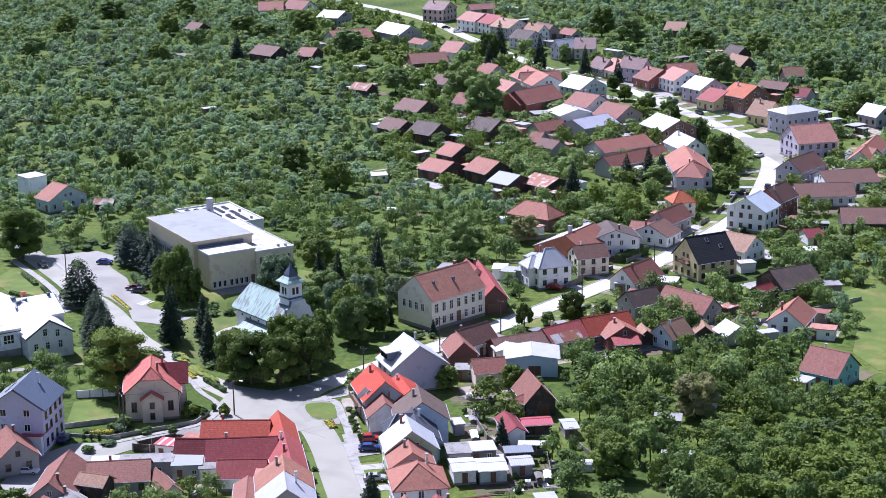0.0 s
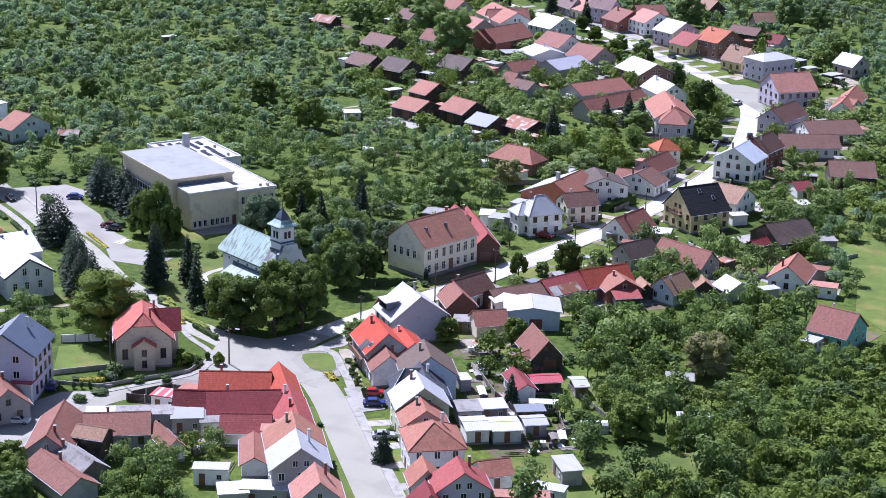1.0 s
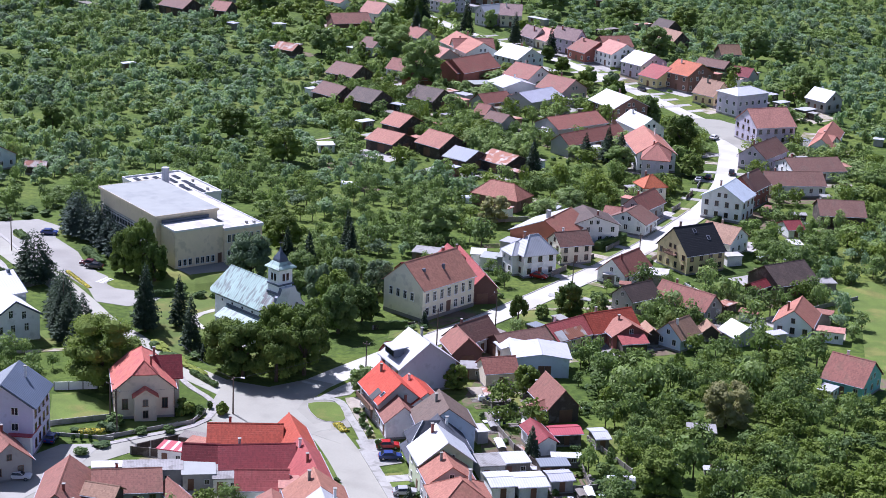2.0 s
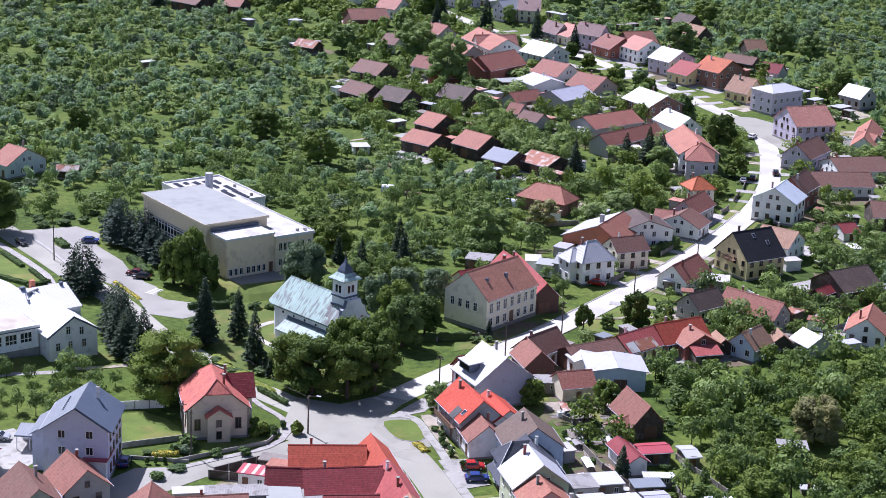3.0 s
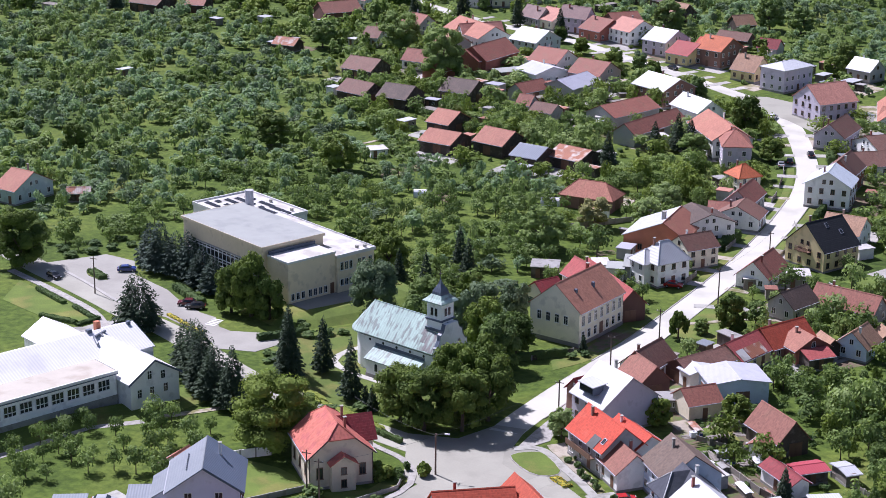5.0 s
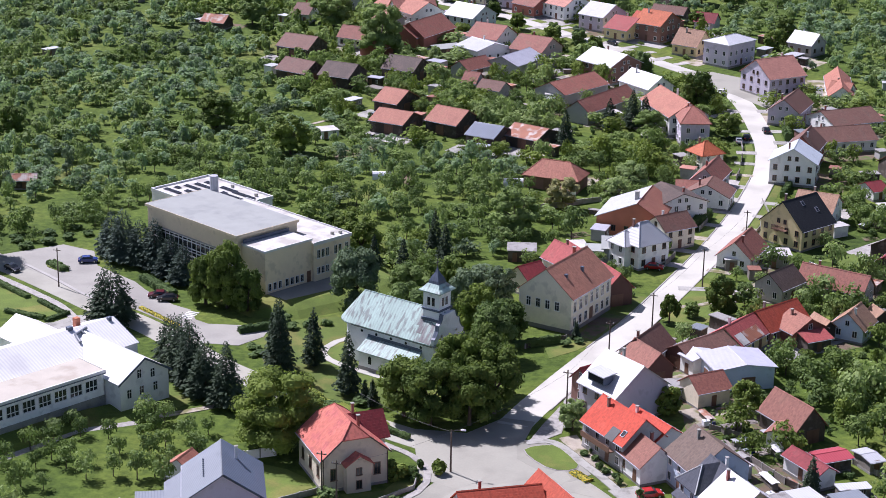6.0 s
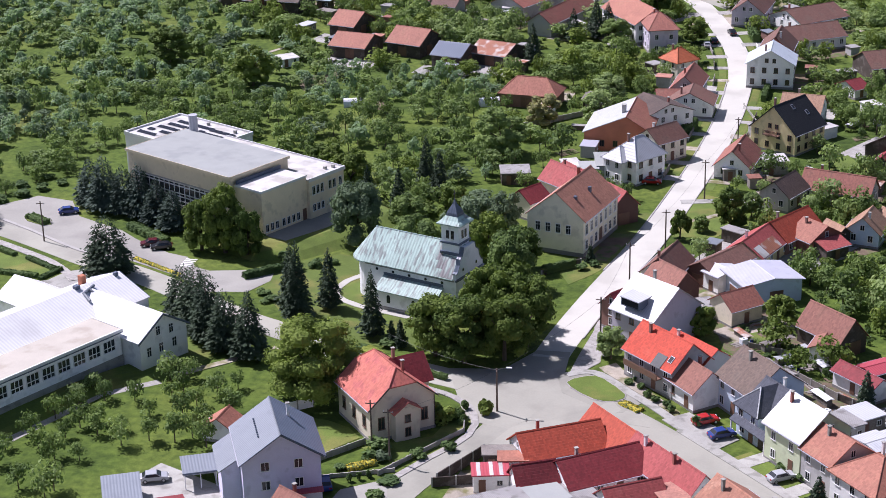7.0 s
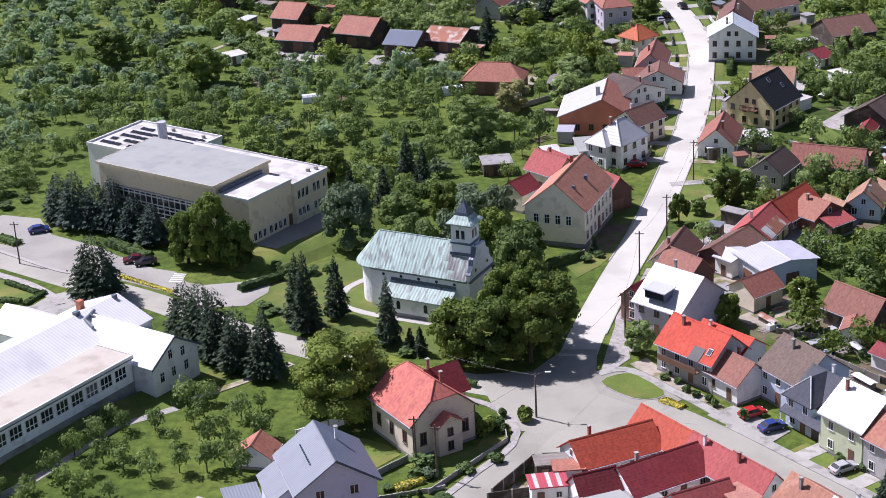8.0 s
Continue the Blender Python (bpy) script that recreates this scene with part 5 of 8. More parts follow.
def slate_house():
    """House along the street with a hipped slate wing and a lean-to canopy over its garage."""
    h = building("house", 57.7, -44.1, 307, 8.4, 8.2, 4.6, 7.9, "tile_slate", "plaster_blue", stacks=1, wins=False, label="pale blue house with hipped slate wing above a garage")
    w = put("wing", boxes("wing", [((-4.1, -5.5, -1), (1.1, -4.102, 5.0))], "plaster_blue"), h)
    v = [(-4.6, -6.0, 4.9), (1.6, -6.0, 4.9), (1.6, 0.0, 4.9), (-4.6, 0.0, 4.9), (-1.5, -3.2, 8.05), (-1.5, 0.4, 8.05)]
    v += [(x, y, z - 0.18) for x, y, z in v]
    f = [(0, 1, 4), (1, 2, 5, 4), (3, 0, 4, 5), (6, 10, 7), (7, 10, 11, 8), (9, 11, 10, 6), (0, 6, 7, 1), (1, 7, 8, 2), (3, 9, 6, 0), (2, 8, 11, 5), (5, 11, 9, 3)]
    wr = put("wing_roof", mesh_of("wing_roof", v, f, "tile_slate"), h)
    for sx in (-4.6, 1.6):
        put("hip_cap", tube("hip_cap", [(-1.5, -3.2, 8.08), (sx, -6.0, 4.93)], [0.1, 0.1], "metal_white", 6), wr)
    put("canopy", prism("canopy", [(-6.7, 2.45), (-5.502, 3.2), (-5.502, 3.34), (-6.7, 2.59)], -4.3, 4.3, "tile_slate"), h)
    for px in (-4.1, 4.1):
        put("canopy_post", boxes("canopy_post", [((px - 0.08, -6.55, -0.5), (px + 0.08, -6.39, 2.4))], "frame_white"), h)
    put("ground_floor", boxes("ground_floor", [((1.102, -5.5, -1), (4.1, -4.102, 3.0))], "plaster_blue"), h)
    put("garage_door", boxes("garage_door", [((1.4, -5.56, 0.05), (3.8, -5.502, 2.2))], "wood_dark"), h)
    put("door", DOOR, h, pose(-0.4, -5.54, 0.05))
    window(h, -2.6, -5.53, 1.5, 0, 1.1, 1.1, WIN_WHITE)
    for px in (-3.0, 0.0):
        window(w, px, -5.53, 4.0, 0, 1.0, 1.1, WIN_WHITE)
    put("roof_window", bevelled("roof_window", (2.2, -2.9, 5.7), (3.2, -2.2, 6.5), "frame_white", 0.03), h)


slate_house()
barn(19.3, 54.3, 309, 22.5, 6.0, 4, 7, "tile_pinkred", "brick_dark")
house(12.8, 58.7, 317, 8.5, 6.5, 4.5, 7.5, "tile_pinkred", "plaster_cream")
shed(6.8, 48.8, 55, 5.8, 5.6, 4, 6, "tile_crimson", "plaster_cream")


# ---- white sheet metal over one slope of the brick house ----
def brick_house():
    h = thing("house", 23.0, 99.0, gz(99), 86, "orange brick house, roof half white metal half orange tiles", "house")
    FOOT.append((21.0, 99.0, radians(86), 16, 15))
    put("wall", prism("wall", [(-5.2, -1.5), (9.4, -1.5), (9.4, 4.2), (0, 8.1), (-5.2, 4.9)], -7.6, 7.6, "brick_orange"), h)
    put("tile_slope", prism("tile_slope", [(0, 8.12), (-5.7, 4.62), (-5.7, 4.8), (0, 8.3)], -7.9, 7.9, "tile_orange"), h)
    r = put("sheet_slope", prism("sheet_slope", [(0, 8.12), (9.9, 4.0), (9.9, 4.16), (0, 8.3)], -7.9, 7.9, "metal_white"), h, None, "white sheet-metal slope")
    put("ridge_cap", tube("ridge_cap", [(-7.9, 0, 8.3), (7.9, 0, 8.3)], [0.12, 0.12], "tile_orange", 6), r)
    chimney(r, -3.0, 1.2, 7.0, 9.6, "plaster_grey", 0.9)
    for y in (-3.4, -0.6, 2.4, 5.4):
        window(h, -7.63, y, 1.8, -90, 1.0, 1.0, WIN_BROWN)
    for x in (-5, -1.6, 1.8, 5.2):
        window(h, x, -5.23, 1.8, 0, 1.0, 1.0, WIN_BROWN)


brick_house()
house(26.5, 74.2, 50.6, 8.7, 7.4, 5.8, 9.4, "metal_white", "plaster_white", hip=1, label="white two-storey house with white metal hipped roof")
house(22.9, 72.2, 50.6, 4.6, 5.4, 5.4, 7.6, "metal_white", "plaster_white", hip=1, stacks=0, label="low white wing with white metal hipped roof")
house(30.5, 88.5, 48, 8.5, 7.0, 5.0, 7.4, "tile_brown", "plaster_cream", label="cream house with brown roof and small balcony")
house(43.6, -24.6, 315, 10.0, 6.0, 4.2, 6.2, "tile_vivid", "plaster_grey", stacks=1, label="rear wing of grey house with bright red roof")
vivid = [o for o in bpy.data.objects if o.name.startswith("house") and abs(o.location.x - 39.4) < 0.05 and abs(o.location.y + 27.6) < 0.05][0]
vs = 3.5 / 4.05
# dark slab laid on the tiles: the balcony recess's shade is painted, not cut
put("balcony_opening", prism("balcony_opening", [(-4.7, 8.5 + 0.18 - 4.7 * vs), (-2.9, 8.5 + 0.18 - 2.9 * vs), (-2.9, 8.5 + 0.22 - 2.9 * vs), (-4.7, 8.5 + 0.22 - 4.7 * vs)], 1.2, 3.4, "recess_shade"), vivid, None, "dark slab on the roof painting a balcony opening's shade")
put("balcony", boxes("balcony", [((-4.6, -5.2, 2.7), (3.4, -4.06, 2.85)), ((-4.6, -5.2, 2.85), (3.4, -5.1, 3.7))], "frame_brown"), vivid, None, "brown timber balcony along the front")
skylight(vivid, pose(4.3, -3.0, 8.5 + 0.16 - 3.0 * vs, math.degrees(math.atan(vs)), 0, 0))
house(112.0, 35.2, 350, 8.6, 9.8, 3.4, 7.2, "tile_red", "plaster_teal", label="teal plastered house with dull red roof by orchard")
house(23.5, 265.5, 60, 14.0, 9.6, 7.4, 9.0, "metal_white", "plaster_lilac", hip=1, stacks=0, label="lilac shop building with low white metal roof")


# sheds, barns and houses behind the far street
shed(-8.7, 308.8, 335, 10, 6, 3, 5, "tile_vivid2", "plaster_grey")
shed(-3.4, 322.9, 345, 12, 6, 3, 5, "tile_brown", "wood_dark")
shed(10.7, 312.5, 350, 7, 7, 3, 5.5, "tile_crimson", "plaster_grey")
barn(-5.9, 348.9, 40, 8, 7, 3, 6, "tile_tan", "wood_dark")
barn(-42.4, 385.4, 330, 9, 8, 3, 6, "tile_dark", "wood_dark")
barn(-142.9, 407.6, 330, 13, 8, 3.2, 6.5, "tile_brown", "plaster_grey")
barn(-129.6, 406.6, 335, 9, 6, 3, 5, "tile_red", "plaster_grey")
house(46.2, 285.6, 330, 9, 8, 4, 7, "metal_white", "plaster_grey")
barn(-301.6, 357.3, 345, 9, 8, 3, 5.5, "tile_brown", "wood_dark")
house(-116.8, 308.3, 330, 10, 8, 3.6, 6.5, "tile_red", "plaster_grey")
barn(-94.9, 281.5, 330, 10, 9, 3.2, 6, "tile_pink", "plaster_grey")
barn(-85.8, 242.4, 60, 8, 7, 3, 5.5, "tile_red", "brick_red")


# ---- front annex and dormer of the white-roofed house ----
def front_annex():
    a = building("house", 30.2, -6.3, 52, 5.0, 4.6, 4.6, 6.8, "tile_crimson", "brick_brown", stacks=0, label="small brick-red annex with crimson roof by the road")
    d = thing("roof_dormer", 33.0, -13.0, 6.4, -38, "dark recessed dormer window in a white roof", "dormer")
    put("recess", boxes("recess", [((-2.0, -1.2, 0), (2.0, 1.0, 1.5))], "metal_navy"), d)
    put("pane", boxes("pane", [((-1.8, -1.26, 0.25), (1.8, -1.2, 1.3))], "glass_dark"), d)
    put("dormer_roof", prism("dormer_roof", [(-1.5, 1.5), (1.8, 1.75), (1.8, 1.9), (-1.5, 1.65)], -2.2, 2.2, "metal_white"), d)


front_annex()


# ---- flat-roofed outbuildings ----
def flat_shed(x, y, ang, L, W, h, roof, wall, label):
    s = thing("flat_shed", x, y, gz(y), ang, label, "shed")
    FOOT.append((x, y, radians(ang), L, W))
    put("wall", boxes("wall", [((-L / 2, -W / 2, -0.8), (L / 2, W / 2, h - 0.12))], wall), s)
    put("roof", boxes("roof", [((-L / 2 - 0.25, -W / 2 - 0.25, h - 0.12), (L / 2 + 0.25, W / 2 + 0.25, h + 0.06))], roof), s)
    if L > 4:
        put("door", DOOR, s, pose(-L / 4, -W / 2 - 0.03, 0.02))
        window(s, L / 4, -W / 2 - 0.03, 1.5, 0, 0.8, 0.6)
    return s


flat_shed(11.5, -78.0, 34, 4.8, 2.3, 2.8, "roof_felt_white", "plaster_grey", "white flat-roofed garden shed beside a wall")
flat_shed(18.5, -74.8, 33, 9.6, 4.0, 3.0, "fibre_grey", "plaster_grey", "long grey flat-roofed shed behind houses")
flat_shed(25.3, -71.4, 34, 5.3, 6.0, 2.92, "roof_felt", "plaster_grey", "grey flat-roofed garage in a yard")
flat_shed(29.8, -70.0, 34, 4.3, 6.3, 2.7, "fibre_grey", "plaster_white", "grey flat-roofed lean-to in a yard")
flat_shed(42.0, -88.2, 28, 5.6, 2.6, 2.9, "metal_white", "plaster_white", "white flat-roofed garage among fruit trees")
flat_shed(49.6, -93.2, 38, 4.6, 4.4, 2.8, "metal_white", "plaster_grey", "white sheet-roofed yard shed beside a garage")
flat_shed(53.6, -90.0, 26, 7.4, 3.4, 2.95, "metal_white", "plaster_grey", "long white sheet-roofed shed behind a house")
flat_shed(42.6, -70.6, 30, 3.6, 4.6, 3.8, "tile_pink", "plaster_white", "pale pink lean-to roof between red-roofed wings")
striped = flat_shed(17.0, -65.8, 12, 5.0, 3.6, 2.8, "metal_red", "plaster_white", "shed with red and white striped roof")
for x in (-1.7, 0.1, 1.5):
    put("roof_strip", boxes("roof_strip", [((x - 0.28, -2.0, 2.864), (x + 0.28, 2.0, 2.88))], "roof_felt_white"), striped, None, "white translucent roof strip")
flat_shed(17.3, -60.0, 11, 4.5, 2.7, 2.8, "wood_grey", "wood_dark", "brown flat-roofed shed by the street")
flat_shed(19.7, -61.9, 9, 4.1, 2.8, 3.0, "tile_orange", "plaster_white", "low shed with orange roof")
flat_shed(-158.6, 87.7, 73, 6.3, 6.8, 7.0, "roof_felt_white", "plaster_white", "white flat-roofed two-storey house by orchard")
flat_shed(-32.9, -79.6, 23, 5.0, 9.0, 3.0, "metal_blue", "plaster_grey", "grey metal-roofed garage beside a yard")
def carport(x, y, ang, L, W, h, label):
    """Posts and a sheet roof over an open bay, walled at the back and one side."""
    c = thing("carport", x, y, gz(y), ang, label, "carport")
    FOOT.append((x, y, radians(ang), L, W))
    put("back_wall", boxes("back_wall", [((-L / 2, W / 2 - 0.14, -0.4), (L / 2, W / 2, h - 0.06))], "plaster_white"), c)
    put("side_wall", boxes("side_wall", [((L / 2 - 0.14, -W / 2, -0.4), (L / 2, W / 2 - 0.144, h - 0.06))], "plaster_white"), c)
    for px in (-L / 2 + 0.08, 0.0):
        put("post", boxes("post", [((px - 0.07, -W / 2, -0.4), (px + 0.07, -W / 2 + 0.14, h - 0.06))], "frame_white"), c)
    put("roof", mesh_of("roof", [(sx * (L / 2 + 0.25), sy * (W / 2 + 0.25), h + dz + (0.25 if sy > 0 else -0.056)) for dz in (0.0, 0.1) for sx, sy in ((-1, -1), (1, -1), (1, 1), (-1, 1))], BOXF, "metal_blue"), c)
    put("fascia", boxes("fascia", [((-L / 2 - 0.26, -W / 2 - 0.3, h - 0.2), (L / 2 + 0.26, -W / 2 - 0.252, h + 0.05))], "metal_navy"), c)
    return c


carport(-24.6, -70.4, 23, 4.6, 4.4, 2.8, "open carport with blue-grey sheet roof beside tall house")
flat_shed(-7.2, -76.0, 21, 3.8, 5.2, 4.2, "metal_red", "plaster_white", "faded red and white terrace roof")
flat_shed(55.1, 82.4, 14, 5.0, 5.3, 2.9, "roof_felt_white", "concrete", "white flat-roofed garage beside the road")
flat_shed(47.0, 76.3, 15, 5.6, 2.9, 2.7, "roof_felt_white", "wood_grey", "white flat roof on timber shed")
flat_shed(16.2, 72.6, 10, 3.7, 4.9, 3.0, "roof_felt", "plaster_white", "flat-roofed white outbuilding by garden")
flat_shed(19.2, 76.5, 10, 3.7, 9.0, 3.2, "roof_felt", "plaster_grey", "grey flat-roofed outbuilding by garden")
flat_shed(12.6, 120.8, -3, 4.0, 5.4, 2.8, "metal_lilac", "wood_grey", "grey metal carport in garden")
flat_shed(12.2, 74.6, 22, 3.4, 5.1, 2.8, "roof_felt_white", "plaster_white", "white flat outbuilding behind school")
flat_shed(0.8, 69.3, 12, 6.0, 5.6, 2.6, "fibre_grey", "wood_dark", "dark shed with grey roof in garden")
flat_shed(-71.2, 149.7, 38, 4.8, 4.9, 2.2, "roof_felt_white", "plaster_white", "white caravan-like garden hut in orchard")
flat_shed(-64.6, 252.1, 45, 9.3, 6.5, 2.2, "roof_felt", "wood_dark", "grey flat shed in garden")
flat_shed(-18.6, 201.9, 10, 6.8, 4.7, 3, "roof_felt_white", "plaster_white", "white flat shed roof in garden")
flat_shed(0.5, 188.3, 34, 2.7, 4.9, 2.5, "roof_felt_white", "plaster_white", "white garden shed below spruces")
flat_shed(13.6, 186.9, -40, 6.1, 4.2, 3, "roof_felt_white", "plaster_white", "white flat-roofed annex beside red house")
flat_shed(43.6, 0.5, 25, 4.3, 4.1, 2.4, "fibre_grey", "wood_grey", "grey shed roof in backyard")
flat_shed(66.4, -43.2, 38, 4.2, 5.2, 2.8, "fibre_grey", "plaster_grey", "dark flat-roofed yard shed behind a house")
flat_shed(76.6, -32.7, 26, 5.0, 2.0, 2.0, "metal_white", "wood_grey", "low white covered woodpile in garden")
flat_shed(69.4, -39.8, 38, 5.0, 4.6, 2.6, "metal_white", "wood_grey", "white metal roof over a garden store")
flat_shed(58.8, -30.0, 44, 2.0, 3.5, 2.4, "roof_felt_white", "plaster_grey", "white little shed in yard")
flat_shed(77.1, 126.0, 30, 3.5, 4.4, 2.2, "roof_felt_white", "plaster_white", "small white garden hut")
flat_shed(66.4, 107.1, 43, 4.0, 3.0, 2.6, "roof_felt_white", "plaster_white", "white carport beside yellow house")
flat_shed(91.6, 99.3, 32, 3.9, 4.0, 2.4, "fibre_grey", "wood_grey", "grey garden hut on grass")
flat_shed(-193.4, 470.3, -25, 8, 3, 2.5, "metal_white", "plaster_grey", "low grey shed with white sheet roof")
flat_shed(-169.7, 436.9, 65, 8, 3, 2.5, "metal_white", "wood_dark", "low grey shed with white sheet roof")
flat_shed(-129.7, 387.1, -20, 6, 4, 2.5, "fibre_grey", "plaster_grey", "low shed with grey corrugated roof")
flat_shed(-94.7, 376.1, -20, 9, 3, 2.5, "metal_white", "plaster_grey", "low grey shed with white sheet roof")
flat_shed(-62.3, 369.9, 65, 10, 3, 2.5, "wood_grey", "wood_dark", "weathered board shed in a yard")
flat_shed(-53.8, 389.3, 65, 8, 2.5, 2.5, "metal_rust", "wood_dark", "low shed with rusty sheet roof")
flat_shed(-191.6, 294.0, -20, 4, 3, 2.5, "metal_lilac", "wood_grey", "low shed with grey metal roof")
flat_shed(-153.8, 264.5, 65, 5, 4, 2.5, "metal_white", "wood_dark", "low grey shed with white sheet roof")
flat_shed(-175.9, 302.9, -25, 4, 4, 2.5, "metal_white", "plaster_grey", "low grey shed with white sheet roof")
flat_shed(-223.0, 344.1, -20, 5, 3, 2.5, "fibre_grey", "plaster_grey", "low shed with grey corrugated roof")
flat_shed(-183.5, 210.1, 65, 5, 2.5, 2.5, "metal_white", "wood_grey", "low grey shed with white sheet roof")
flat_shed(-263.1, 297.1, -20, 8, 4, 2.5, "wood_grey", "plaster_grey", "weathered board shed in a yard")
flat_shed(33.1, 295.7, -25, 6, 3, 2.5, "metal_rust", "wood_dark", "low shed with rusty sheet roof")
flat_shed(26.4, 287.9, 65, 6, 4, 2.5, "metal_lilac", "wood_dark", "low shed with grey metal roof")
flat_shed(33.5, 278.8, 65, 5, 3, 2.5, "metal_white", "wood_grey", "low grey shed with white sheet roof")
flat_shed(43.2, 273.1, 65, 6, 4, 2.5, "metal_white", "wood_dark", "low grey shed with white sheet roof")
flat_shed(28.2, 273.6, 65, 4, 3, 2.5, "fibre_grey", "wood_dark", "low shed with grey corrugated roof")
flat_shed(-129.2, 277.9, -25, 5, 3, 2.5, "metal_white", "plaster_grey", "low grey shed with white sheet roof")
flat_shed(-71.3, 194.4, -25, 5, 3, 2.5, "wood_grey", "wood_grey", "weathered board shed in a yard")
flat_shed(-69.4, 233.2, -25, 5, 4, 2.5, "metal_rust", "wood_grey", "low shed with rusty sheet roof")
flat_shed(-62.6, 231.0, -20, 5, 4, 2.5, "metal_lilac", "plaster_grey", "low shed with grey metal roof")
flat_shed(-34.3, 233.1, 65, 5, 3, 2.5, "metal_white", "wood_grey", "low grey shed with white sheet roof")
flat_shed(-73.8, 180.0, 65, 5, 3, 2.5, "metal_white", "wood_grey", "low grey shed with white sheet roof")
flat_shed(-54.7, 201.4, -20, 4, 3, 2.5, "fibre_grey", "plaster_grey", "low shed with grey corrugated roof")
flat_shed(-20.1, 198.7, 65, 5, 3, 2.5, "metal_white", "wood_grey", "low grey shed with white sheet roof")
flat_shed(-44.4, 210.3, -25, 4, 4, 2.5, "wood_grey", "wood_grey", "weathered board shed in a yard")
flat_shed(94.1, -9.2, 20, 5.0, 4.0, 2.8, "fibre_grey", "wood_grey", "grey-roofed shed hidden in the orchard")
flat_shed(92.0, -57.0, -50, 6.2, 3.4, 2.8, "metal_lilac", "plaster_grey", "long shed with grey metal roof beside lawn")
flat_shed(76.1, -37.6, 35, 5.0, 3.2, 2.4, "metal_blue", "wood_dark", "dark shed with blue-grey roof in a yard")
flat_shed(92.0, -66.3, 8, 7.0, 2.4, 2.4, "metal_white", "plaster_white", "low shed with white sheet roof")
flat_shed(90.4, -71.4, 26, 8.6, 2.6, 2.6, "tile_pink", "plaster_white", "low lean-to with faded pink roof")
flat_shed(101.0, 63.5, 10, 6.0, 3.6, 2.6, "tile_pink", "plaster_white", "low terrace wing with faded pink top")
flat_shed(93.0, -24.6, 30, 2.6, 1.6, 1.0, "metal_white", "wood_grey", "low cold frame with white cover")
flat_shed(101.5, -22.0, 25, 5.5, 1.6, 1.0, "metal_white", "wood_grey", "low cold frame with white cover")
shed(83.9, 52.0, 320, 6.0, 6.0, 2.4, 4.2, "metal_white", "plaster_grey")
shed(77.5, 50.5, 300, 4.0, 3.6, 2.2, 3.6, "tile_tan", "wood_dark")


BUILT = len(FOOT)      # buildings come first in the list of taken ground

# ---- grass bank below the kindergarten, with a path along it ----
CREST = [(-74, -73.6, 1.7), (-62.6, -57.3, 1.7), (-50.0, -39.4, 1.5), (-47.2, -34.4, 0.9), (-41.9, -22.4, 0.3)]
TOE = [(-67.5, -79, -0.1), (-56.0, -63.2, -0.1), (-48.4, -46.6, -0.1), (-40.0, -40.6, -0.1), (-32.0, -28.0, -0.1)]


def bank_strip(name, u0, u1, lift, mat, label, category, n):
    """A lengthwise strip of the bank between two parts of its slope."""
    v = []
    for (ax, ay, az), (bx, by, bz) in list(zip(CREST, TOE))[:n]:
        for u in (u0, (u0 + u1) / 2, u1):
            w = u * u * (3 - 2 * u)
            v.append((ax + (bx - ax) * u, ay + (by - ay) * u, gz(ay + (by - ay) * u) + az + (bz - az) * w + lift))
        v.append((v[-1][0], v[-1][1], v[-1][2] - 0.5))
    f = [(4 * i + j, 4 * i + j + 1, 4 * i + j + 5, 4 * i + j + 4) for i in range(n - 1) for j in range(3)]
    tagged(put(name, mesh_of(name, v, f, mat)), label, category, kind="structure")


for j in range(4):
    bank_strip("bank", 0.25 * j, 0.25 * j + 0.25, 0.0, "lawn", "mown grass bank below the kindergarten wall", "grass", 5)
bank_strip("path_bank", 0.74, 0.90, 0.09, "paving", "narrow pale path along a grass bank", "path", 4)

# ---- pavements, verges, paths, yards ----
band("pavement_east", [(92, -108), (68.3, -80.0), (52.8, -62.3), (39.6, -47.3)], 1.8, 0.17, "concrete", "pale footway beside the road", "pavement", -4.1)
band("verge_east", [(92, -108), (68.3, -80.0), (52.8, -62.3), (47.0, -55.7)], 3.4, 0.13, "lawn", "mown grass verge before a house row", "grass", -6.7)
band("verge_west", [(92, -108), (68.3, -80.0), (52.8, -62.3), (42.0, -50.0)], 2.3, 0.13, "lawn", "mown grass verge with shrubs", "grass", 4.35)
band("kerb_north", MAIN_N[2:10], 0.25, 0.17, "kerbstone", "pale kerb beside the village road", "kerb", -3.15)
band("kerb_south", MAIN_N[4:10], 0.25, 0.17, "kerbstone", "pale kerb beside the village road", "kerb", 3.15)
band("pavement_north", [(29, -20), (26.5, -8), (29, 2), (32, 16)], 1.4, 0.15, "paving", "paved footway before houses", "pavement")
band("pavement_parish", [(-14, -22), (-2, -33.3), (7, -38.5), (11, -44), (11.2, -51), (6.6, -59), (2, -67)], 1.2, 0.16, "paving", "pale paved footway round a garden corner", "pavement")
patch("island", [(23.8, -30.8), (24.6, -29.4), (26.2, -28.3), (28.0, -27.7), (29.4, -28.7), (31.6, -31.3), (33.3, -33.8), (33.3, -35.2), (32.2, -36.3), (30.4, -36.7), (28.6, -36.1), (26.4, -34.3), (24.6, -32.3)], 0.2, "lawn", "mown grass island with kerb", "grass")
patch("island_kerb", [(23.6, -30.8), (24.45, -29.25), (26.1, -28.1), (28.05, -27.5), (29.55, -28.55), (31.75, -31.2), (33.5, -33.75), (33.5, -35.3), (32.3, -36.5), (30.4, -36.9), (28.5, -36.3), (26.25, -34.45), (24.4, -32.4)], 0.16, "stone_grey", "grey concrete kerb round a grass island", "kerb")
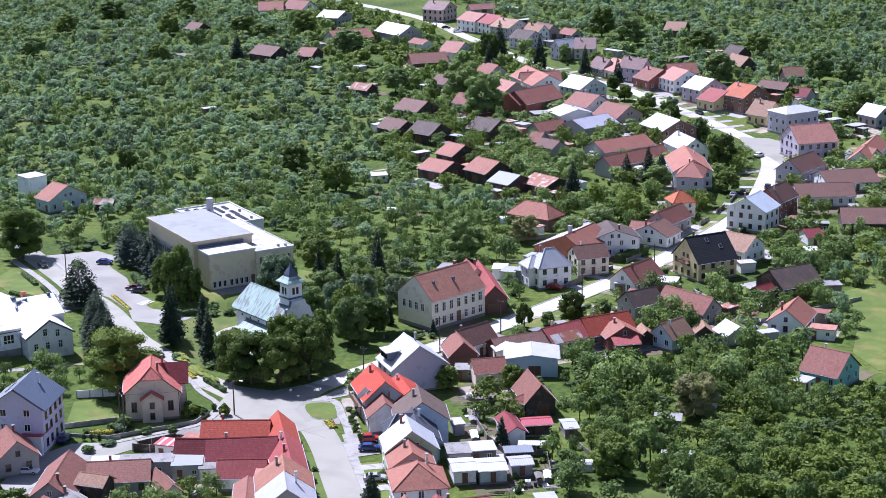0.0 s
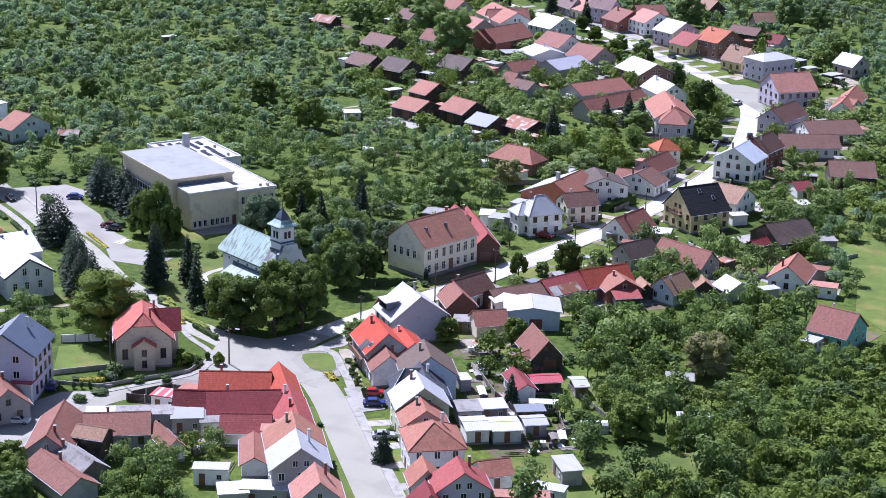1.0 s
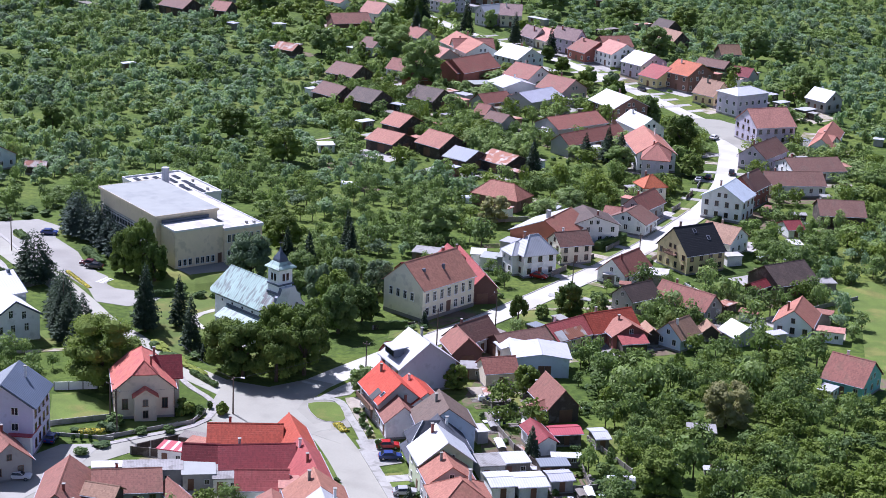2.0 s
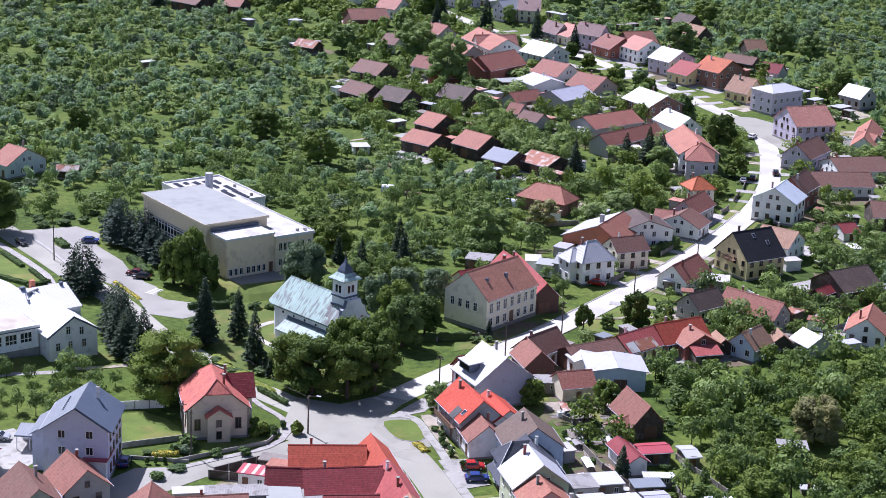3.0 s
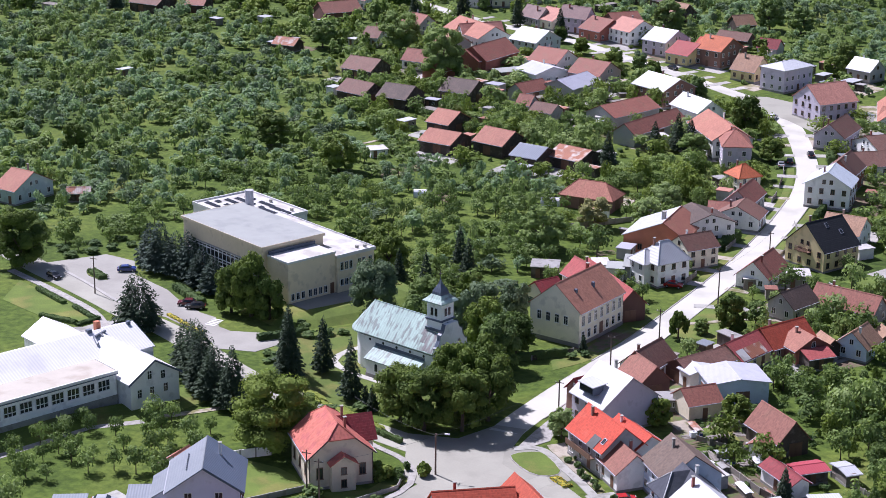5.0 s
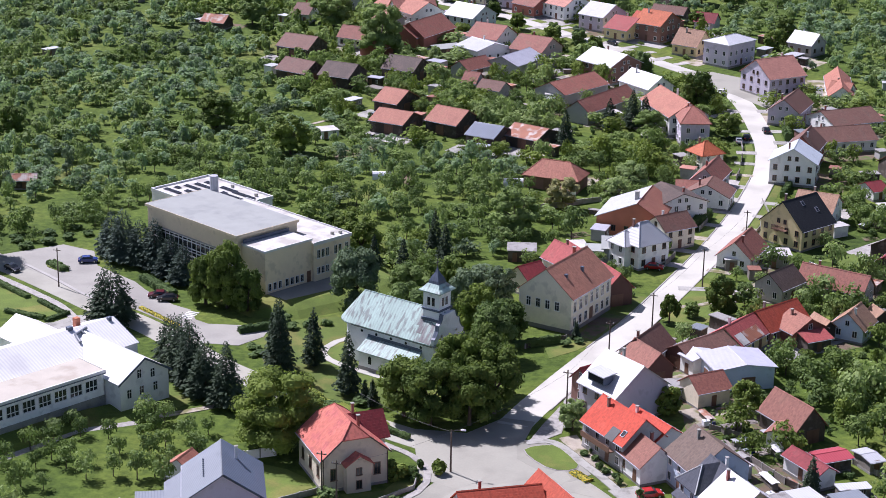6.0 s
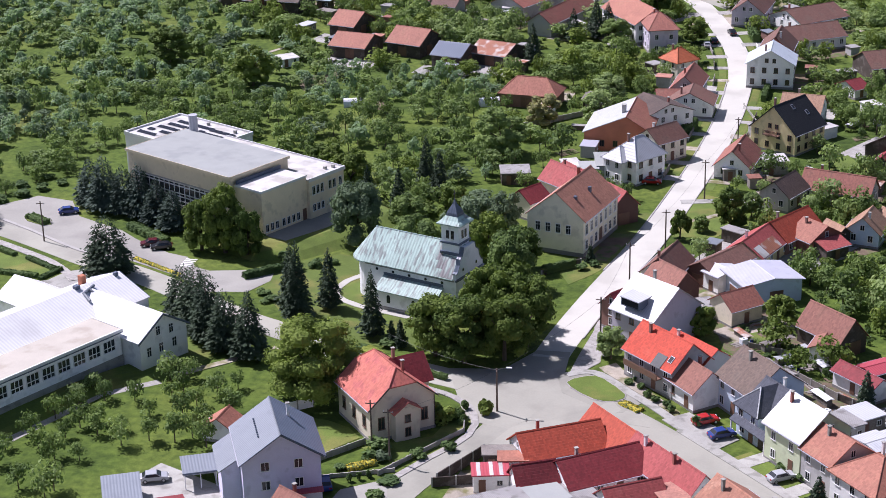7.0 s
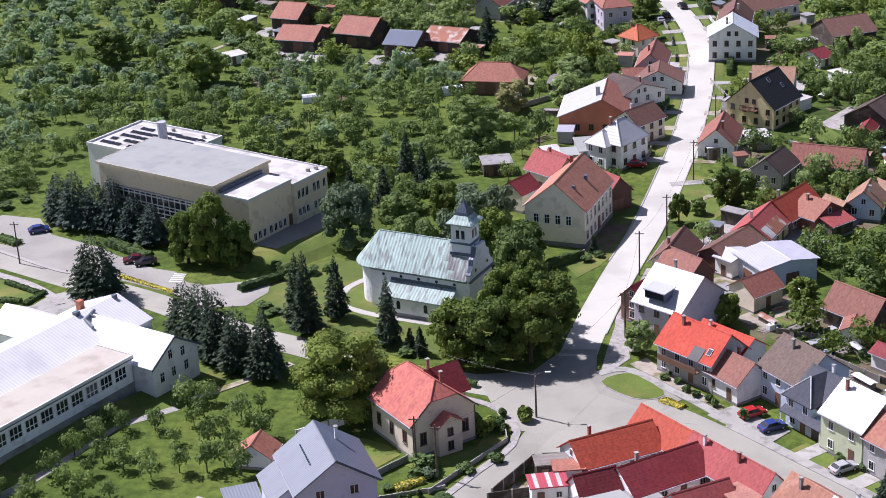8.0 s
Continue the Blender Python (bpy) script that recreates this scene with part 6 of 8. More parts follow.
band("path_front", [(23.4, -27.9), (26.2, -26.3), (28.6, -26.9), (31.3, -29.7), (34.3, -33.3), (37.7, -37.0), (41.4, -41.6)], 1.6, 0.14, "concrete", "pale footway past a grass island", "pavement")
patch("paving_island", [(22.0, -28.6), (26.4, -27.0), (28.6, -27.6), (34.0, -34.0), (36.0, -36.6), (33.4, -40.2), (30.0, -39.4), (23.4, -34.4)], 0.083, "asphalt", "pale asphalt round a grass island", "pavement")
patch("paving_crossing", [(14.7, -53.3), (17.4, -47.0), (21.5, -45.3), (25.2, -42.5), (28.5, -40.5), (31.3, -35.9), (33.2, -39.1), (30, -46), (20.9, -53.0)], 0.09, "asphalt", "pale asphalt edge of the crossing", "pavement")
patch("paving_corner", [(26.1, -7.3), (27.3, -9.2), (28.3, -22.4), (25.4, -26.9), (23.6, -28.4), (24.5, -20.0)], 0.1, "paving", "pale paved corner of the crossing", "pavement")
patch("front_garden", [(28.3, -24.4), (29.3, -26.0), (32.1, -29.2), (35.1, -32.8), (38.5, -36.5), (41.8, -40.5), (42.2, -38.6), (36.8, -31.7), (32.4, -24.9), (30.8, -22.2)], 0.1, "gravel", "beige front gardens before red-roofed house", "garden")
patch("forecourt", [(39.6, -41.6), (43.6, -38.6), (51.4, -46.6), (47.6, -51)], 0.12, "concrete", "pale concrete forecourt with parked cars", "pavement")
band("path_church", [(-17, 14), (-21.5, 8), (-22, 1), (-17, -3.5), (-10, -6.5), (-2.5, -9.5)], 1.5, 0.12, "road_pale", "pale sandy path round the church", "path")
patch("church_lawn", [(-37, 14), (-26, 22), (-5, 16), (4, 8), (2, -12), (-4, -22), (-14, -20), (-30, -8), (-36, 2)], 0.05, "lawn", "mown church lawn", "grass")
patch("school_lawn", [(19, 46), (30, 53), (33.5, 52), (28.2, 30), (23, 18), (19, 12), (16, 20), (21.5, 26)], 0.045, "lawn", "mown lawn between school and road", "grass")
band("path_meadow", [(-39.6, -36.6), (-33.5, -31.2), (-26, -24)], 1.5, 0.12, "gravel", "narrow pale path through meadow", "path")
patch("lawn_corner", [(-106, 23), (-90, 14.6), (-82, 9.6), (-76.2, 6.2), (-76.8, 1.2), (-86, 2), (-102, 10)], 0.06, "lawn", "mown lawn with hedge", "grass")
for x, y in ((49.5, -56.4), (56, -64.3), (61, -70.5), (66.5, -77)):
    band("driveway", [(x + 2.6, y + 2.1), (x + 7.4, y + 6.1)], 2.6, 0.185, "concrete", "pale concrete driveway across the verge", "path")
band("path_lawn", [(-112, 29), (-96, 20), (-88, 15.2), (-80.4, 10.2), (-75, 5), (-72, 1)], 1.8, 0.14, "paving", "pale paved footway beside a lawn", "path")
patch("forecourt_school", [(-75.2, 5.4), (-70, 8.6), (-63, 4.6), (-66, -6), (-74, -9), (-84, -3), (-77, 0.6)], 0.055, "concrete", "pale concrete forecourt behind the kindergarten", "pavement")
band("kerb_car_park", [(-100, 32.5), (-92, 27.4), (-79.3, 18.3), (-74.5, 15.8), (-68, 13.8)], 0.8, 0.2, "kerbstone", "pale kerb between street and car park", "kerb")
patch("lot_island", [(-95.8, 34.2), (-93.6, 35.0), (-90.2, 33.0), (-88.4, 30.6), (-90.4, 30.0), (-94.2, 32.0)], 0.2, "lawn", "small planted island in the car park", "grass")
for i in range(5):
    patch("crossing_bar", [(-55.0 + 0.02 * i, 11.4 + 0.9 * i), (-52.6 + 0.02 * i, 11.1 + 0.9 * i), (-52.6 + 0.02 * i, 11.55 + 0.9 * i), (-55.0 + 0.02 * i, 11.85 + 0.9 * i)], 0.078, "frame_white", "white painted bar of a crossing", "marking")
patch("yard_low", [(2, -66), (-4, -70), (-6, -80), (-2, -92), (4, -95), (5, -80)], 0.1, "asphalt_dark", "grey asphalt yard beside tall house", "pavement")
patch("yard_violet", [(-20, -72), (-32, -66), (-36, -74), (-30, -86), (-20, -84)], 0.08, "concrete", "pale concrete yard beside tall house", "pavement")
patch("lawn_court", [(-19.7, -51.5), (-16.2, -48.2), (-11, -49), (-7.1, -51), (-4.8, -54), (-11.8, -63)], 0.075, "lawn", "small mown lawn court between houses", "grass")
patch("lawn_parish", [(-4, -57), (3, -62), (9.5, -52), (11, -46), (8, -43), (6, -52), (0, -55)], 0.09, "lawn", "small mown lawn round parish house", "grass")
patch("garden_plot", [(60, 78), (72, 90), (82, 78), (74, 66), (64, 64)], 0.05, "lawn", "mown garden lawn behind house", "grass")
patch("garden_plot", [(36, 52), (40, 66), (47, 62), (50, 50), (44, 40), (36, 40)], 0.05, "lawn", "mown garden lawn by road", "grass")
band("path_garden", [(35.5, 47), (42, 51), (47, 55), (60, 58)], 1.4, 0.12, "gravel", "sandy garden path", "path")
band("path_stream", [(36.5, 60), (48, 62), (66, 63), (78, 62)], 2.4, 0.1, "concrete", "pale concrete lane between gardens", "path")
for a, b in (((26, 200), (33, 208)), ((-4, 258), (3, 264)), ((-14, 267), (-8, 274)), ((-24, 275), (-17, 283)), ((-36, 283), (-28, 292)), ((-48, 293), (-40, 302))):
    band("driveway", [a, b], 2.4, 0.1, "paving", "pale paved driveway across the verge", "path")
patch("verge_row", [(4, 263), (-40, 303), (-58, 318), (-61, 314), (-36, 293), (2, 259)], 0.05, "lawn", "mown verge before house row", "grass")
patch("yard_east", [(45, 0), (57, 6), (62, -8), (70, -24), (74, -32), (86, -48), (78, -56), (66, -44), (58, -28), (48, -14)], 0.03, "soil", "trodden earth and weeds of back yards", "yard")
patch("yard_mid", [(34, 20), (44, 26), (52, 18), (48, 4), (40, -2), (34, 2)], 0.03, "gravel", "gravelled yard between houses", "yard")
patch("garden_lawn", [(50, -8), (56, -4), (60, -12), (54, -15)], 0.07, "lawn", "small back garden lawn", "grass")
patch("garden_lawn", [(84, -56), (98, -46), (106, -56), (92, -68)], 0.05, "lawn", "sunny mown orchard clearing", "grass")
patch("yard_courts", [(12, -62), (30, -54), (40, -62), (44, -70), (36, -74), (24, -78), (10, -76)], 0.03, "gravel", "gravelled courtyards between red-roofed wings", "yard")


# ---- trees ----
def round_cube(n):
    """A cube of n by n quads a side, its corners drawn in to a ball of radius 1: corner points, four to a quad."""
    out = []
    for axis in range(3):
        for sign in (-1, 1):
            for i in range(n):
                for j in range(n):
                    for u, v in ((i, j), (i + 1, j), (i + 1, j + 1), (i, j + 1)):
                        p = [2 * u / n - 1, 2 * v / n - 1]
                        p.insert(axis, sign)
                        out.append(tuple(Vector(p).normalized()))
    return out


HEART = round_cube(2)


def leaf_cloud(seed, n, lobes, size, flat=0.75, tall=1.0, corners=4):
    """Leaf clumps over several overlapping lobes: corner points and quads of unit height, crown standing on z = 0."""
    r = np.random.default_rng(seed)
    c = r.normal(0, 1, (lobes, 3))
    c /= np.linalg.norm(c, axis=1)[:, None]
    c *= r.uniform(0.12, 0.34, (lobes, 1)) if lobes < 20 else r.uniform(0.22, 0.36, (lobes, 1))
    c[:, 2] = c[:, 2] * 0.8 * tall
    rad = r.uniform(0.16, 0.27, lobes)
    if lobes >= 20:        # a full round crown, wide almost to its foot
        zc = r.uniform(-0.30, 0.34, lobes)
        wide = 0.37 * np.sqrt(np.clip(1 - np.where(zc > 0, zc / 0.40, zc / 0.62) ** 2, 0.02, 1)) * np.sqrt(r.uniform(0.25, 1.0, lobes))
        turn = np.arange(lobes) * 2.39996 + r.uniform(-0.4, 0.4, lobes)
        c = np.stack([np.cos(turn) * wide, np.sin(turn) * wide, zc * tall], 1)
        rad = r.uniform(0.10, 0.165, lobes)
    k = r.integers(0, lobes, n)
    d = r.normal(0, 1, (n, 3))
    d /= np.linalg.norm(d, axis=1)[:, None]
    d[:, 2] = np.where(d[:, 2] < -0.5, -d[:, 2], d[:, 2])
    p = c[k] + d * (rad[k] * r.uniform(0.55, 1.06, n))[:, None] * np.array([1, 1, flat * tall])
    low = p[:, 2].min() - 0.02
    p[:, 2] -= low
    nrm = d + r.normal(0, 0.3, (n, 3)) + np.array([-0.1, 0.05, 0.3])
    nrm /= np.linalg.norm(nrm, axis=1)[:, None]
    t = np.cross(nrm, r.normal(0, 1, (n, 3)))
    t /= np.linalg.norm(t, axis=1)[:, None]
    b = np.cross(nrm, t)
    s = (size * r.uniform(0.6, 1.35, n))[:, None]
    q = np.stack([p - t * s, p - b * s * 0.7 + nrm * s * 0.25, p + t * s, p + b * s * 0.7 - nrm * s * 0.15], 1)
    if corners == 3:
        return np.stack([p - t * s, p - b * s * 0.95 + nrm * s * 0.2, p + t * s], 1).reshape(-1, 3)
    if lobes < 20:
        return q.reshape(-1, 3)
    # dense heart of every lobe, under its leaves
    heart = np.array(HEART)
    hearts = c[:, None, :] - np.array([0, 0, low]) + heart[None] * (rad * 0.70)[:, None, None] * np.array([1, 1, flat * tall])
    return np.concatenate([q.reshape(-1, 3), hearts.reshape(-1, 3)])


def quads(name, v, mat, k=4):
    """A mesh from corner points, k to a face."""
    n = len(v) // k
    me = bpy.data.meshes.new(name)
    me.vertices.add(len(v))
    me.vertices.foreach_set("co", np.ascontiguousarray(v, dtype=np.float32).ravel())
    me.loops.add(k * n)
    me.loops.foreach_set("vertex_index", np.arange(k * n, dtype=np.int32))
    me.polygons.add(n)
    me.polygons.foreach_set("loop_start", np.arange(0, k * n, k, dtype=np.int32))
    me.materials.append(MATS[mat])
    me.update(calc_edges=True)
    return me


def trunk_mesh(seed, h, w, r0):
    """Tapered trunk with limbs, as tall as the crown's middle."""
    rr = random.Random(seed)
    v, f = [], []

    def limb(a, b, ra, rb, sides=6):
        k = len(v)
        d = (b - a).normalized().to_track_quat("Z", "Y")
        for p, r in ((a, ra), (b, rb)):
            for i in range(sides):
                an = 2 * math.pi * i / sides
                v.append(tuple(p + d @ Vector((math.cos(an) * r, math.sin(an) * r, 0))))
        for i in range(sides):
            j = (i + 1) % sides
            f.append((k + i, k + j, k + sides + j, k + sides + i))

    fork = Vector((rr.uniform(-0.1, 0.1), rr.uniform(-0.1, 0.1), h * 0.32))
    limb(Vector((0, 0, -0.3)), fork, r0 * 1.15, r0 * 0.8)
    for i in range(5):
        an = i * 1.26 + rr.uniform(-0.3, 0.3)
        e = fork + Vector((math.cos(an) * w * 0.3, math.sin(an) * w * 0.3, h * rr.uniform(0.22, 0.4)))
        limb(fork, e, r0 * 0.5, r0 * 0.16, 5)
    return mesh_of("trunk", v, f, "bark")


def broadleaf(seed, h, w, mat, n, size, lobes=9, tall=1.0, r0=0.16, low=0.16):
    """A tree of height h and crown width w, built at the origin; returns its two meshes."""
    pts = leaf_cloud(seed, n, lobes, size / w, tall=tall)
    pts = pts * np.array([w, w, 1.0])
    z = pts[:, 2]
    z0 = h * low
    pts[:, 2] = z0 + (z - z.min()) / (z.max() - z.min()) * (h - z0)
    pts[:, :2] *= w / max(np.ptp(pts[:, 0]), np.ptp(pts[:, 1]))
    return trunk_mesh(seed, h, w, r0), quads("crown", pts, mat)


def conifer(seed, h, w, mat, n=1500, fat=0.8):
    """A spruce or pine: needle clumps on drooping tiers round a tapering stem. fat: under 1 bulges the outline."""
    r = np.random.default_rng(seed)
    u = 1 - np.sqrt(r.uniform(0.0, 1.0, n)) * 0.97
    tiers = h / 1.0
    ring = (u * tiers) % 1.0
    lob = 0.82 + 0.18 * np.sin(7 * r.integers(0, 2 * math.pi * 10, n))
    a = r.uniform(0, 2 * math.pi, n)
    gust = 1 + 0.16 * np.sin(a * 5 + np.floor(u * tiers) * 1.7) + 0.1 * np.sin(a * 3 + seed)
    R = (w / 2) * (1 - u) ** fat * (0.55 + 0.48 * (1 - ring)) * gust * r.uniform(0.72, 1.06, n)
    p = np.stack([np.cos(a) * R, np.sin(a) * R, h * (0.05 + 0.95 * u)], 1)
    d = np.stack([np.cos(a), np.sin(a), np.full(n, -0.35)], 1)
    s = np.stack([-np.sin(a), np.cos(a), np.zeros(n)], 1)
    k = (np.clip(0.13 + 0.036 * w * (1 - u), 0.12, 0.4) * r.uniform(0.7, 1.3, n))[:, None]
    t = r.normal(0, 0.16, (n, 3))
    q = np.stack([p - d * k * 0.9 + t, p - s * k * 0.55, p + d * k * 1.1, p + s * k * 0.55 + t], 1)
    return tube("trunk", [(0, 0, -0.3), (0, 0, h * 0.95)], [0.2 * h / 12, 0.03], "bark", 6), quads("crown", q.reshape(-1, 3), mat)


def tree(x, y, ang, meshes, label, name="tree", group="", scale=1.0, cat="tree"):
    t = thing(name, x, y, gz(y), ang, label, cat, group)
    t.scale = (scale,) * 3
    put("trunk", meshes[0], t)
    put("crown", meshes[1], t)
    return t


def planted(x, y, h, w, mat="leaf_linden", label="tall leafy broadleaf tree with dense crown", n=None, size=0.27, lobes=52, tall=1.0):
    n = n or int((520 if y < 60 else 180) * w * h / 10 + 700)
    size = size * 0.82 if y < 60 else size
    tree(x, y, rng.uniform(0, 360), broadleaf(int(abs(x * 31 + y * 17)) + 3, h, w, mat, n, size, lobes, tall, 0.03 * h, 0.09), label)
    FOOT.append((x, y, 0.0, w * 0.8, w * 0.8))


def spruce(x, y, h, w, mat="needle", label="dark green spruce on the lawn", fat=0.85):
    tree(x, y, rng.uniform(0, 360), conifer(int(abs(x * 29 + y * 13)), h, w, mat, int(900 + 30 * h * w), fat), label, "conifer", cat="conifer")
    FOOT.append((x, y, 0.0, w * 0.7, w * 0.7))


# lindens before the church
for x, y, h, w in ((1.0, -23.5, 11, 10), (6.2, -25.5, 12, 10.5), (12.6, -23.6, 12, 11), (15.4, -17.5, 13, 11), (8.5, -15.5, 13, 10.5), (11, -8, 12.5, 9)):
    planted(x, y, h, w, "leaf_linden", "dense dark green linden shading the crossing")
planted(-14.6, -42.6, 14.5, 17.0, "leaf_linden", "large round linden behind the parish house", n=17000, size=0.25, lobes=60)
planted(-48.4, 19.8, 14.2, 9.0, "leaf_linden", "broad dark tree before the hall")
planted(-53.4, 20.6, 11.0, 8.5, "leaf_linden", "broad dark tree before the hall")
planted(-43.4, 18.0, 10.0, 7.5, "leaf_linden", "broad dark tree before the hall")
planted(-24, 27.6, 13, 12, "leaf_grey", "grey-green drooping willow beside the hall")
planted(-10.5, 20, 9.5, 9.5, "leaf_fruit", "rounded tree behind the church")
planted(-3.5, 22, 10.5, 7.5, "leaf_grey", "grey-green birch behind the church")
planted(3.5, 17, 11.5, 9, "leaf_linden", "leafy tree between church and school")
planted(8.5, 9.5, 11, 9, "leaf_fruit", "leafy tree between church and school")
planted(-0.8, 29.6, 10.5, 8.5, "leaf_grey", "grey-green birch behind the church")
planted(-15.5, 36.0, 8.0, 9.0, "leaf_fruit", "rounded tree behind the church")
planted(-7.0, 40.0, 8.5, 8.0, "leaf_linden", "dark round tree behind the church")
planted(11.5, -102.5, 6.0, 6.5, "leaf_linden", "dense dark tree beside the farm lane")
planted(16.0, -107.5, 6.5, 7.0, "leaf_linden", "dense dark tree beside the farm lane")
planted(20.5, -112.0, 6.0, 7.0, "leaf_fruit", "leafy tree beside the farm lane")
planted(-32.5, 58.0, 9.5, 10.0, "leaf_linden", "dark round tree behind the hall")
planted(-39.5, 66.5, 8.0, 9.0, "leaf_linden", "dark round tree behind the hall")
planted(3.4, 38.5, 8.5, 7.5, "leaf_grey", "grey-green birch behind the school annex")
planted(9.5, 18.5, 8.5, 7.5, "leaf_linden", "leafy tree beside the school gable")
planted(-111, 31.8, 14, 15, "leaf_linden", "large dark tree beside the car park")
planted(-5, 87, 11, 13, "leaf_fruit", "big spreading tree in the orchard")
planted(-75, 131, 10.5, 12.5, "leaf_linden", "round dark tree in the orchard")
planted(-103, 149, 9.5, 12, "leaf_linden", "round dark tree in the orchard")
planted(-152, 125, 8.5, 8, "leaf_linden", "round dark tree in the orchard")
patch("vegetable_plot", [(-65, 135), (-58, 147), (-54.5, 141), (-61, 128)], 0.06, "soil", "dug brown vegetable plot among orchard trees", "plot")
patch("vegetable_plot", [(-43.5, 124), (-38, 121), (-38.3, 115), (-44, 118)], 0.06, "soil", "dug brown vegetable plot among orchard trees", "plot")
band("path_orchard", [(-84, 152), (-76, 165)], 1.2, 0.08, "gravel", "pale trodden path in the orchard", "path")
planted(-84, 241, 17, 16, "leaf_fruit", "large round tree behind barns")
planted(-112, 276, 14.5, 16, "leaf_fruit", "large round tree behind barns")
planted(21.5, 205, 12, 10, "leaf_linden", "dense tree beside the square")
planted(33, 180, 7, 8, "leaf_linden", "dense bushy tree by the road")
planted(0, 240, 8.2, 7, "leaf_fruit", "street tree on a verge")
planted(-26, 272, 6, 6, "leaf_fruit", "street tree on a verge")
planted(-36, 280, 6, 5.5, "leaf_fruit", "street tree on a verge")
planted(12.5, 176, 7.5, 9.5, "leaf_fruit", "leafy garden tree below red house")
planted(-137, 343, 13, 10, "leaf_linden", "tall tree by the upper street")
planted(37.6, 39.0, 6.2, 4.4, "leaf_linden", "clipped ball-shaped street tree by the road", lobes=20)
planted(47, 45.5, 8.8, 7.2, "leaf_linden", "dark garden tree by the road")
planted(51, 53, 5.5, 5.0, "leaf_fruit", "light green garden tree")
planted(41.5, 43.5, 3.4, 3.6, "leaf_fruit", "round garden shrub by the path")
planted(29.8, -20.6, 5.6, 5.6, "leaf_fresh", "bushy small tree before red-roofed house")
planted(94.8, -36.6, 8.5, 9.5, "leaf_linden", "dark spreading tree beside orchard lawn")
planted(57.0, -3.0, 6.0, 6.0, "leaf_linden", "dark round tree in the backyard")
planted(44.0, -8.2, 5.5, 5.5, "leaf_linden", "dark bush beside white gable")
planted(96.0, 0.5, 9.5, 10.5, "leaf_bronze", "brownish leafed tree in dense orchard")
planted(-28, 282, 5, 5, "leaf_grey", "pale street tree on a verge")
planted(15.5, 128, 7, 9, "leaf_fresh", "light green garden tree")
planted(14, 112, 8, 9.5, "leaf_fresh", "light green garden tree")
planted(2, 108, 8, 9, "leaf_bronze", "brownish blossoming tree before the barn")
planted(22.5, 74, 4.5, 4.6, "leaf_grey", "pale flowering shrub beside the white house")
for x, y, h, w in ((-25.3, -12.5, 15.5, 6), (-21.3, -5.8, 12, 5), (-11, -17.2, 12.5, 5), (-29.2, -28.6, 12.5, 7.5), (-5.4, -20.8, 5.2, 2.4), (-7.2, -19.5, 4.2, 2.2), (-27.5, -8.5, 13.5, 5.5),
                   (8.6, 26.5, 5, 2.4), (21.7, 24.3, 3.6, 2.0)):
    spruce(x, y, h, w)
for x, y, h, w in ((-45.7, -14.2, 10.5, 7.5), (-41.8, -18.2, 12.5, 8), (-38.4, -22.5, 13, 7.5), (-34.4, -25.6, 11, 7.5), (-65.7, 3.4, 12.5, 10.5)):
    spruce(x, y, h, w, "needle", "broad dark pine beside the street", 0.5)
for x, y, h, w in ((-80.5, 40.8, 12, 9), (-76, 39.5, 10.5, 8.5), (-72, 38.0, 11.5, 8.5), (-67, 34.6, 9.5, 7.5), (-62.5, 30.8, 9, 7), (-85, 44.5, 10, 8)):
    spruce(x, y, h, w, "needle_blue", "bluish spruce in a row before the hall", 0.6)
for x, y, h, w in ((-7.3, 157, 11, 6), (0.9, 178, 9.5, 5.5), (6.6, 181.5, 11.5, 6), (9.5, 185, 9.5, 5.5), (-13, 56, 11, 5), (-20, 48, 9.5, 4.5), (-17, 62, 12, 5), (-120, 312, 15, 7), (-66, 318, 11, 5.5), (70.2, -33, 6.5, 3.2), (62.5, -67, 6, 4),
                   (-27, 50, 9, 4)):
    spruce(x, y, h, w, "needle", "dark spruce among gardens")


# trees of the far village
for x, y, h, w in ((-239.9, 304.6, 13, 7), (-135.8, 350.9, 17, 8), (-108.2, 333.7, 15, 7), (-85.6, 329.4, 13, 6)):
    spruce(x, y, h, w, "needle", "tall dark spruce by the village street")
for x, y, h, w in ((-251.6, 373.8, 12, 13), (-313, 350, 10, 12), (-120.3, 419.6, 14, 13), (-64, 398.9, 10, 14), (7.5, 312.9, 6, 8), (-50.9, 291, 6, 6), (-62.9, 307, 6, 6), (-35.6, 273.4, 6, 7), (-18.5, 260.1, 7, 6), (-271.2, 289.5, 8, 10), (-261.7, 356.2, 8, 12), (-281.5, 365.7, 9, 12), (35.8, 287.7, 7, 8), (38.4, 298.8, 10, 10), (-40.4, 403.8, 9, 12), (-340.9, 399, 10, 12), (-362.3, 334.5, 10, 14), (-364.7, 370.5, 11, 14)):
    planted(x, y, h, w, "leaf_linden", "dense dark tree among far gardens", n=1300, size=0.42)
for x, y, h, w in ((-200.3, 332.5, 12, 15), (-138.8, 270.4, 10, 12), (-99.1, 403.5, 12, 14), (-29.9, 333.1, 13, 13), (3.7, 353.2, 12, 12), (15.4, 351.8, 10, 12), (-84.3, 248.1, 9, 10), (-277.3, 325.3, 9, 10), (-334, 279.9, 9, 13)):
    planted(x, y, h, w, "leaf_fruit", "broad leafy tree among far gardens", n=1300, size=0.42)
for x, y, h, w in ((-89.7, 379.6, 6, 8), (-107.1, 355.1, 8, 6)):
    planted(x, y, h, w, "leaf_fresh", "light green tree among far gardens", n=1300, size=0.42)


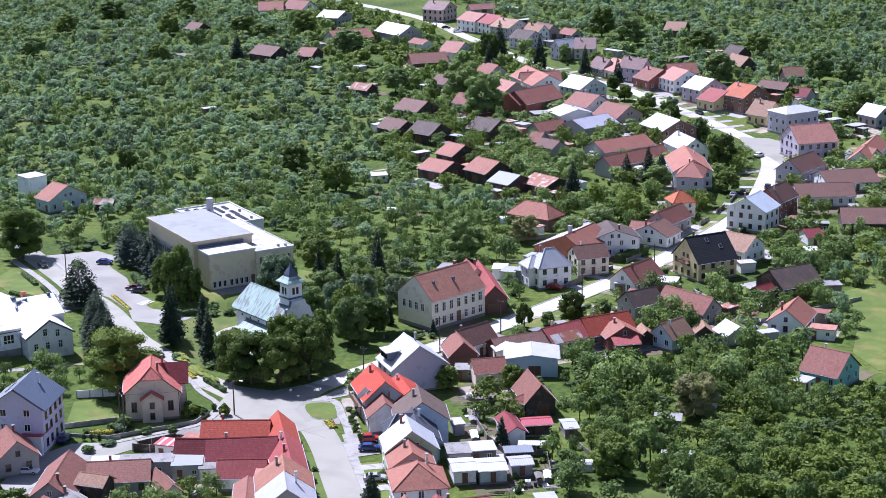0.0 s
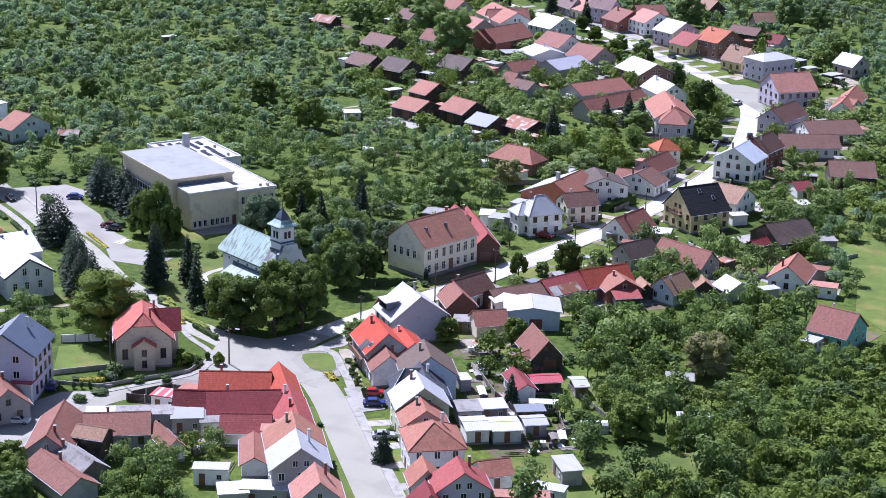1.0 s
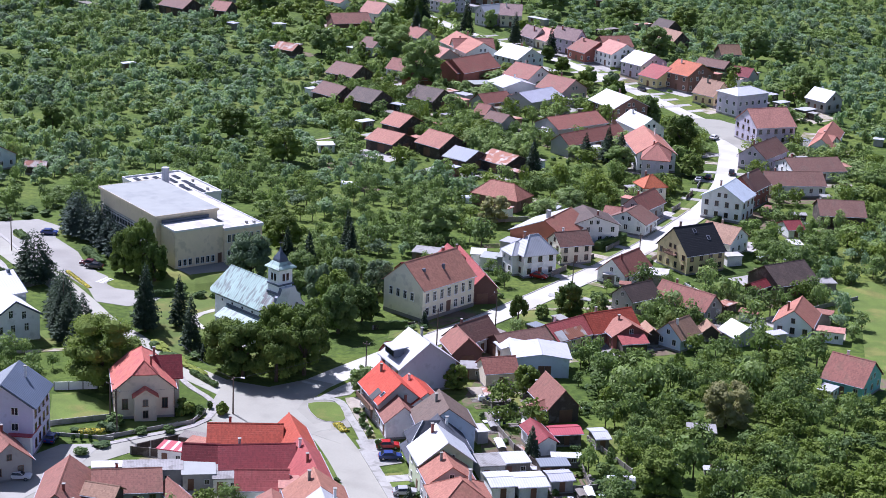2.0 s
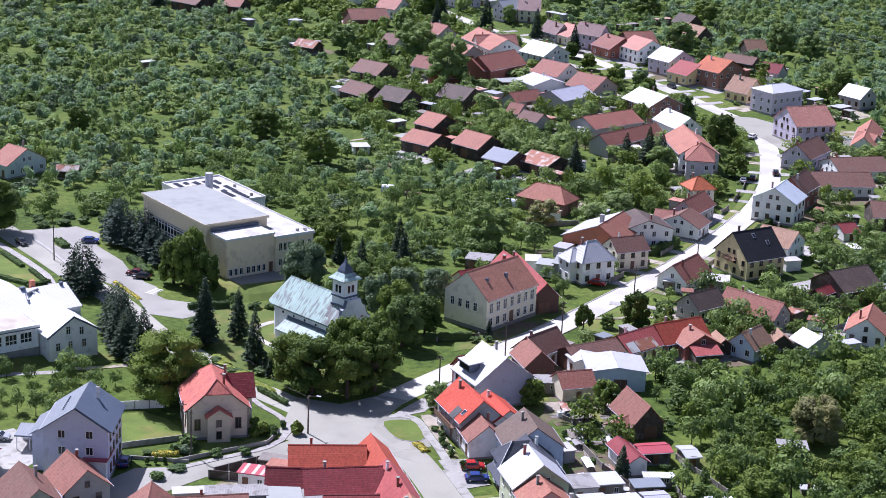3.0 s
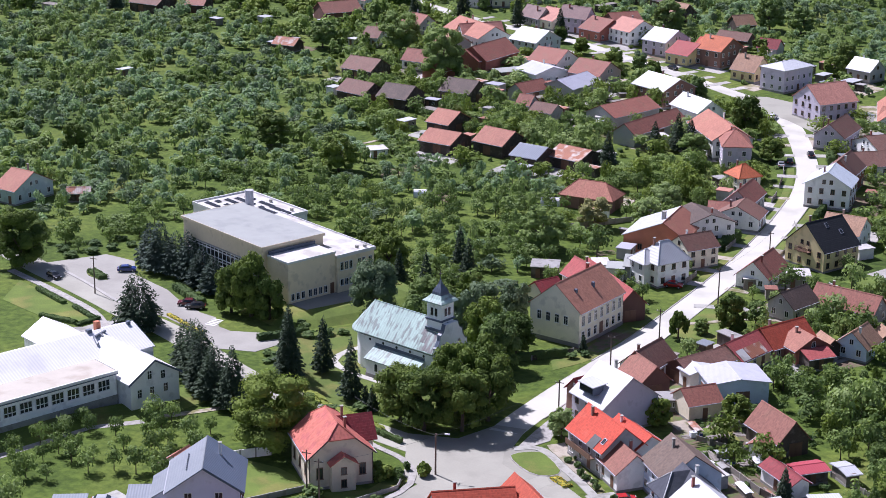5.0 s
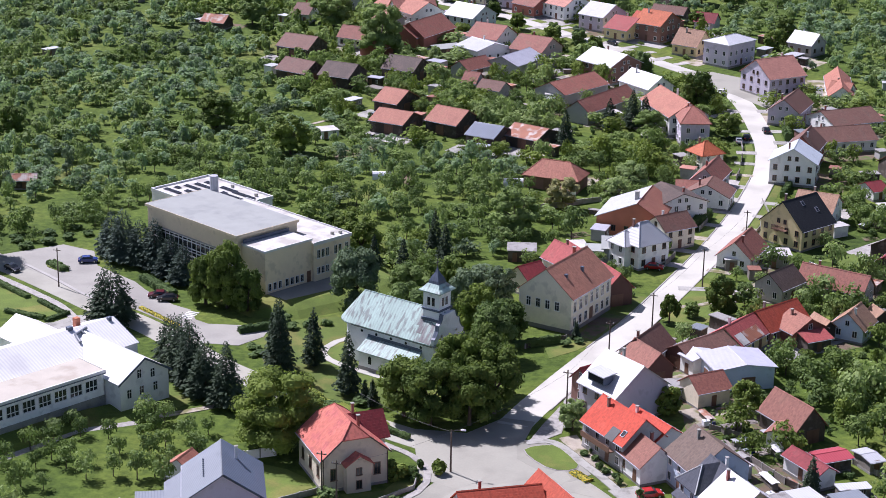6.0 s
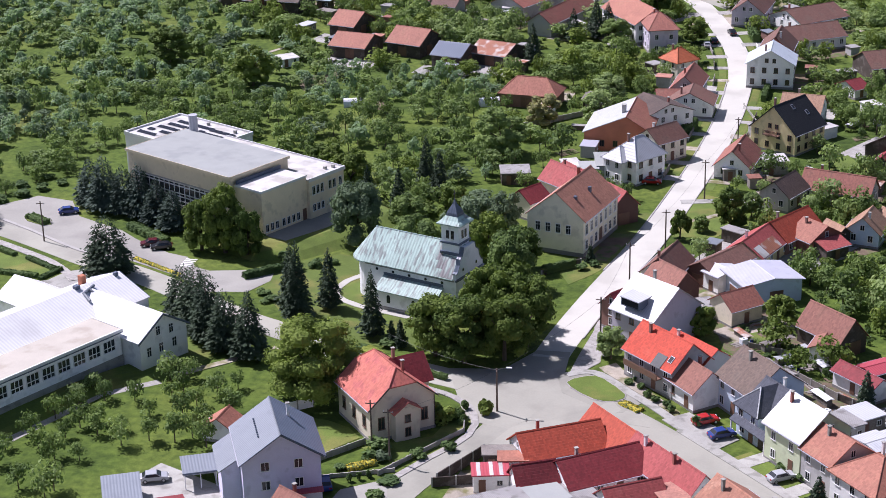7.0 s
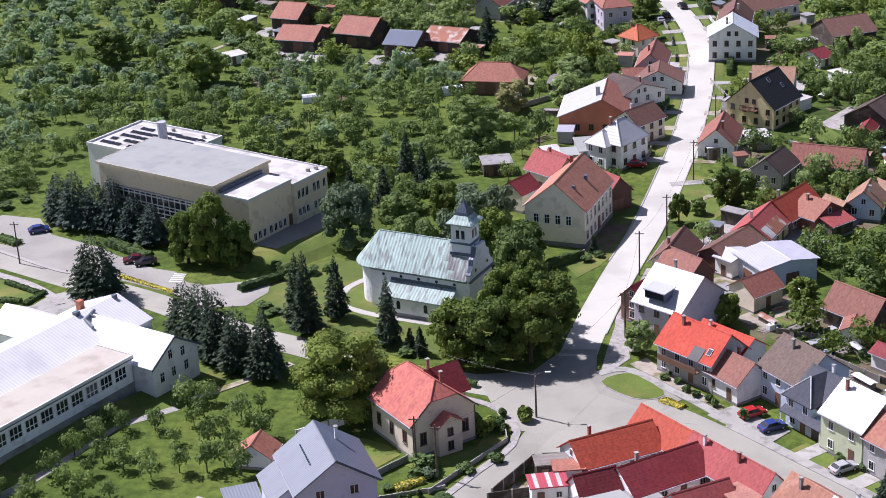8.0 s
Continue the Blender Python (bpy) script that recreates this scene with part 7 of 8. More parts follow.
# ---- hedges and shrubs ----
def shrub(x, y, w, h, mat="hedge_leaf", label="rounded clipped shrub on the lawn", name="shrub", ln=None, ang=0.0):
    q = leaf_cloud(int(abs(x * 37 + y * 11)) + 5, int(110 + 30 * (ln or w) * w), 12 if ln else 7, 0.3 / max(w, 1), flat=0.9)
    q[:, 2] = (q[:, 2] - q[:, 2].min()) / np.ptp(q[:, 2]) * h
    q[:, 0] *= (ln or w) / np.ptp(q[:, 0])
    q[:, 1] *= w / np.ptp(q[:, 1])
    o = put(name, quads(name, q, mat), None, pose(x, y, gz(y), 0, 0, ang))
    tagged(o, label, "shrub" if name == "shrub" else "hedge")


LOW_SHRUBS = ((-104.5, 42.5, 4, 1.6), (-101, 46, 3.6, 1.5), (-98.5, 51, 3.4, 1.4), (-96, 55, 3, 1.3), (-104, 52, 3.4, 1.4), (-100, 58, 3, 1.3), (-109, 46, 4, 1.5),
                   (-7.2, -20.5, 3.2, 1.4), (-12.5, -23.5, 4, 1.2), (-18, -19.5, 3, 1.2), (-23, -20.5, 3.4, 1.3), (8.5, -45.2, 2.4, 1.9), (-1.5, -60.5, 3.2, 1.6), (4.6, -58.2, 2.6, 1.4), (9.4, -55.8, 2.8, 1.5),
                   (-3.2, -67.4, 1.0, 1.4), (-2.0, -66.6, 1.0, 1.4), (-0.8, -65.8, 1.0, 1.4), (-0.7, -57.7, 4.2, 2.4), (2.4, -67.0, 3.6, 0.9), (1.6, -71.5, 3.0, 1.4), (-5.5, -63.8, 2.0, 0.9), (5.2, -59.0, 2.4, 1.3), (9.8, -47.2, 1.8, 1.6))


def hedge(x, y, ln, w, h, ang, mat="hedge_leaf", label="clipped green hedge beside paving", name="hedge"):
    """A trimmed, round-shouldered hedge: small leaves over a dense core."""
    r = np.random.default_rng(int(abs(x * 37 + y * 11)) + 5)
    n = int(min(2600, 200 + 46 * ln * (w + 2 * h)))
    a, u = r.uniform(0, math.pi, n), r.uniform(-0.5, 0.5, n) * ln
    ca, sa = np.cos(a), np.sin(a)
    swell = 1 + 0.07 * np.sin(1.9 * u + x) + 0.05 * np.sin(4.3 * u + y)
    p = np.stack([u, np.sign(ca) * np.abs(ca) ** 0.5 * w / 2 * swell, np.sqrt(sa) * h * swell], 1)
    nrm = np.stack([r.normal(0, 0.4, n), ca + r.normal(0, 0.35, n), sa + 0.3 + r.normal(0, 0.35, n)], 1)
    nrm /= np.linalg.norm(nrm, axis=1)[:, None]
    t = np.cross(nrm, r.normal(0, 1, (n, 3)))
    t /= np.linalg.norm(t, axis=1)[:, None]
    b = np.cross(nrm, t)
    k = r.uniform(0.1, 0.22, n)[:, None]
    leaves = np.stack([p - t * k, p - b * k * 0.7, p + t * k, p + b * k * 0.7 + nrm * k * 0.3], 1).reshape(-1, 3)
    core = np.array([(sx * (ln / 2 - 0.1), sy * w * 0.42, sz) for sz in (-0.1, h * 0.9) for sx, sy in ((-1, -1), (1, -1), (1, 1), (-1, 1))])
    o = put(name, quads(name, np.concatenate([leaves, core[[i for q in BOXF[1:] for i in q]]]), mat), None, pose(x, y, gz(y), 0, 0, ang))
    tagged(o, label, "hedge" if name == "hedge" else "flower bed")


GARDEN_SHRUBS = ((33.6, -29.8, 1.6, 1.0), (35.6, -31.2, 1.4, 1.1), (36.8, -34.0, 1.7, 1.2), (38.2, -35.6, 1.6, 1.2), (40.0, -37.2, 1.5, 1.3), (34.6, -28.3, 1.3, 1.0), (40.8, -38.8, 1.4, 1.6),
                   (45.0, -43.0, 1.6, 2.0), (57.5, -55.0, 1.8, 1.2), (60.8, -58.2, 2.2, 1.4), (48.2, -64.2, 1.5, 1.0), (52.0, -69.4, 1.6, 1.2), (45.2, -59.4, 1.4, 0.9), (56.2, -73.2, 1.8, 1.2), (20.5, 20, 2.5, 1.3), (22.5, 22, 2.2, 1.2),
                   (62, 84, 2, 1.2), (28, 52, 1.6, 1.2), (25, 50, 1.4, 1.3), (-33, -4, 3.4, 1.2), (-35, 0, 3, 1.1), (-29.3, 14.6, 3.2, 1.6), (-32.0, 12.2, 3.0, 1.5), (-26.4, 16.4, 2.6, 1.4), (-34.2, 15.4, 2.8, 1.7), (-36.5, 18.0, 2.6, 1.6))
for x, y, w, h in LOW_SHRUBS + GARDEN_SHRUBS:
    shrub(x, y, w, h)
for x, y, ln, w, h, a in ((-66.5, 26.8, 13, 2.2, 1.4, -38), (-37.5, 9.5, 9, 1.6, 1.4, 42), (-93.5, 15.5, 12, 1.3, 0.9, -32), (-84, 2.6, 9, 1.3, 0.8, -8), (-92.0, 32.5, 6.2, 2.2, 1.0, -35), (-81.5, 8.6, 9, 1.2, 0.7, -34), (-77.5, 3.4, 6, 1.2, 0.7, 70),
                          (14.5, 17.5, 12, 1.0, 1.6, 40), (0.5, -30.5, 9, 0.9, 1.0, -25), (46.5, 88.5, 14, 1.4, 2.0, 62), (35, 106, 12, 2.0, 2.2, 75), (52.5, 137, 12, 1.5, 1.6, 85), (48.5, 186, 9, 2.2, 2.2, 100)):
    hedge(x, y, ln, w, h, a)
for x, y, ln, w, h, a in ((-58.8, 10.2, 14, 1.0, 0.35, -33), (34.6, -38.0, 4.2, 1.6, 0.4, -40), (-2.6, -62.8, 4.6, 1.5, 0.7, 38), (-8.5, -27.2, 5, 1.0, 0.4, -32)):
    hedge(x, y, ln, w, h, a, "flower_yellow", "low bed of yellow flowers", "flower_bed")


for x, y, ln, w, h, a in ((-10, -24.2, 11, 3.2, 0.8, -32), (-17, -19.2, 8, 3.0, 0.9, -38), (-3, -27.4, 8, 2.2, 0.8, -28)):
    shrub(x, y, w, h, "leaf_lime", "low yellow-green groundcover shrubs on the slope", "hedge", ln=ln, ang=a)


shrub(12.8, -43.4, 2.6, 2.6, "leaf_linden", "dark rounded bush beside the street lamp")
shrub(6.6, -46.6, 4.6, 2.8, "leaf_linden", "dark bushes at the corner of the parish house")
shrub(9.2, -42.4, 1.4, 1.6, label="small upright bush on the corner lawn")
shrub(0.2, -60.6, 2.6, 1.5, "leaf_grey", "pale grey-green rounded shrub by terrace wall")


# ---- orchards ----
def inside(poly, x, y):
    hit, j = False, len(poly) - 1
    for i in range(len(poly)):
        (a, b), (c, d) = poly[i], poly[j]
        if (b > y) != (d > y) and x < (c - a) * (y - b) / (d - b) + a:
            hit = not hit
        j = i
    return hit


ROADS = [(MAIN_S, 8.5), (MAIN_N, 6.4), (ROW[:7], 9.0), (ROW[6:], 5.0), (HALL, 4.6), (LOW, 4.2), ([(18, 250), (36, 232)], 12.0)]


CLEAR = [[(91, -47), (96, -41), (109, -35), (114, -41), (107, -48), (99, -53)], [(80, -56), (88, -50), (90, -56), (84, -60)], [(92, 97), (99, 93), (106, 74), (110.5, 56), (119, 47), (124, 52), (122, 66), (112, 98), (100, 112)],
         [(84, 67), (93, 63), (92, 58), (86, 58)], [(64, 88), (75, 84), (71, 95)]]
for i, outline in enumerate(CLEAR):
    patch("garden_lawn", outline, 0.053 + 0.001 * i, "lawn", "sunny mown lawn in a village garden", "grass")


MOWN = [[(48, 16), (57, 17), (59, 25), (50, 27)], [(46, 126), (58, 126), (60, 140), (47, 140)], [(22, 20), (28, 30), (33, 52), (30, 57), (18, 46), (19, 12)], [(33, 36), (44, 34), (50, 50), (46, 58), (36, 56)]]


def taken(x, y, r):
    if any(inside(poly, x, y) for poly in CLEAR + MOWN):
        return True
    for fx, fy, a, L, W in FOOT:
        dx, dy = x - fx, y - fy
        if abs(dx) + abs(dy) > 80:
            continue
        u, v = dx * math.cos(a) + dy * math.sin(a), -dx * math.sin(a) + dy * math.cos(a)
        if abs(u) < L / 2 + r and abs(v) < W / 2 + r:
            return True
    for pts, half in ROADS:
        for (ax, ay), (bx, by) in zip(pts[:-1], pts[1:]):
            t = max(0, min(1, ((x - ax) * (bx - ax) + (y - ay) * (by - ay)) / ((bx - ax) ** 2 + (by - ay) ** 2)))
            if math.hypot(x - ax - t * (bx - ax), y - ay - t * (by - ay)) < half + r * 0.6:
                return True
    return False


def scatter(poly, step, keep, seed, gap=0.35, open_scale=0.045, open_cut=0.0):
    """Tree places in an outline, on a loose grid, fewer where a slow noise leaves clearings."""
    r = random.Random(seed)
    xs, ys = [p[0] for p in poly], [p[1] for p in poly]
    out, y = [], min(ys)
    while y < max(ys):
        x = min(xs) + r.uniform(0, step)
        while x < max(xs):
            px, py = x + r.uniform(-gap, gap) * step, y + r.uniform(-gap, gap) * step
            if r.random() < keep and inside(poly, px, py) and noise.noise(Vector((px, py, 3.0)) * open_scale) > open_cut and not taken(px, py, 1.8):
                out.append((px, py))
            x += step
        y += step
    return out


def along(pts, step):
    """Even places along a line, each with the way across it to the right."""
    out, left = [], step / 2
    for (ax, ay), (bx, by) in zip(pts[:-1], pts[1:]):
        ln = math.hypot(bx - ax, by - ay)
        ux, uy = (bx - ax) / ln, (by - ay) / ln
        while left < ln:
            out.append((ax + ux * left, ay + uy * left, uy, -ux))
            left += step
        left -= ln
    return out


# yards, drives and sheds round the village houses
yrd = random.Random(57)
homes = [f for f in FOOT[:BUILT] if -6 < f[1] < 330 and f[0] > -130 - 0.2 * f[1] and f[3] > 5.5 and not (f[0] < 16 and f[1] < 92)]
for i, (fx, fy, fa, fl, fw) in enumerate(homes):
    side = yrd.choice((-1, 1))
    u0, u1, v0, v1 = -fl / 2 - yrd.uniform(0, 4), fl / 2 + yrd.uniform(0, 5), side * (fw / 2 - 1), side * (fw / 2 + yrd.uniform(3.5, 7.5))
    q = [(fx + u * math.cos(fa) - v * math.sin(fa), fy + u * math.sin(fa) + v * math.cos(fa)) for u, v in ((u0, v0), (u1, v0), (u1, v1), (u0, v1))]
    kind_of = yrd.choice(("gravel", "concrete", "soil", "gravel", "paving"))
    word = {"gravel": "gravelled yard", "concrete": "worn concrete yard", "soil": "trodden earth yard", "paving": "paved yard"}[kind_of]
    patch("yard", q if side > 0 else q[::-1], 0.012 + 0.0004 * i, kind_of, word + " beside a village house", "yard")
    for k in range(2):
        an, far = yrd.uniform(0, 6.28), max(fl, fw) / 2 + yrd.uniform(1.5, 6)
        sx, sy = fx + far * math.cos(an), fy + far * math.sin(an)
        if taken(sx, sy, 2.2):
            continue
        rf = yrd.choice(("metal_white", "fibre_grey", "metal_lilac", "tile_brownred", "metal_rust", "wood_grey", "metal_blue", "tile_pink", "fibre_grey"))
        flat_shed(sx, sy, math.degrees(fa) + yrd.choice((0, 90)), yrd.uniform(2.4, 5), yrd.uniform(2.2, 3.4), yrd.uniform(2.0, 2.8), rf, yrd.choice(("wood_dark", "wood_grey", "plaster_grey", "brick_brown", "plaster_white")),
                  "small lean outbuilding with %s roof in a yard" % COL[rf])
for i, (x, y, nx, ny) in enumerate(along(MAIN_N[6:13], 10.5)):
    for side in (-1, 1):
        if not taken(x + nx * side * 6.5, y + ny * side * 6.5, -1.5):
            band("driveway", [(x + nx * side * 2.6, y + ny * side * 2.6), (x + nx * side * 8, y + ny * side * 8)], yrd.uniform(2.0, 3.2), 0.075, yrd.choice(("concrete", "paving", "gravel")), "pale driveway from road to house", "path")
for i, (x, y, nx, ny) in enumerate(along(ROW[1:7], 8.5)):
    band("driveway", [(x + nx * 2.4, y + ny * 2.4), (x + nx * 8.2, y + ny * 8.2)], 2.6, 0.075, "paving", "pale paved driveway before house row", "path")
band("verge_row_south", ROW[1:7], 2.0, 0.045, "lawn", "mown verge along the upper street", "grass", -4.0)
band("verge_north", MAIN_N[6:12], 1.8, 0.045, "lawn", "mown verge along the village road", "grass", -4.4)
band("verge_south", MAIN_N[6:12], 1.8, 0.045, "lawn", "mown verge along the village road", "grass", 4.4)

BACK = [(-125, 50), (-100, 66), (-90, 86), (-70, 86), (-50, 80), (-34, 62), (-22, 44), (-6, 44), (4, 56), (6, 78), (6, 104), (-8, 118), (-16, 134), (-36, 143), (-62, 150), (-72, 170), (-100, 190), (-112, 214), (-122, 240), (-150, 262),
        (-190, 300), (-235, 350), (-280, 410), (-330, 440), (-400, 540), (-540, 470), (-390, 240), (-250, 110), (-180, 56)]
RIGHT = [(58, 19), (66, 27), (80, 29), (100, 46), (106, 26), (122, 26), (150, 46), (185, -10), (160, -75), (112, -84), (100, -62), (80, -30), (78, -12), (72, 0), (62, 14)]
RISE = [(-60, 342), (0, 310), (28, 290), (50, 262), (80, 236), (100, 205), (180, 280), (120, 480), (-30, 600), (-270, 540), (-240, 490), (-120, 400)]
EAST = [(86, 104), (96, 74), (112, 58), (150, 70), (190, 150), (140, 230), (100, 200), (92, 160)]
fruit_near = [broadleaf(100 + i, 4.8 + 0.5 * (i % 4), 5.0 + 0.4 * (i % 3), ("leaf_fruit", "leaf_fruit", "leaf_fresh", "leaf_fruit", "leaf_linden", "leaf_fruit")[i], 430, 0.22, 11, 0.9, 0.12, 0.26) for i in range(6)]
fruit_far = [leaf_cloud(200 + i, 300, 9, 0.072, corners=3) for i in range(8)]
fruit_mid = [leaf_cloud(500 + i, 440, 12, 0.056, corners=3) for i in range(6)]
fruit_low = [leaf_cloud(300 + i, 176, 7, 0.096, corners=3) for i in range(8)]

leaf_small = [leaf_cloud(400 + i, 70, 5, 0.17, corners=3) for i in range(6)]

near_trees, rest = [], []
for poly, step, keep, seed, cut in ((BACK, 4.9, 0.9, 5, -0.33), (RIGHT, 4.4, 0.97, 6, -2.0), (RISE, 6.0, 0.95, 8, -0.6), (EAST, 5.6, 0.9, 9, -0.4)):
    for x, y in scatter(poly, step, keep, seed, open_scale=0.075, open_cut=cut):
        ((near_trees if (poly is RIGHT and x < 118) or (poly is BACK and y < 118 and x > -105) else rest)).append((x, y))
rng.shuffle(near_trees)
rest += near_trees[190:]
for x, y in near_trees[:190]:
    k = rng.choice((0, 1, 3, 4, 4, 5)) if inside(RIGHT, x, y) else rng.randrange(6)
    tree(x, y, rng.uniform(0, 360), fruit_near[k], "leafy green fruit tree in an old orchard", "fruit_tree", "orchard trees", rng.uniform(0.72, 1.12))


def orchard_stuff(name, places, mats, label, big=1.0):
    """Many fruit trees as one body of leaves for each tone, and one of trunks."""
    per = {m: [] for m in mats}
    tv, tf = [], []
    for x, y in places:
        d = math.hypot(x - 100, y + 300)
        src = fruit_mid[rng.randrange(6)] if big > 1 and d < 560 else (fruit_far[rng.randrange(8)] if d < 470 else fruit_low[rng.randrange(8)])
        drift = 0.5 + 0.25 * (math.sin(0.061 * x + 0.043 * y + 1.3) + math.sin(0.037 * y - 0.083 * x + 0.6 * math.sin(0.05 * x)))
        tall = rng.uniform(1.0, 1.3) + (0.35 if rng.random() < 0.07 else 0.0)
        a, w, h = rng.uniform(0, 6.28), rng.choice((rng.uniform(3.0, 4.6), rng.uniform(3.8, 6.0), rng.uniform(5.0, 7.6))) * (1.0 if d < 470 else 1.08) * big, rng.choice((rng.uniform(2.4, 4.0), rng.uniform(3.2, 5.6))) * big * tall
        w *= 0.86 + 0.2 * drift + 0.5 * (tall - 1.15)
        c, s = math.cos(a), math.sin(a)
        sc = w / 0.95
        v = np.empty_like(src)
        v[:, 0] = x + (src[:, 0] * c - src[:, 1] * s) * sc
        v[:, 1] = y + (src[:, 0] * s + src[:, 1] * c) * sc
        v[:, 2] = gz(y) + 0.6 + src[:, 2] * h / 0.8
        per[mats[min(len(mats) - 1, int(len(mats) * min(0.999, max(0.0, drift + rng.gauss(0, 0.22)))))]].append(v)
        k = len(tv)
        for i in range(4):
            an = math.pi / 2 * i
            tv.append((x + 0.11 * math.cos(an), y + 0.11 * math.sin(an), gz(y) - 0.2))
        for i in range(4):
            an = math.pi / 2 * i
            tv.append((x + 0.07 * math.cos(an), y + 0.07 * math.sin(an), gz(y) + 2.2))
        tf += [(k + i, k + (i + 1) % 4, k + 4 + (i + 1) % 4, k + 4 + i) for i in range(4)]
    e = tagged(new(name), label, "orchard", kind="stuff")
    for m, parts in per.items():
        if parts:
            tagged(put("crowns", quads("crowns", np.concatenate(parts), m, 3), e), kind="stuff")
    tagged(put("trunks", mesh_of("trunks", tv, tf, "bark"), e), kind="stuff")


# valley orchard: bluer, greyer leaf tones carry the painted distance haze
orchard_stuff("orchard", [p for p in rest if not inside(RIGHT, *p)], ("leaf_fresh", "leaf_fresh", "leaf_haze", "leaf_haze", "leaf_haze", "leaf_grey", "leaf_fruit"), "old fruit orchard up the valley floor, haze in its leaf colour")
orchard_stuff("orchard", [p for p in rest if inside(RIGHT, *p)], ("leaf_fruit", "leaf_linden", "leaf_fruit", "leaf_linden"), "dense dark fruit orchard behind the village yards")

# loose fruit trees in meadow and gardens
MEADOW = [(-66, -50), (-46, -41), (-30, -34), (-24, -43), (-24, -54), (-26, -66), (-36, -64), (-44, -80), (-90, -84)]
GARDENS = [[(16, -80), (30, -78), (44, -88), (40, -100), (20, -102)], [(-60, 168), (-20, 168), (-6, 200), (-40, 226), (-80, 196)],
           [(5, 118), (30, 112), (34, 132), (24, 160), (4, 166), (-8, 150)], [(60, 44), (84, 50), (92, 64), (78, 84), (66, 74)], [(-62, 60), (-20, 40), (-8, 52), (-20, 68), (-50, 74)],
           [(72, 104), (88, 100), (92, 150), (76, 170), (68, 140)], [(-115, 238), (-84, 222), (-70, 240), (-100, 285), (-140, 300)], [(-30, 214), (-14, 220), (-34, 262), (-60, 256)],
           [(-110, 44), (-94, 56), (-98, 70), (-125, 52)], [(80, -60), (100, -70), (112, -84), (90, -96)]]
singles = 0
spare = []
for i, poly in enumerate([MEADOW] + GARDENS):
    for x, y in scatter(poly, 4.7 if i == 0 else 5.4, 0.72 if i == 0 else 0.75, 40 + i, 0.42, open_cut=-1.0):
        singles += 1
        if singles > 110:
            spare.append((x, y))
            continue
        k = rng.choice((0, 1, 2, 3, 5))
        tree(x, y, rng.uniform(0, 360), fruit_near[k], "small leafy fruit tree in a garden", "fruit_tree", "garden trees", rng.uniform(0.55, 0.9) if i == 0 else rng.uniform(0.65, 1.1))
for x, y in scatter([(27, -85), (31, -77), (37, -75), (40, -84), (46, -97), (38, -110), (31, -100), (29, -92)], 3.7, 0.95, 61, 0.4, open_cut=-2.0):
    tree(x, y, rng.uniform(0, 360), fruit_near[rng.choice((0, 1, 4, 4, 5))], "dense dark garden tree behind the farm", "garden_tree", "farm garden trees", rng.uniform(0.6, 1.0))
orchard_stuff("garden_trees", spare, ("leaf_fruit", "leaf_fresh", "leaf_linden"), "leafy fruit trees between village houses", 1.05)

# low growth between the houses
VILLAGE = [(34, -2), (48, 2), (58, -24), (74, -40), (92, -58), (76, -74), (120, -90), (104, 50), (92, 70), (100, 110), (92, 200), (40, 280), (-60, 345), (-200, 400), (-300, 470), (-330, 440), (-230, 345), (-150, 262), (-122, 236),
           (-100, 190), (-62, 152), (-16, 134), (6, 104), (10, 76), (24, 56), (36, 36), (30, 10)]
village = scatter(VILLAGE, 5.4, 0.54, 97, 0.45, open_scale=0.05, open_cut=-0.45)
village.sort(key=lambda p: p[1])
for x, y in village[:120]:
    k = rng.randrange(6)
    tree(x, y, rng.uniform(0, 360), fruit_near[k], "leafy green tree between village houses", "garden_tree", "village trees", rng.choice((rng.uniform(0.6, 0.9), rng.uniform(0.9, 1.5))))
orchard_stuff("village_trees", village[120:], ("leaf_fruit", "leaf_linden", "leaf_linden", "leaf_fruit", "leaf_fresh"), "leafy trees between far village houses", 1.3)
bushes = []
for x, y in scatter(VILLAGE, 3.5, 0.62, 99, 0.45, open_scale=0.06, open_cut=-0.25):
    d = math.hypot(x - 80, y + 300)
    src = fruit_low[rng.randrange(8)] if d < 480 else leaf_small[rng.randrange(6)]
    a, w, h = rng.uniform(0, 6.28), rng.uniform(1.2, 3.6), rng.uniform(0.7, 2.6)
    v = np.empty_like(src)
    v[:, 0] = x + (src[:, 0] * math.cos(a) - src[:, 1] * math.sin(a)) * w
    v[:, 1] = y + (src[:, 0] * math.sin(a) + src[:, 1] * math.cos(a)) * w
    v[:, 2] = gz(y) + src[:, 2] * h / 0.8
    bushes.append(v)
hb = tagged(new("garden_bushes"), "mixed green bushes and weeds in village gardens", "bushes", kind="stuff")
for k, m in enumerate(("hedge_leaf", "leaf_fruit", "leaf_linden")):
    tagged(put("foliage", quads("foliage", np.concatenate(bushes[k::3]), m, 3), hb), kind="stuff")


# ---- vehicles ----
def car_mesh_set():
    prof = [(-2.1, 0.35), (-2.12, 0.75), (-1.95, 0.95), (-1.7, 1.0), (-1.15, 1.42), (0.35, 1.45), (1.05, 0.98), (1.85, 0.86), (2.08, 0.7), (2.1, 0.35)]
    glass = [(-1.58, 0.98), (-1.1, 1.34), (0.32, 1.37), (0.92, 0.98)]
    return prof, glass


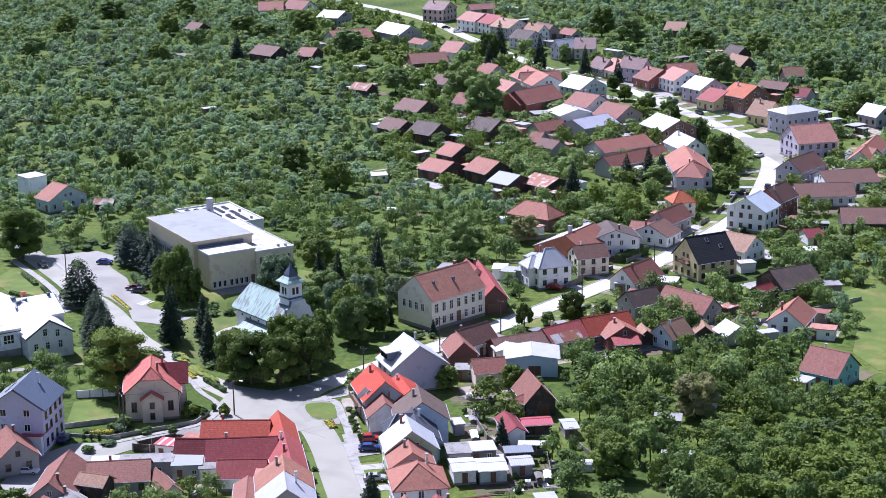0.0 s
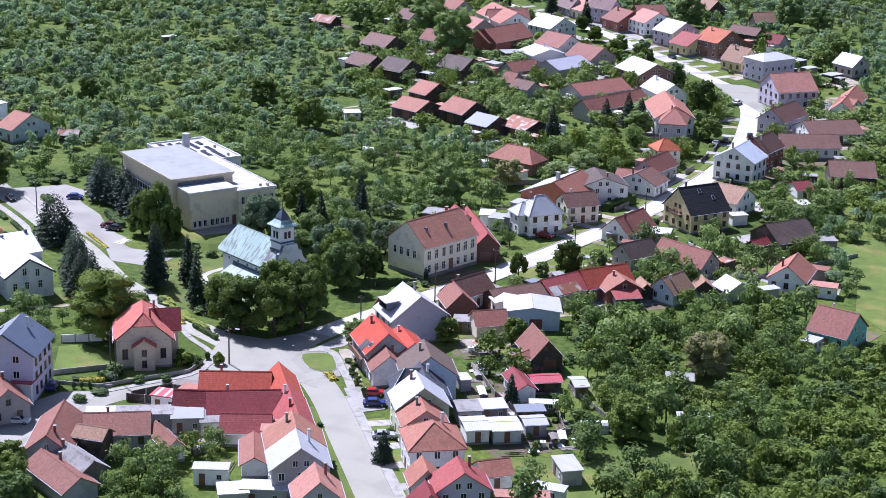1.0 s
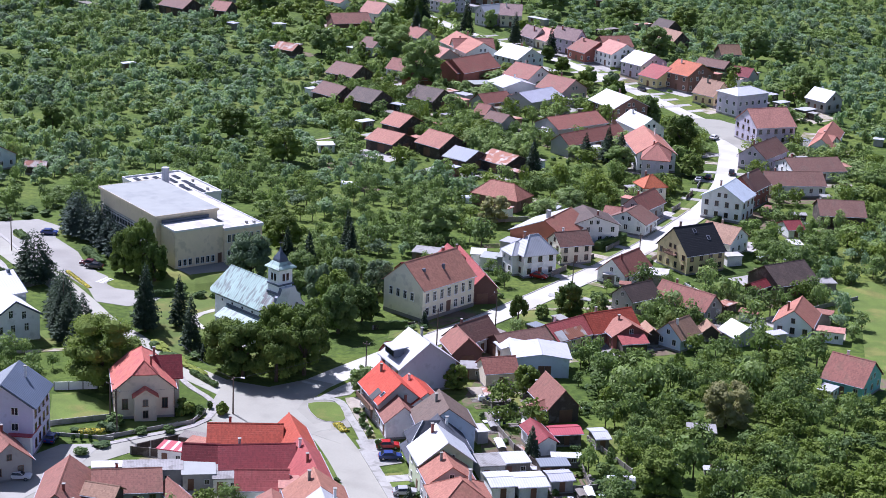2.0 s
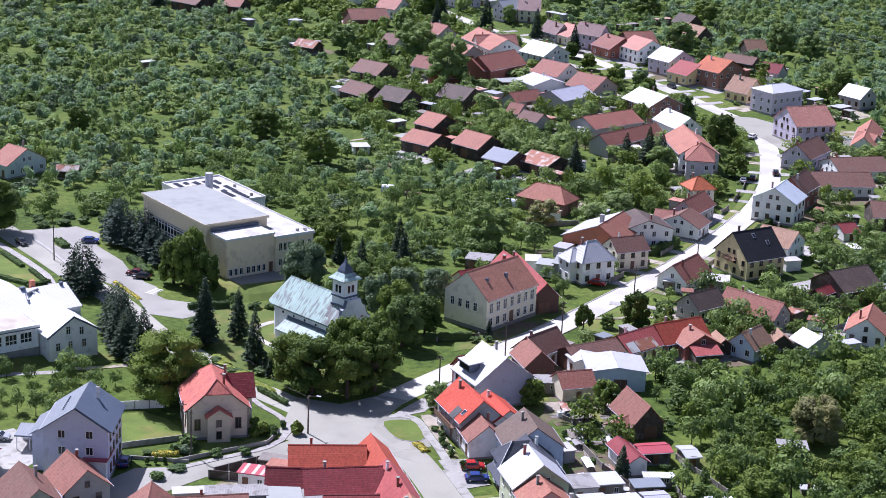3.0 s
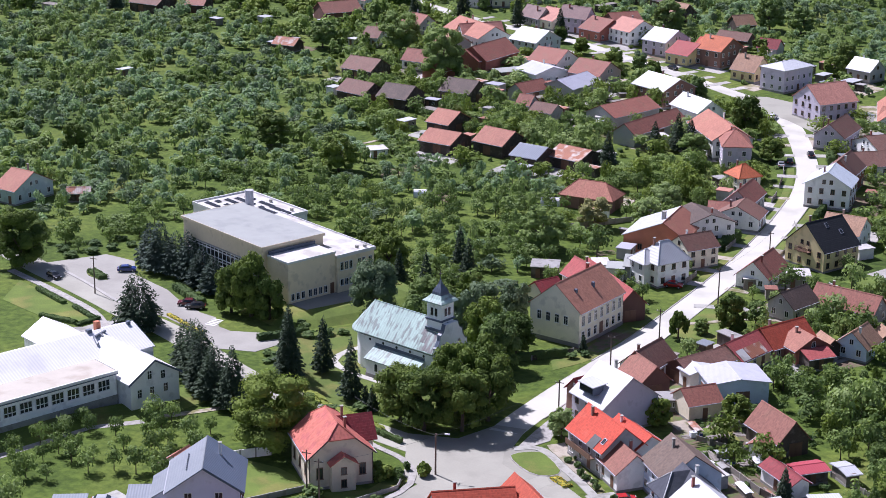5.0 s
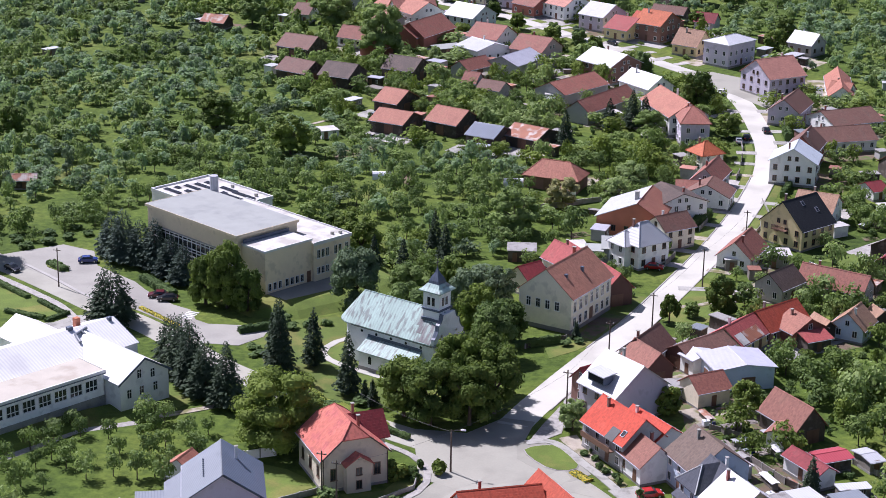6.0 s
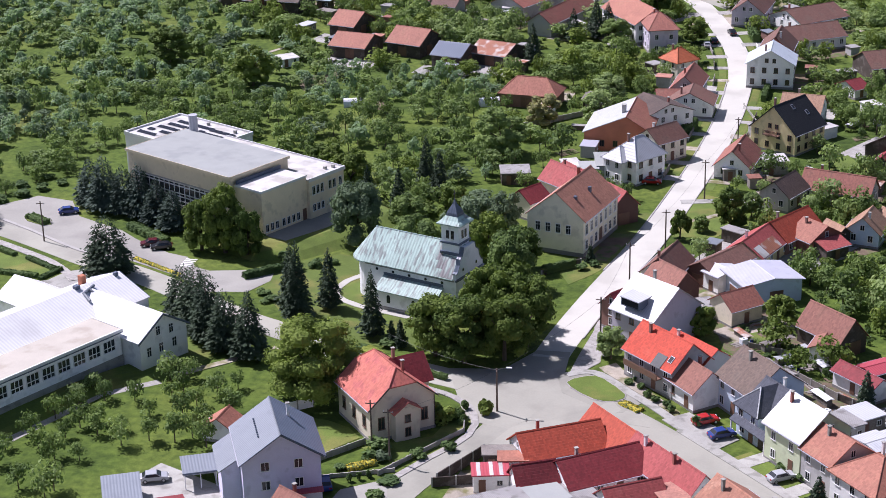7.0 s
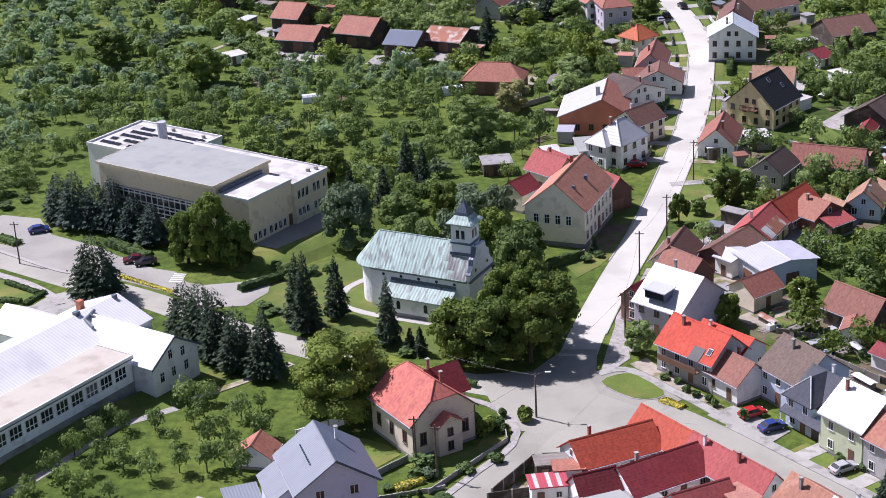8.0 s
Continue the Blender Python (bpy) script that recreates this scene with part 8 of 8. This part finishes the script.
def car(x, y, ang, colour, label):
    prof, glass = car_mesh_set()
    c = thing("car", x, y, gz(y) + 0.1, ang, label, "car", "parked cars")
    spin = pose(0, 0, 0, 0, 0, 90)
    bm = bmesh.new()
    rows = []
    for wy, inset in ((-0.86, 0.0), (0.86, 0.0)):
        rows.append([bm.verts.new((px, wy * (0.82 if pz > 1.1 else 1.0), pz)) for px, pz in prof])
    n = len(prof)
    bm.faces.new(list(reversed(rows[0])))
    bm.faces.new(rows[1])
    for i in range(n):
        bm.faces.new([rows[0][i], rows[0][(i + 1) % n], rows[1][(i + 1) % n], rows[1][i]])
    bmesh.ops.recalc_face_normals(bm, faces=bm.faces)
    bmesh.ops.bevel(bm, geom=list(bm.edges), offset=0.05, segments=2, affect="EDGES", profile=0.5)
    me = bpy.data.meshes.new("body")
    bm.to_mesh(me)
    bm.free()
    me.materials.append(MATS["car_" + colour])
    b = put("body", me, c)
    for sy in (-1, 1):
        v = [(px, sy * (0.872 if pz < 1.1 else 0.735), pz) for px, pz in glass]
        v += [(px, sy * ((0.872 if pz < 1.1 else 0.735) - 0.05), pz) for px, pz in glass]
        put("side_glass", mesh_of("side_glass", v, [(0, 1, 2, 3), (7, 6, 5, 4), (0, 4, 5, 1), (1, 5, 6, 2), (2, 6, 7, 3), (3, 7, 4, 0)], "glass_dark"), b)
    put("windscreen", mesh_of("windscreen", [(0.45, -0.66, 1.41), (1.02, -0.78, 1.04), (1.02, 0.78, 1.04), (0.45, 0.66, 1.41), (0.4, -0.66, 1.37), (0.98, -0.78, 1.0), (0.98, 0.78, 1.0), (0.4, 0.66, 1.37)], BOXF, "glass_dark"), b)
    put("rear_window", mesh_of("rear_window", [(-1.2, -0.64, 1.41), (-1.68, -0.76, 1.05), (-1.68, 0.76, 1.05), (-1.2, 0.64, 1.41), (-1.15, -0.64, 1.36), (-1.62, -0.76, 1.0), (-1.62, 0.76, 1.0), (-1.15, 0.64, 1.36)], BOXF, "glass_dark"), b)
    for sy in (-0.6, 0.6):
        put("headlight", bevelled("headlight", (2.02, sy - 0.2, 0.6), (2.13, sy + 0.2, 0.76), "lamp_glass", 0.03), b)
        put("tail_light", bevelled("tail_light", (-2.15, sy - 0.2, 0.68), (-2.05, sy + 0.2, 0.86), "car_red", 0.03), b)
    for wx in (-1.3, 1.32):
        for sy in (-1, 1):
            w = put("wheel", tube("wheel", [(0, -0.1, 0), (0, 0.1, 0)], [0.32, 0.32], "tyre", 16), c, pose(wx, sy * 0.78, 0.32))
            put("rim", tube("rim", [(0, -0.115, 0), (0, 0.115, 0)], [0.19, 0.19], "rim", 10), w)


for x, y, a, col, lab in ((46.2, -41.9, 30, "red", "red car parked on a concrete forecourt"), (48.8, -46.1, 30, "blue", "dark blue car parked on a forecourt"), (57.6, -58.2, 32, "silver", "silver car parked beside a lawn"),
                          (-61.4, 19.9, -160, "black", "black car parked before the hall"), (-64.0, 21.3, -160, "maroon", "dark red car parked before the hall"), (-87.4, 37.5, 25, "blue", "dark blue car parked at the car park"),
                          (42.6, 188.6, 105, "black", "dark car on the village road"), (38.2, 180, 100, "black", "dark car parked by a hedge"), (36.5, 176, 100, "silver", "silver car parked by a hedge"),
                          (-31.2, -71.3, 20, "silver", "grey car parked in a yard"), (-1.1, -85.4, 25, "white", "white car parked beside a lane"), (29.8, 70.5, 0, "red", "red car beside the white house"),
                          (26, 226, 80, "white", "white van-like car parked at the square"), (-16, 279, -40, "black", "dark car parked on the street"), (-100, 27.5, -30, "black", "dark car parked beside lawn"),
                          (-198, 413, 35, "black", "dark car parked on the upper street"), (-188, 406, 35, "white", "white car parked on the upper street"), (-6.3, -69.5, 110, "blue", "blue car beside tall house")):
    car(x, y, a, col, lab)


# ---- poles, lamps, wires ----
def wood_pole(x, y, h=8.5):
    p = thing("utility_pole", x, y, gz(y), 0, "dark timber utility pole beside the road", "pole", "utility poles")
    put("post", tube("post", [(0, 0, -0.5), (0, 0, h)], [0.16, 0.11], "timber_pole", 8), p)
    put("crossarm", boxes("crossarm", [((-0.8, -0.06, h - 0.6), (0.8, 0.06, h - 0.48))], "timber_pole"), p)
    for sx in (-0.65, 0, 0.65):
        put("insulator", tube("insulator", [(sx, 0, h - 0.48), (sx, 0, h - 0.25)], [0.05, 0.04], "frame_white", 6), p)


def street_lamp(x, y, ang, h=7.4):
    p = thing("street_lamp", x, y, gz(y), ang, "street lamp on a dark pole at the crossing", "street lamp")
    put("post", tube("post", [(0, 0, -0.5), (0, 0, h)], [0.17, 0.12], "timber_pole", 8), p)
    a = put("arm", tube("arm", [(0, 0, h - 0.4), (0.7, 0, h - 0.05), (1.7, 0, h + 0.1)], [0.05, 0.045, 0.04], "lamp_metal", 6), p)
    put("lamp_head", bevelled("lamp_head", (1.5, -0.16, h + 0.02), (2.35, 0.16, h + 0.2), "lamp_glass", 0.05), a)
    put("crossarm", boxes("crossarm", [((-0.06, -0.7, h - 0.4), (0.06, 0.7, h - 0.3))], "timber_pole"), p)


street_lamp(14.3, -42.3, 5)
POLES = [(27.5, -14.5), (30.0, 13.0), (35.2, 32.0), (41.2, 62.6), (47.0, 93.0), (43.5, 205.0), (-2.0, -58.0), (1.2, -60.5), (-86, 21)]
for x, y in POLES:
    wood_pole(x, y)


def wire(a, b, sag=0.7):
    a, b = Vector(a), Vector(b)
    pts = [a.lerp(b, i / 10) - Vector((0, 0, sag * 4 * (i / 10) * (1 - i / 10))) for i in range(11)]
    o = put("overhead_wire", tube("overhead_wire", [tuple(p) for p in pts], [0.018] * 11, "lamp_metal", 4))
    tagged(o, "thin dark overhead wire between poles", "wire", "overhead wires")


def top(p):
    return (p[0], p[1], gz(p[1]) + 8.0)


wire((14.3, -42.3, 7.1), (-5.0, -30.0, 6.4))
wire((14.3, -42.3, 7.1), top(POLES[0]))
for i in range(4):
    wire(top(POLES[i]), top(POLES[i + 1]))
wire((14.3, -42.3, 7.1), top(POLES[7]))


# ---- fences, garden walls, clutter ----
def garden_wall(a, b, h, mat, label):
    a, b = Vector((*a, 0)), Vector((*b, 0))
    d = b - a
    w = thing("garden_wall", a.x, a.y, gz(a.y), math.degrees(math.atan2(d.y, d.x)), label, "wall")
    n = max(1, int(d.length / 2.6))
    s = d.length / n
    panel = boxes("panel", [((0.12, -0.07, -0.4), (s - 0.12, 0.07, h - 0.08))], mat)
    post = boxes("post", [((-0.12, -0.12, -0.4), (0.12, 0.12, h))], "concrete")
    for i in range(n):
        put("panel", panel, w, pose(i * s, 0, 0))
    for i in range(n + 1):
        put("post", post, w, pose(i * s, 0, 0))


for a, b, h, mat, lab in (((-20.8, -49.4), (-14.4, -44.6), 1.7, "plaster_white", "white panel fence under the linden"), ((-11.5, -64.6), (-3.6, -55.8), 1.1, "concrete", "concrete terrace wall below a lawn"), ((-9, -67.6), (2.5, -63.6), 0.7, "stone_grey", "low stone wall along the street"),
                          ((0.5, -65), (10.4, -50), 0.9, "stone_grey", "low stone wall round the parish garden"), ((10.4, -50), (9.6, -44.5), 0.9, "stone_grey", "low stone wall round the parish garden"),
                          ((9.4, -66.4), (14.6, -56.8), 1.9, "wood_dark", "dark timber fence along the side street"), ((8.8, -67.2), (15.4, -65.2), 1.6, "wood_dark", "dark timber fence round a yard"), 
                          ((13.5, 16), (20, 23), 1.0, "wood_dark", "dark timber fence before the school"),
                          ((48, 84), (53, 92), 1.0, "wood_dark", "dark timber fence beside yellow house"), ((52, 110), (47.5, 128), 1.0, "concrete", "concrete fence along the road"),
                          ((62, 83), (74, 74), 1.2, "frame_white", "white garden fence panels"), ((92, -34), (80, -44), 1.2, "wood_grey", "grey timber garden fence"), ((52, -13), (60, -16), 1.2, "wood_grey", "grey timber yard fence"),
                          ((-4, 104), (10, 116), 1.6, "concrete", "grey concrete wall beside the barn"), ((85, 68), (100, 96), 1.0, "concrete", "long concrete garden fence"), ((76, -20), (88, -30), 1.0, "wood_grey", "grey timber garden fence")):
    garden_wall(a, b, h, mat, lab)


def woodpile(x, y, ang, L, h, cover):
    w = thing("woodpile", x, y, gz(y), ang, "stacked firewood under a pale cover", "woodpile", "yard woodpiles")
    tagged(put("firewood", boxes("firewood", [((-L / 2 + 0.28 * i, -0.5, -0.1 + 0.2 * j), (-L / 2 + 0.28 * i + 0.24, 0.5, 0.08 + 0.2 * j)) for i in range(int(L / 0.28)) for j in range(int(h / 0.2))], "wood_grey"), w), kind="stuff")
    put("cover", prism("cover", [(-0.75, h - 0.08), (0, h + 0.12), (0.75, h - 0.08), (0.75, h - 0.02), (0, h + 0.18), (-0.75, h - 0.02)], -L / 2 - 0.2, L / 2 + 0.2, cover), w)


def garden_bed(x, y, ang, L, W):
    b = thing("garden_bed", x, y, gz(y), ang, "dug vegetable bed with low green rows", "garden bed", "vegetable beds")
    put("earth", bevelled("earth", (-L / 2, -W / 2, -0.2), (L / 2, W / 2, 0.16), "soil", 0.08), b)
    for i in range(int(W / 0.8)):
        q = leaf_cloud(900 + i, 60, 5, 0.12)
        q[:, 0] *= L * 0.9 / np.ptp(q[:, 0])
        q[:, 1] *= 0.35 / np.ptp(q[:, 1])
        q[:, 2] *= 0.3 / np.ptp(q[:, 2])
        tagged(put("low_greenery", quads("low_greenery", q + np.array([0, -W / 2 + 0.5 + 0.8 * i, 0.14]), "hedge_leaf"), b), kind="stuff")


def greenhouse(x, y, ang):
    g = thing("greenhouse", x, y, gz(y), ang, "small white-sheeted garden greenhouse", "greenhouse")
    arc = [(1.4 * math.cos(a), 1.9 * math.sin(a)) for a in np.linspace(0, math.pi, 9)]
    put("sheet", prism("sheet", arc, -2.4, 2.4, "tarpaulin"), g)
    for i in range(5):
        put("hoop", tube("hoop", [(-2.4 + 1.2 * i, p * 1.02, z * 1.02) for p, z in arc], [0.03] * 9, "rim", 5), g)


def water_tank(x, y, ang):
    w = thing("water_tank", x, y, gz(y), ang, "white plastic water tank in a yard", "tank", "yard tanks")
    put("tank", bevelled("tank", (-0.5, -0.6, 0.16), (0.5, 0.6, 1.15), "tarpaulin", 0.1), w)
    put("pallet", boxes("pallet", [((-0.55, -0.62 + 0.28 * i, 0.0), (0.55, -0.5 + 0.28 * i, 0.16)) for i in range(5)], "wood_grey"), w)
    put("lid", tube("lid", [(0, 0, 1.14), (0, 0, 1.24)], [0.2, 0.18], "rim", 10), w)


def barrel(x, y):
    w = thing("barrel", x, y, gz(y), 0, "blue plastic rain barrel in a yard", "barrel", "yard barrels")
    put("drum", tube("drum", [(0, 0, 0), (0, 0, 0.25), (0, 0, 0.65), (0, 0, 0.9)], [0.26, 0.31, 0.31, 0.27], "car_blue", 12), w)
    put("rim", tube("rim", [(0, 0, 0.86), (0, 0, 0.93)], [0.29, 0.29], "lamp_metal", 12), w)


def board_stack(x, y, ang, L):
    w = thing("board_stack", x, y, gz(y), ang, "stack of old boards in a yard", "boards", "yard boards")
    for i in range(5):
        put("board", BOARD, w, pose(rnd.uniform(-0.2, 0.2), 0.32 * (i - 2), 0.06 * (i % 2), 0, 0, rnd.uniform(-6, 6)) @ Matrix.Diagonal((L, 1, 1, 1)))


BOARD = boxes("board", [((-0.5, -0.14, 0.02), (0.5, 0.14, 0.1))], "wood_grey")
rnd = random.Random(31)
YARD = [(47, 2), (57, 4), (62, -10), (70, -22), (78, -30), (90, -44), (80, -54), (64, -40), (58, -26), (50, -12)]
spots = scatter(YARD, 3.0, 0.85, 77, 0.4, open_cut=-1.0)
for i, (x, y) in enumerate(spots):
    a = rnd.choice((35, 125)) + rnd.uniform(-8, 8)
    if i % 7 == 0:
        garden_bed(x, y, a, rnd.uniform(3, 5), rnd.uniform(1.6, 2.4))
    elif i % 7 == 2:
        water_tank(x, y, a)
        barrel(x + 1.3, y + 0.4)
    elif i % 7 in (3, 5):
        board_stack(x, y, a, rnd.uniform(2.0, 3.6))
    elif i % 7 == 1:
        shrub(x, y, rnd.uniform(1.5, 2.8), rnd.uniform(1.0, 2.0), label="rough garden shrub in a backyard")
    else:
        woodpile(x, y, a, rnd.uniform(2, 4.5), rnd.uniform(0.8, 1.6), rnd.choice(("tarpaulin", "fibre_grey", "metal_white", "wood_grey", "metal_rust")))
def loose_sheet(x, y, ang, L, W, mat, label):
    s = thing("roof_sheet", x, y, gz(y), ang, label, "sheet", "yard sheets")
    put("sheet", boxes("sheet", [((-L / 2, -W / 2, 0.18), (L / 2, W / 2, 0.22))], mat), s)
    for sx in (-1, 1):
        put("batten", boxes("batten", [((sx * L * 0.35 - 0.06, -W / 2, 0.0), (sx * L * 0.35 + 0.06, W / 2, 0.18))], "wood_grey"), s)


junk = 0
while junk < 64:
    x, y = rnd.uniform(44, 94), rnd.uniform(-58, 8)
    if not inside(YARD, x, y) or taken(x, y, 0.4):
        continue
    junk += 1
    a = rnd.choice((35, 125)) + rnd.uniform(-12, 12)
    if junk % 4 == 0:
        board_stack(x, y, a, rnd.uniform(1.4, 3.2))
    elif junk % 4 == 1:
        loose_sheet(x, y, a, rnd.uniform(1.2, 2.6), rnd.uniform(0.8, 1.4), rnd.choice(("metal_white", "fibre_grey", "tarpaulin", "metal_rust")), "old roofing sheet lying on battens in a yard")
    elif junk % 4 == 2:
        shrub(x, y, rnd.uniform(0.9, 2.0), rnd.uniform(0.6, 1.5), rnd.choice(("hedge_leaf", "leaf_fruit", "leaf_linden")), label="rough bush among yard clutter")
    else:
        garden_bed(x, y, a, rnd.uniform(1.6, 3.0), rnd.uniform(0.9, 1.5))
for a, b, h, mat, lab in (((58, -22), (66, -31), 1.3, "wood_grey", "grey timber yard fence"), ((66, -31), (75, -38), 1.3, "wood_dark", "dark timber yard fence"), ((62, -14), (70, -22), 1.2, "concrete", "grey concrete yard fence"),
                          ((78, -30), (84, -40), 1.2, "wood_grey", "grey timber yard fence")):
    garden_wall(a, b, h, mat, lab)
for x, y, a in ((-13.2, 122, 20), (88, -36, 30), (95, 8, 15), (79, 118, 40), (-46, 118, 15)):
    greenhouse(x, y, a)
for poly, seed, n in (([(64, 70), (80, 84), (90, 66), (80, 54), (66, 58)], 78, 5.0), ([(-60, 164), (-30, 168), (-12, 196), (-40, 214), (-66, 190)], 79, 6.0), ([(14, 78), (24, 88), (20, 112), (4, 112), (6, 92)], 80, 6.0),
                      ([(68, 100), (90, 104), (90, 150), (70, 150)], 81, 6.5), ([(16, -78), (32, -74), (46, -84), (36, -94)], 82, 5.0), ([(-30, 218), (-12, 222), (-34, 262), (-56, 256)], 83, 6.5)):
    for i, (x, y) in enumerate(scatter(poly, n, 0.6, seed, 0.4, open_cut=-1.0)):
        if i % 3 == 0:
            garden_bed(x, y, rnd.uniform(0, 180), rnd.uniform(3, 5.5), rnd.uniform(1.6, 3.2))
        else:
            woodpile(x, y, rnd.uniform(0, 180), rnd.uniform(2, 4), rnd.uniform(0.8, 1.5), rnd.choice(("tarpaulin", "fibre_grey", "metal_white", "wood_grey")))
for side in (-1, 1):
    line = along(MAIN_N[6:12], 7.0)
    for (ax, ay, anx, any_), (bx, by, bnx, bny) in zip(line[:-1:2], line[1::2]):
        p, q = (ax + anx * side * 6.2, ay + any_ * side * 6.2), (bx + bnx * side * 6.2, by + bny * side * 6.2)
        if not (taken(*p, -1.8) or taken(*q, -1.8)):
            mat = rnd.choice(("wood_dark", "concrete", "wood_grey", "frame_white", "stone_grey"))
            garden_wall(p, q, rnd.uniform(0.9, 1.4), mat, {"wood_dark": "dark timber front garden fence", "concrete": "grey concrete front garden fence", "wood_grey": "weathered timber front garden fence", "frame_white": "white front garden fence by road",
                                                          "stone_grey": "low stone front garden wall"}[mat])
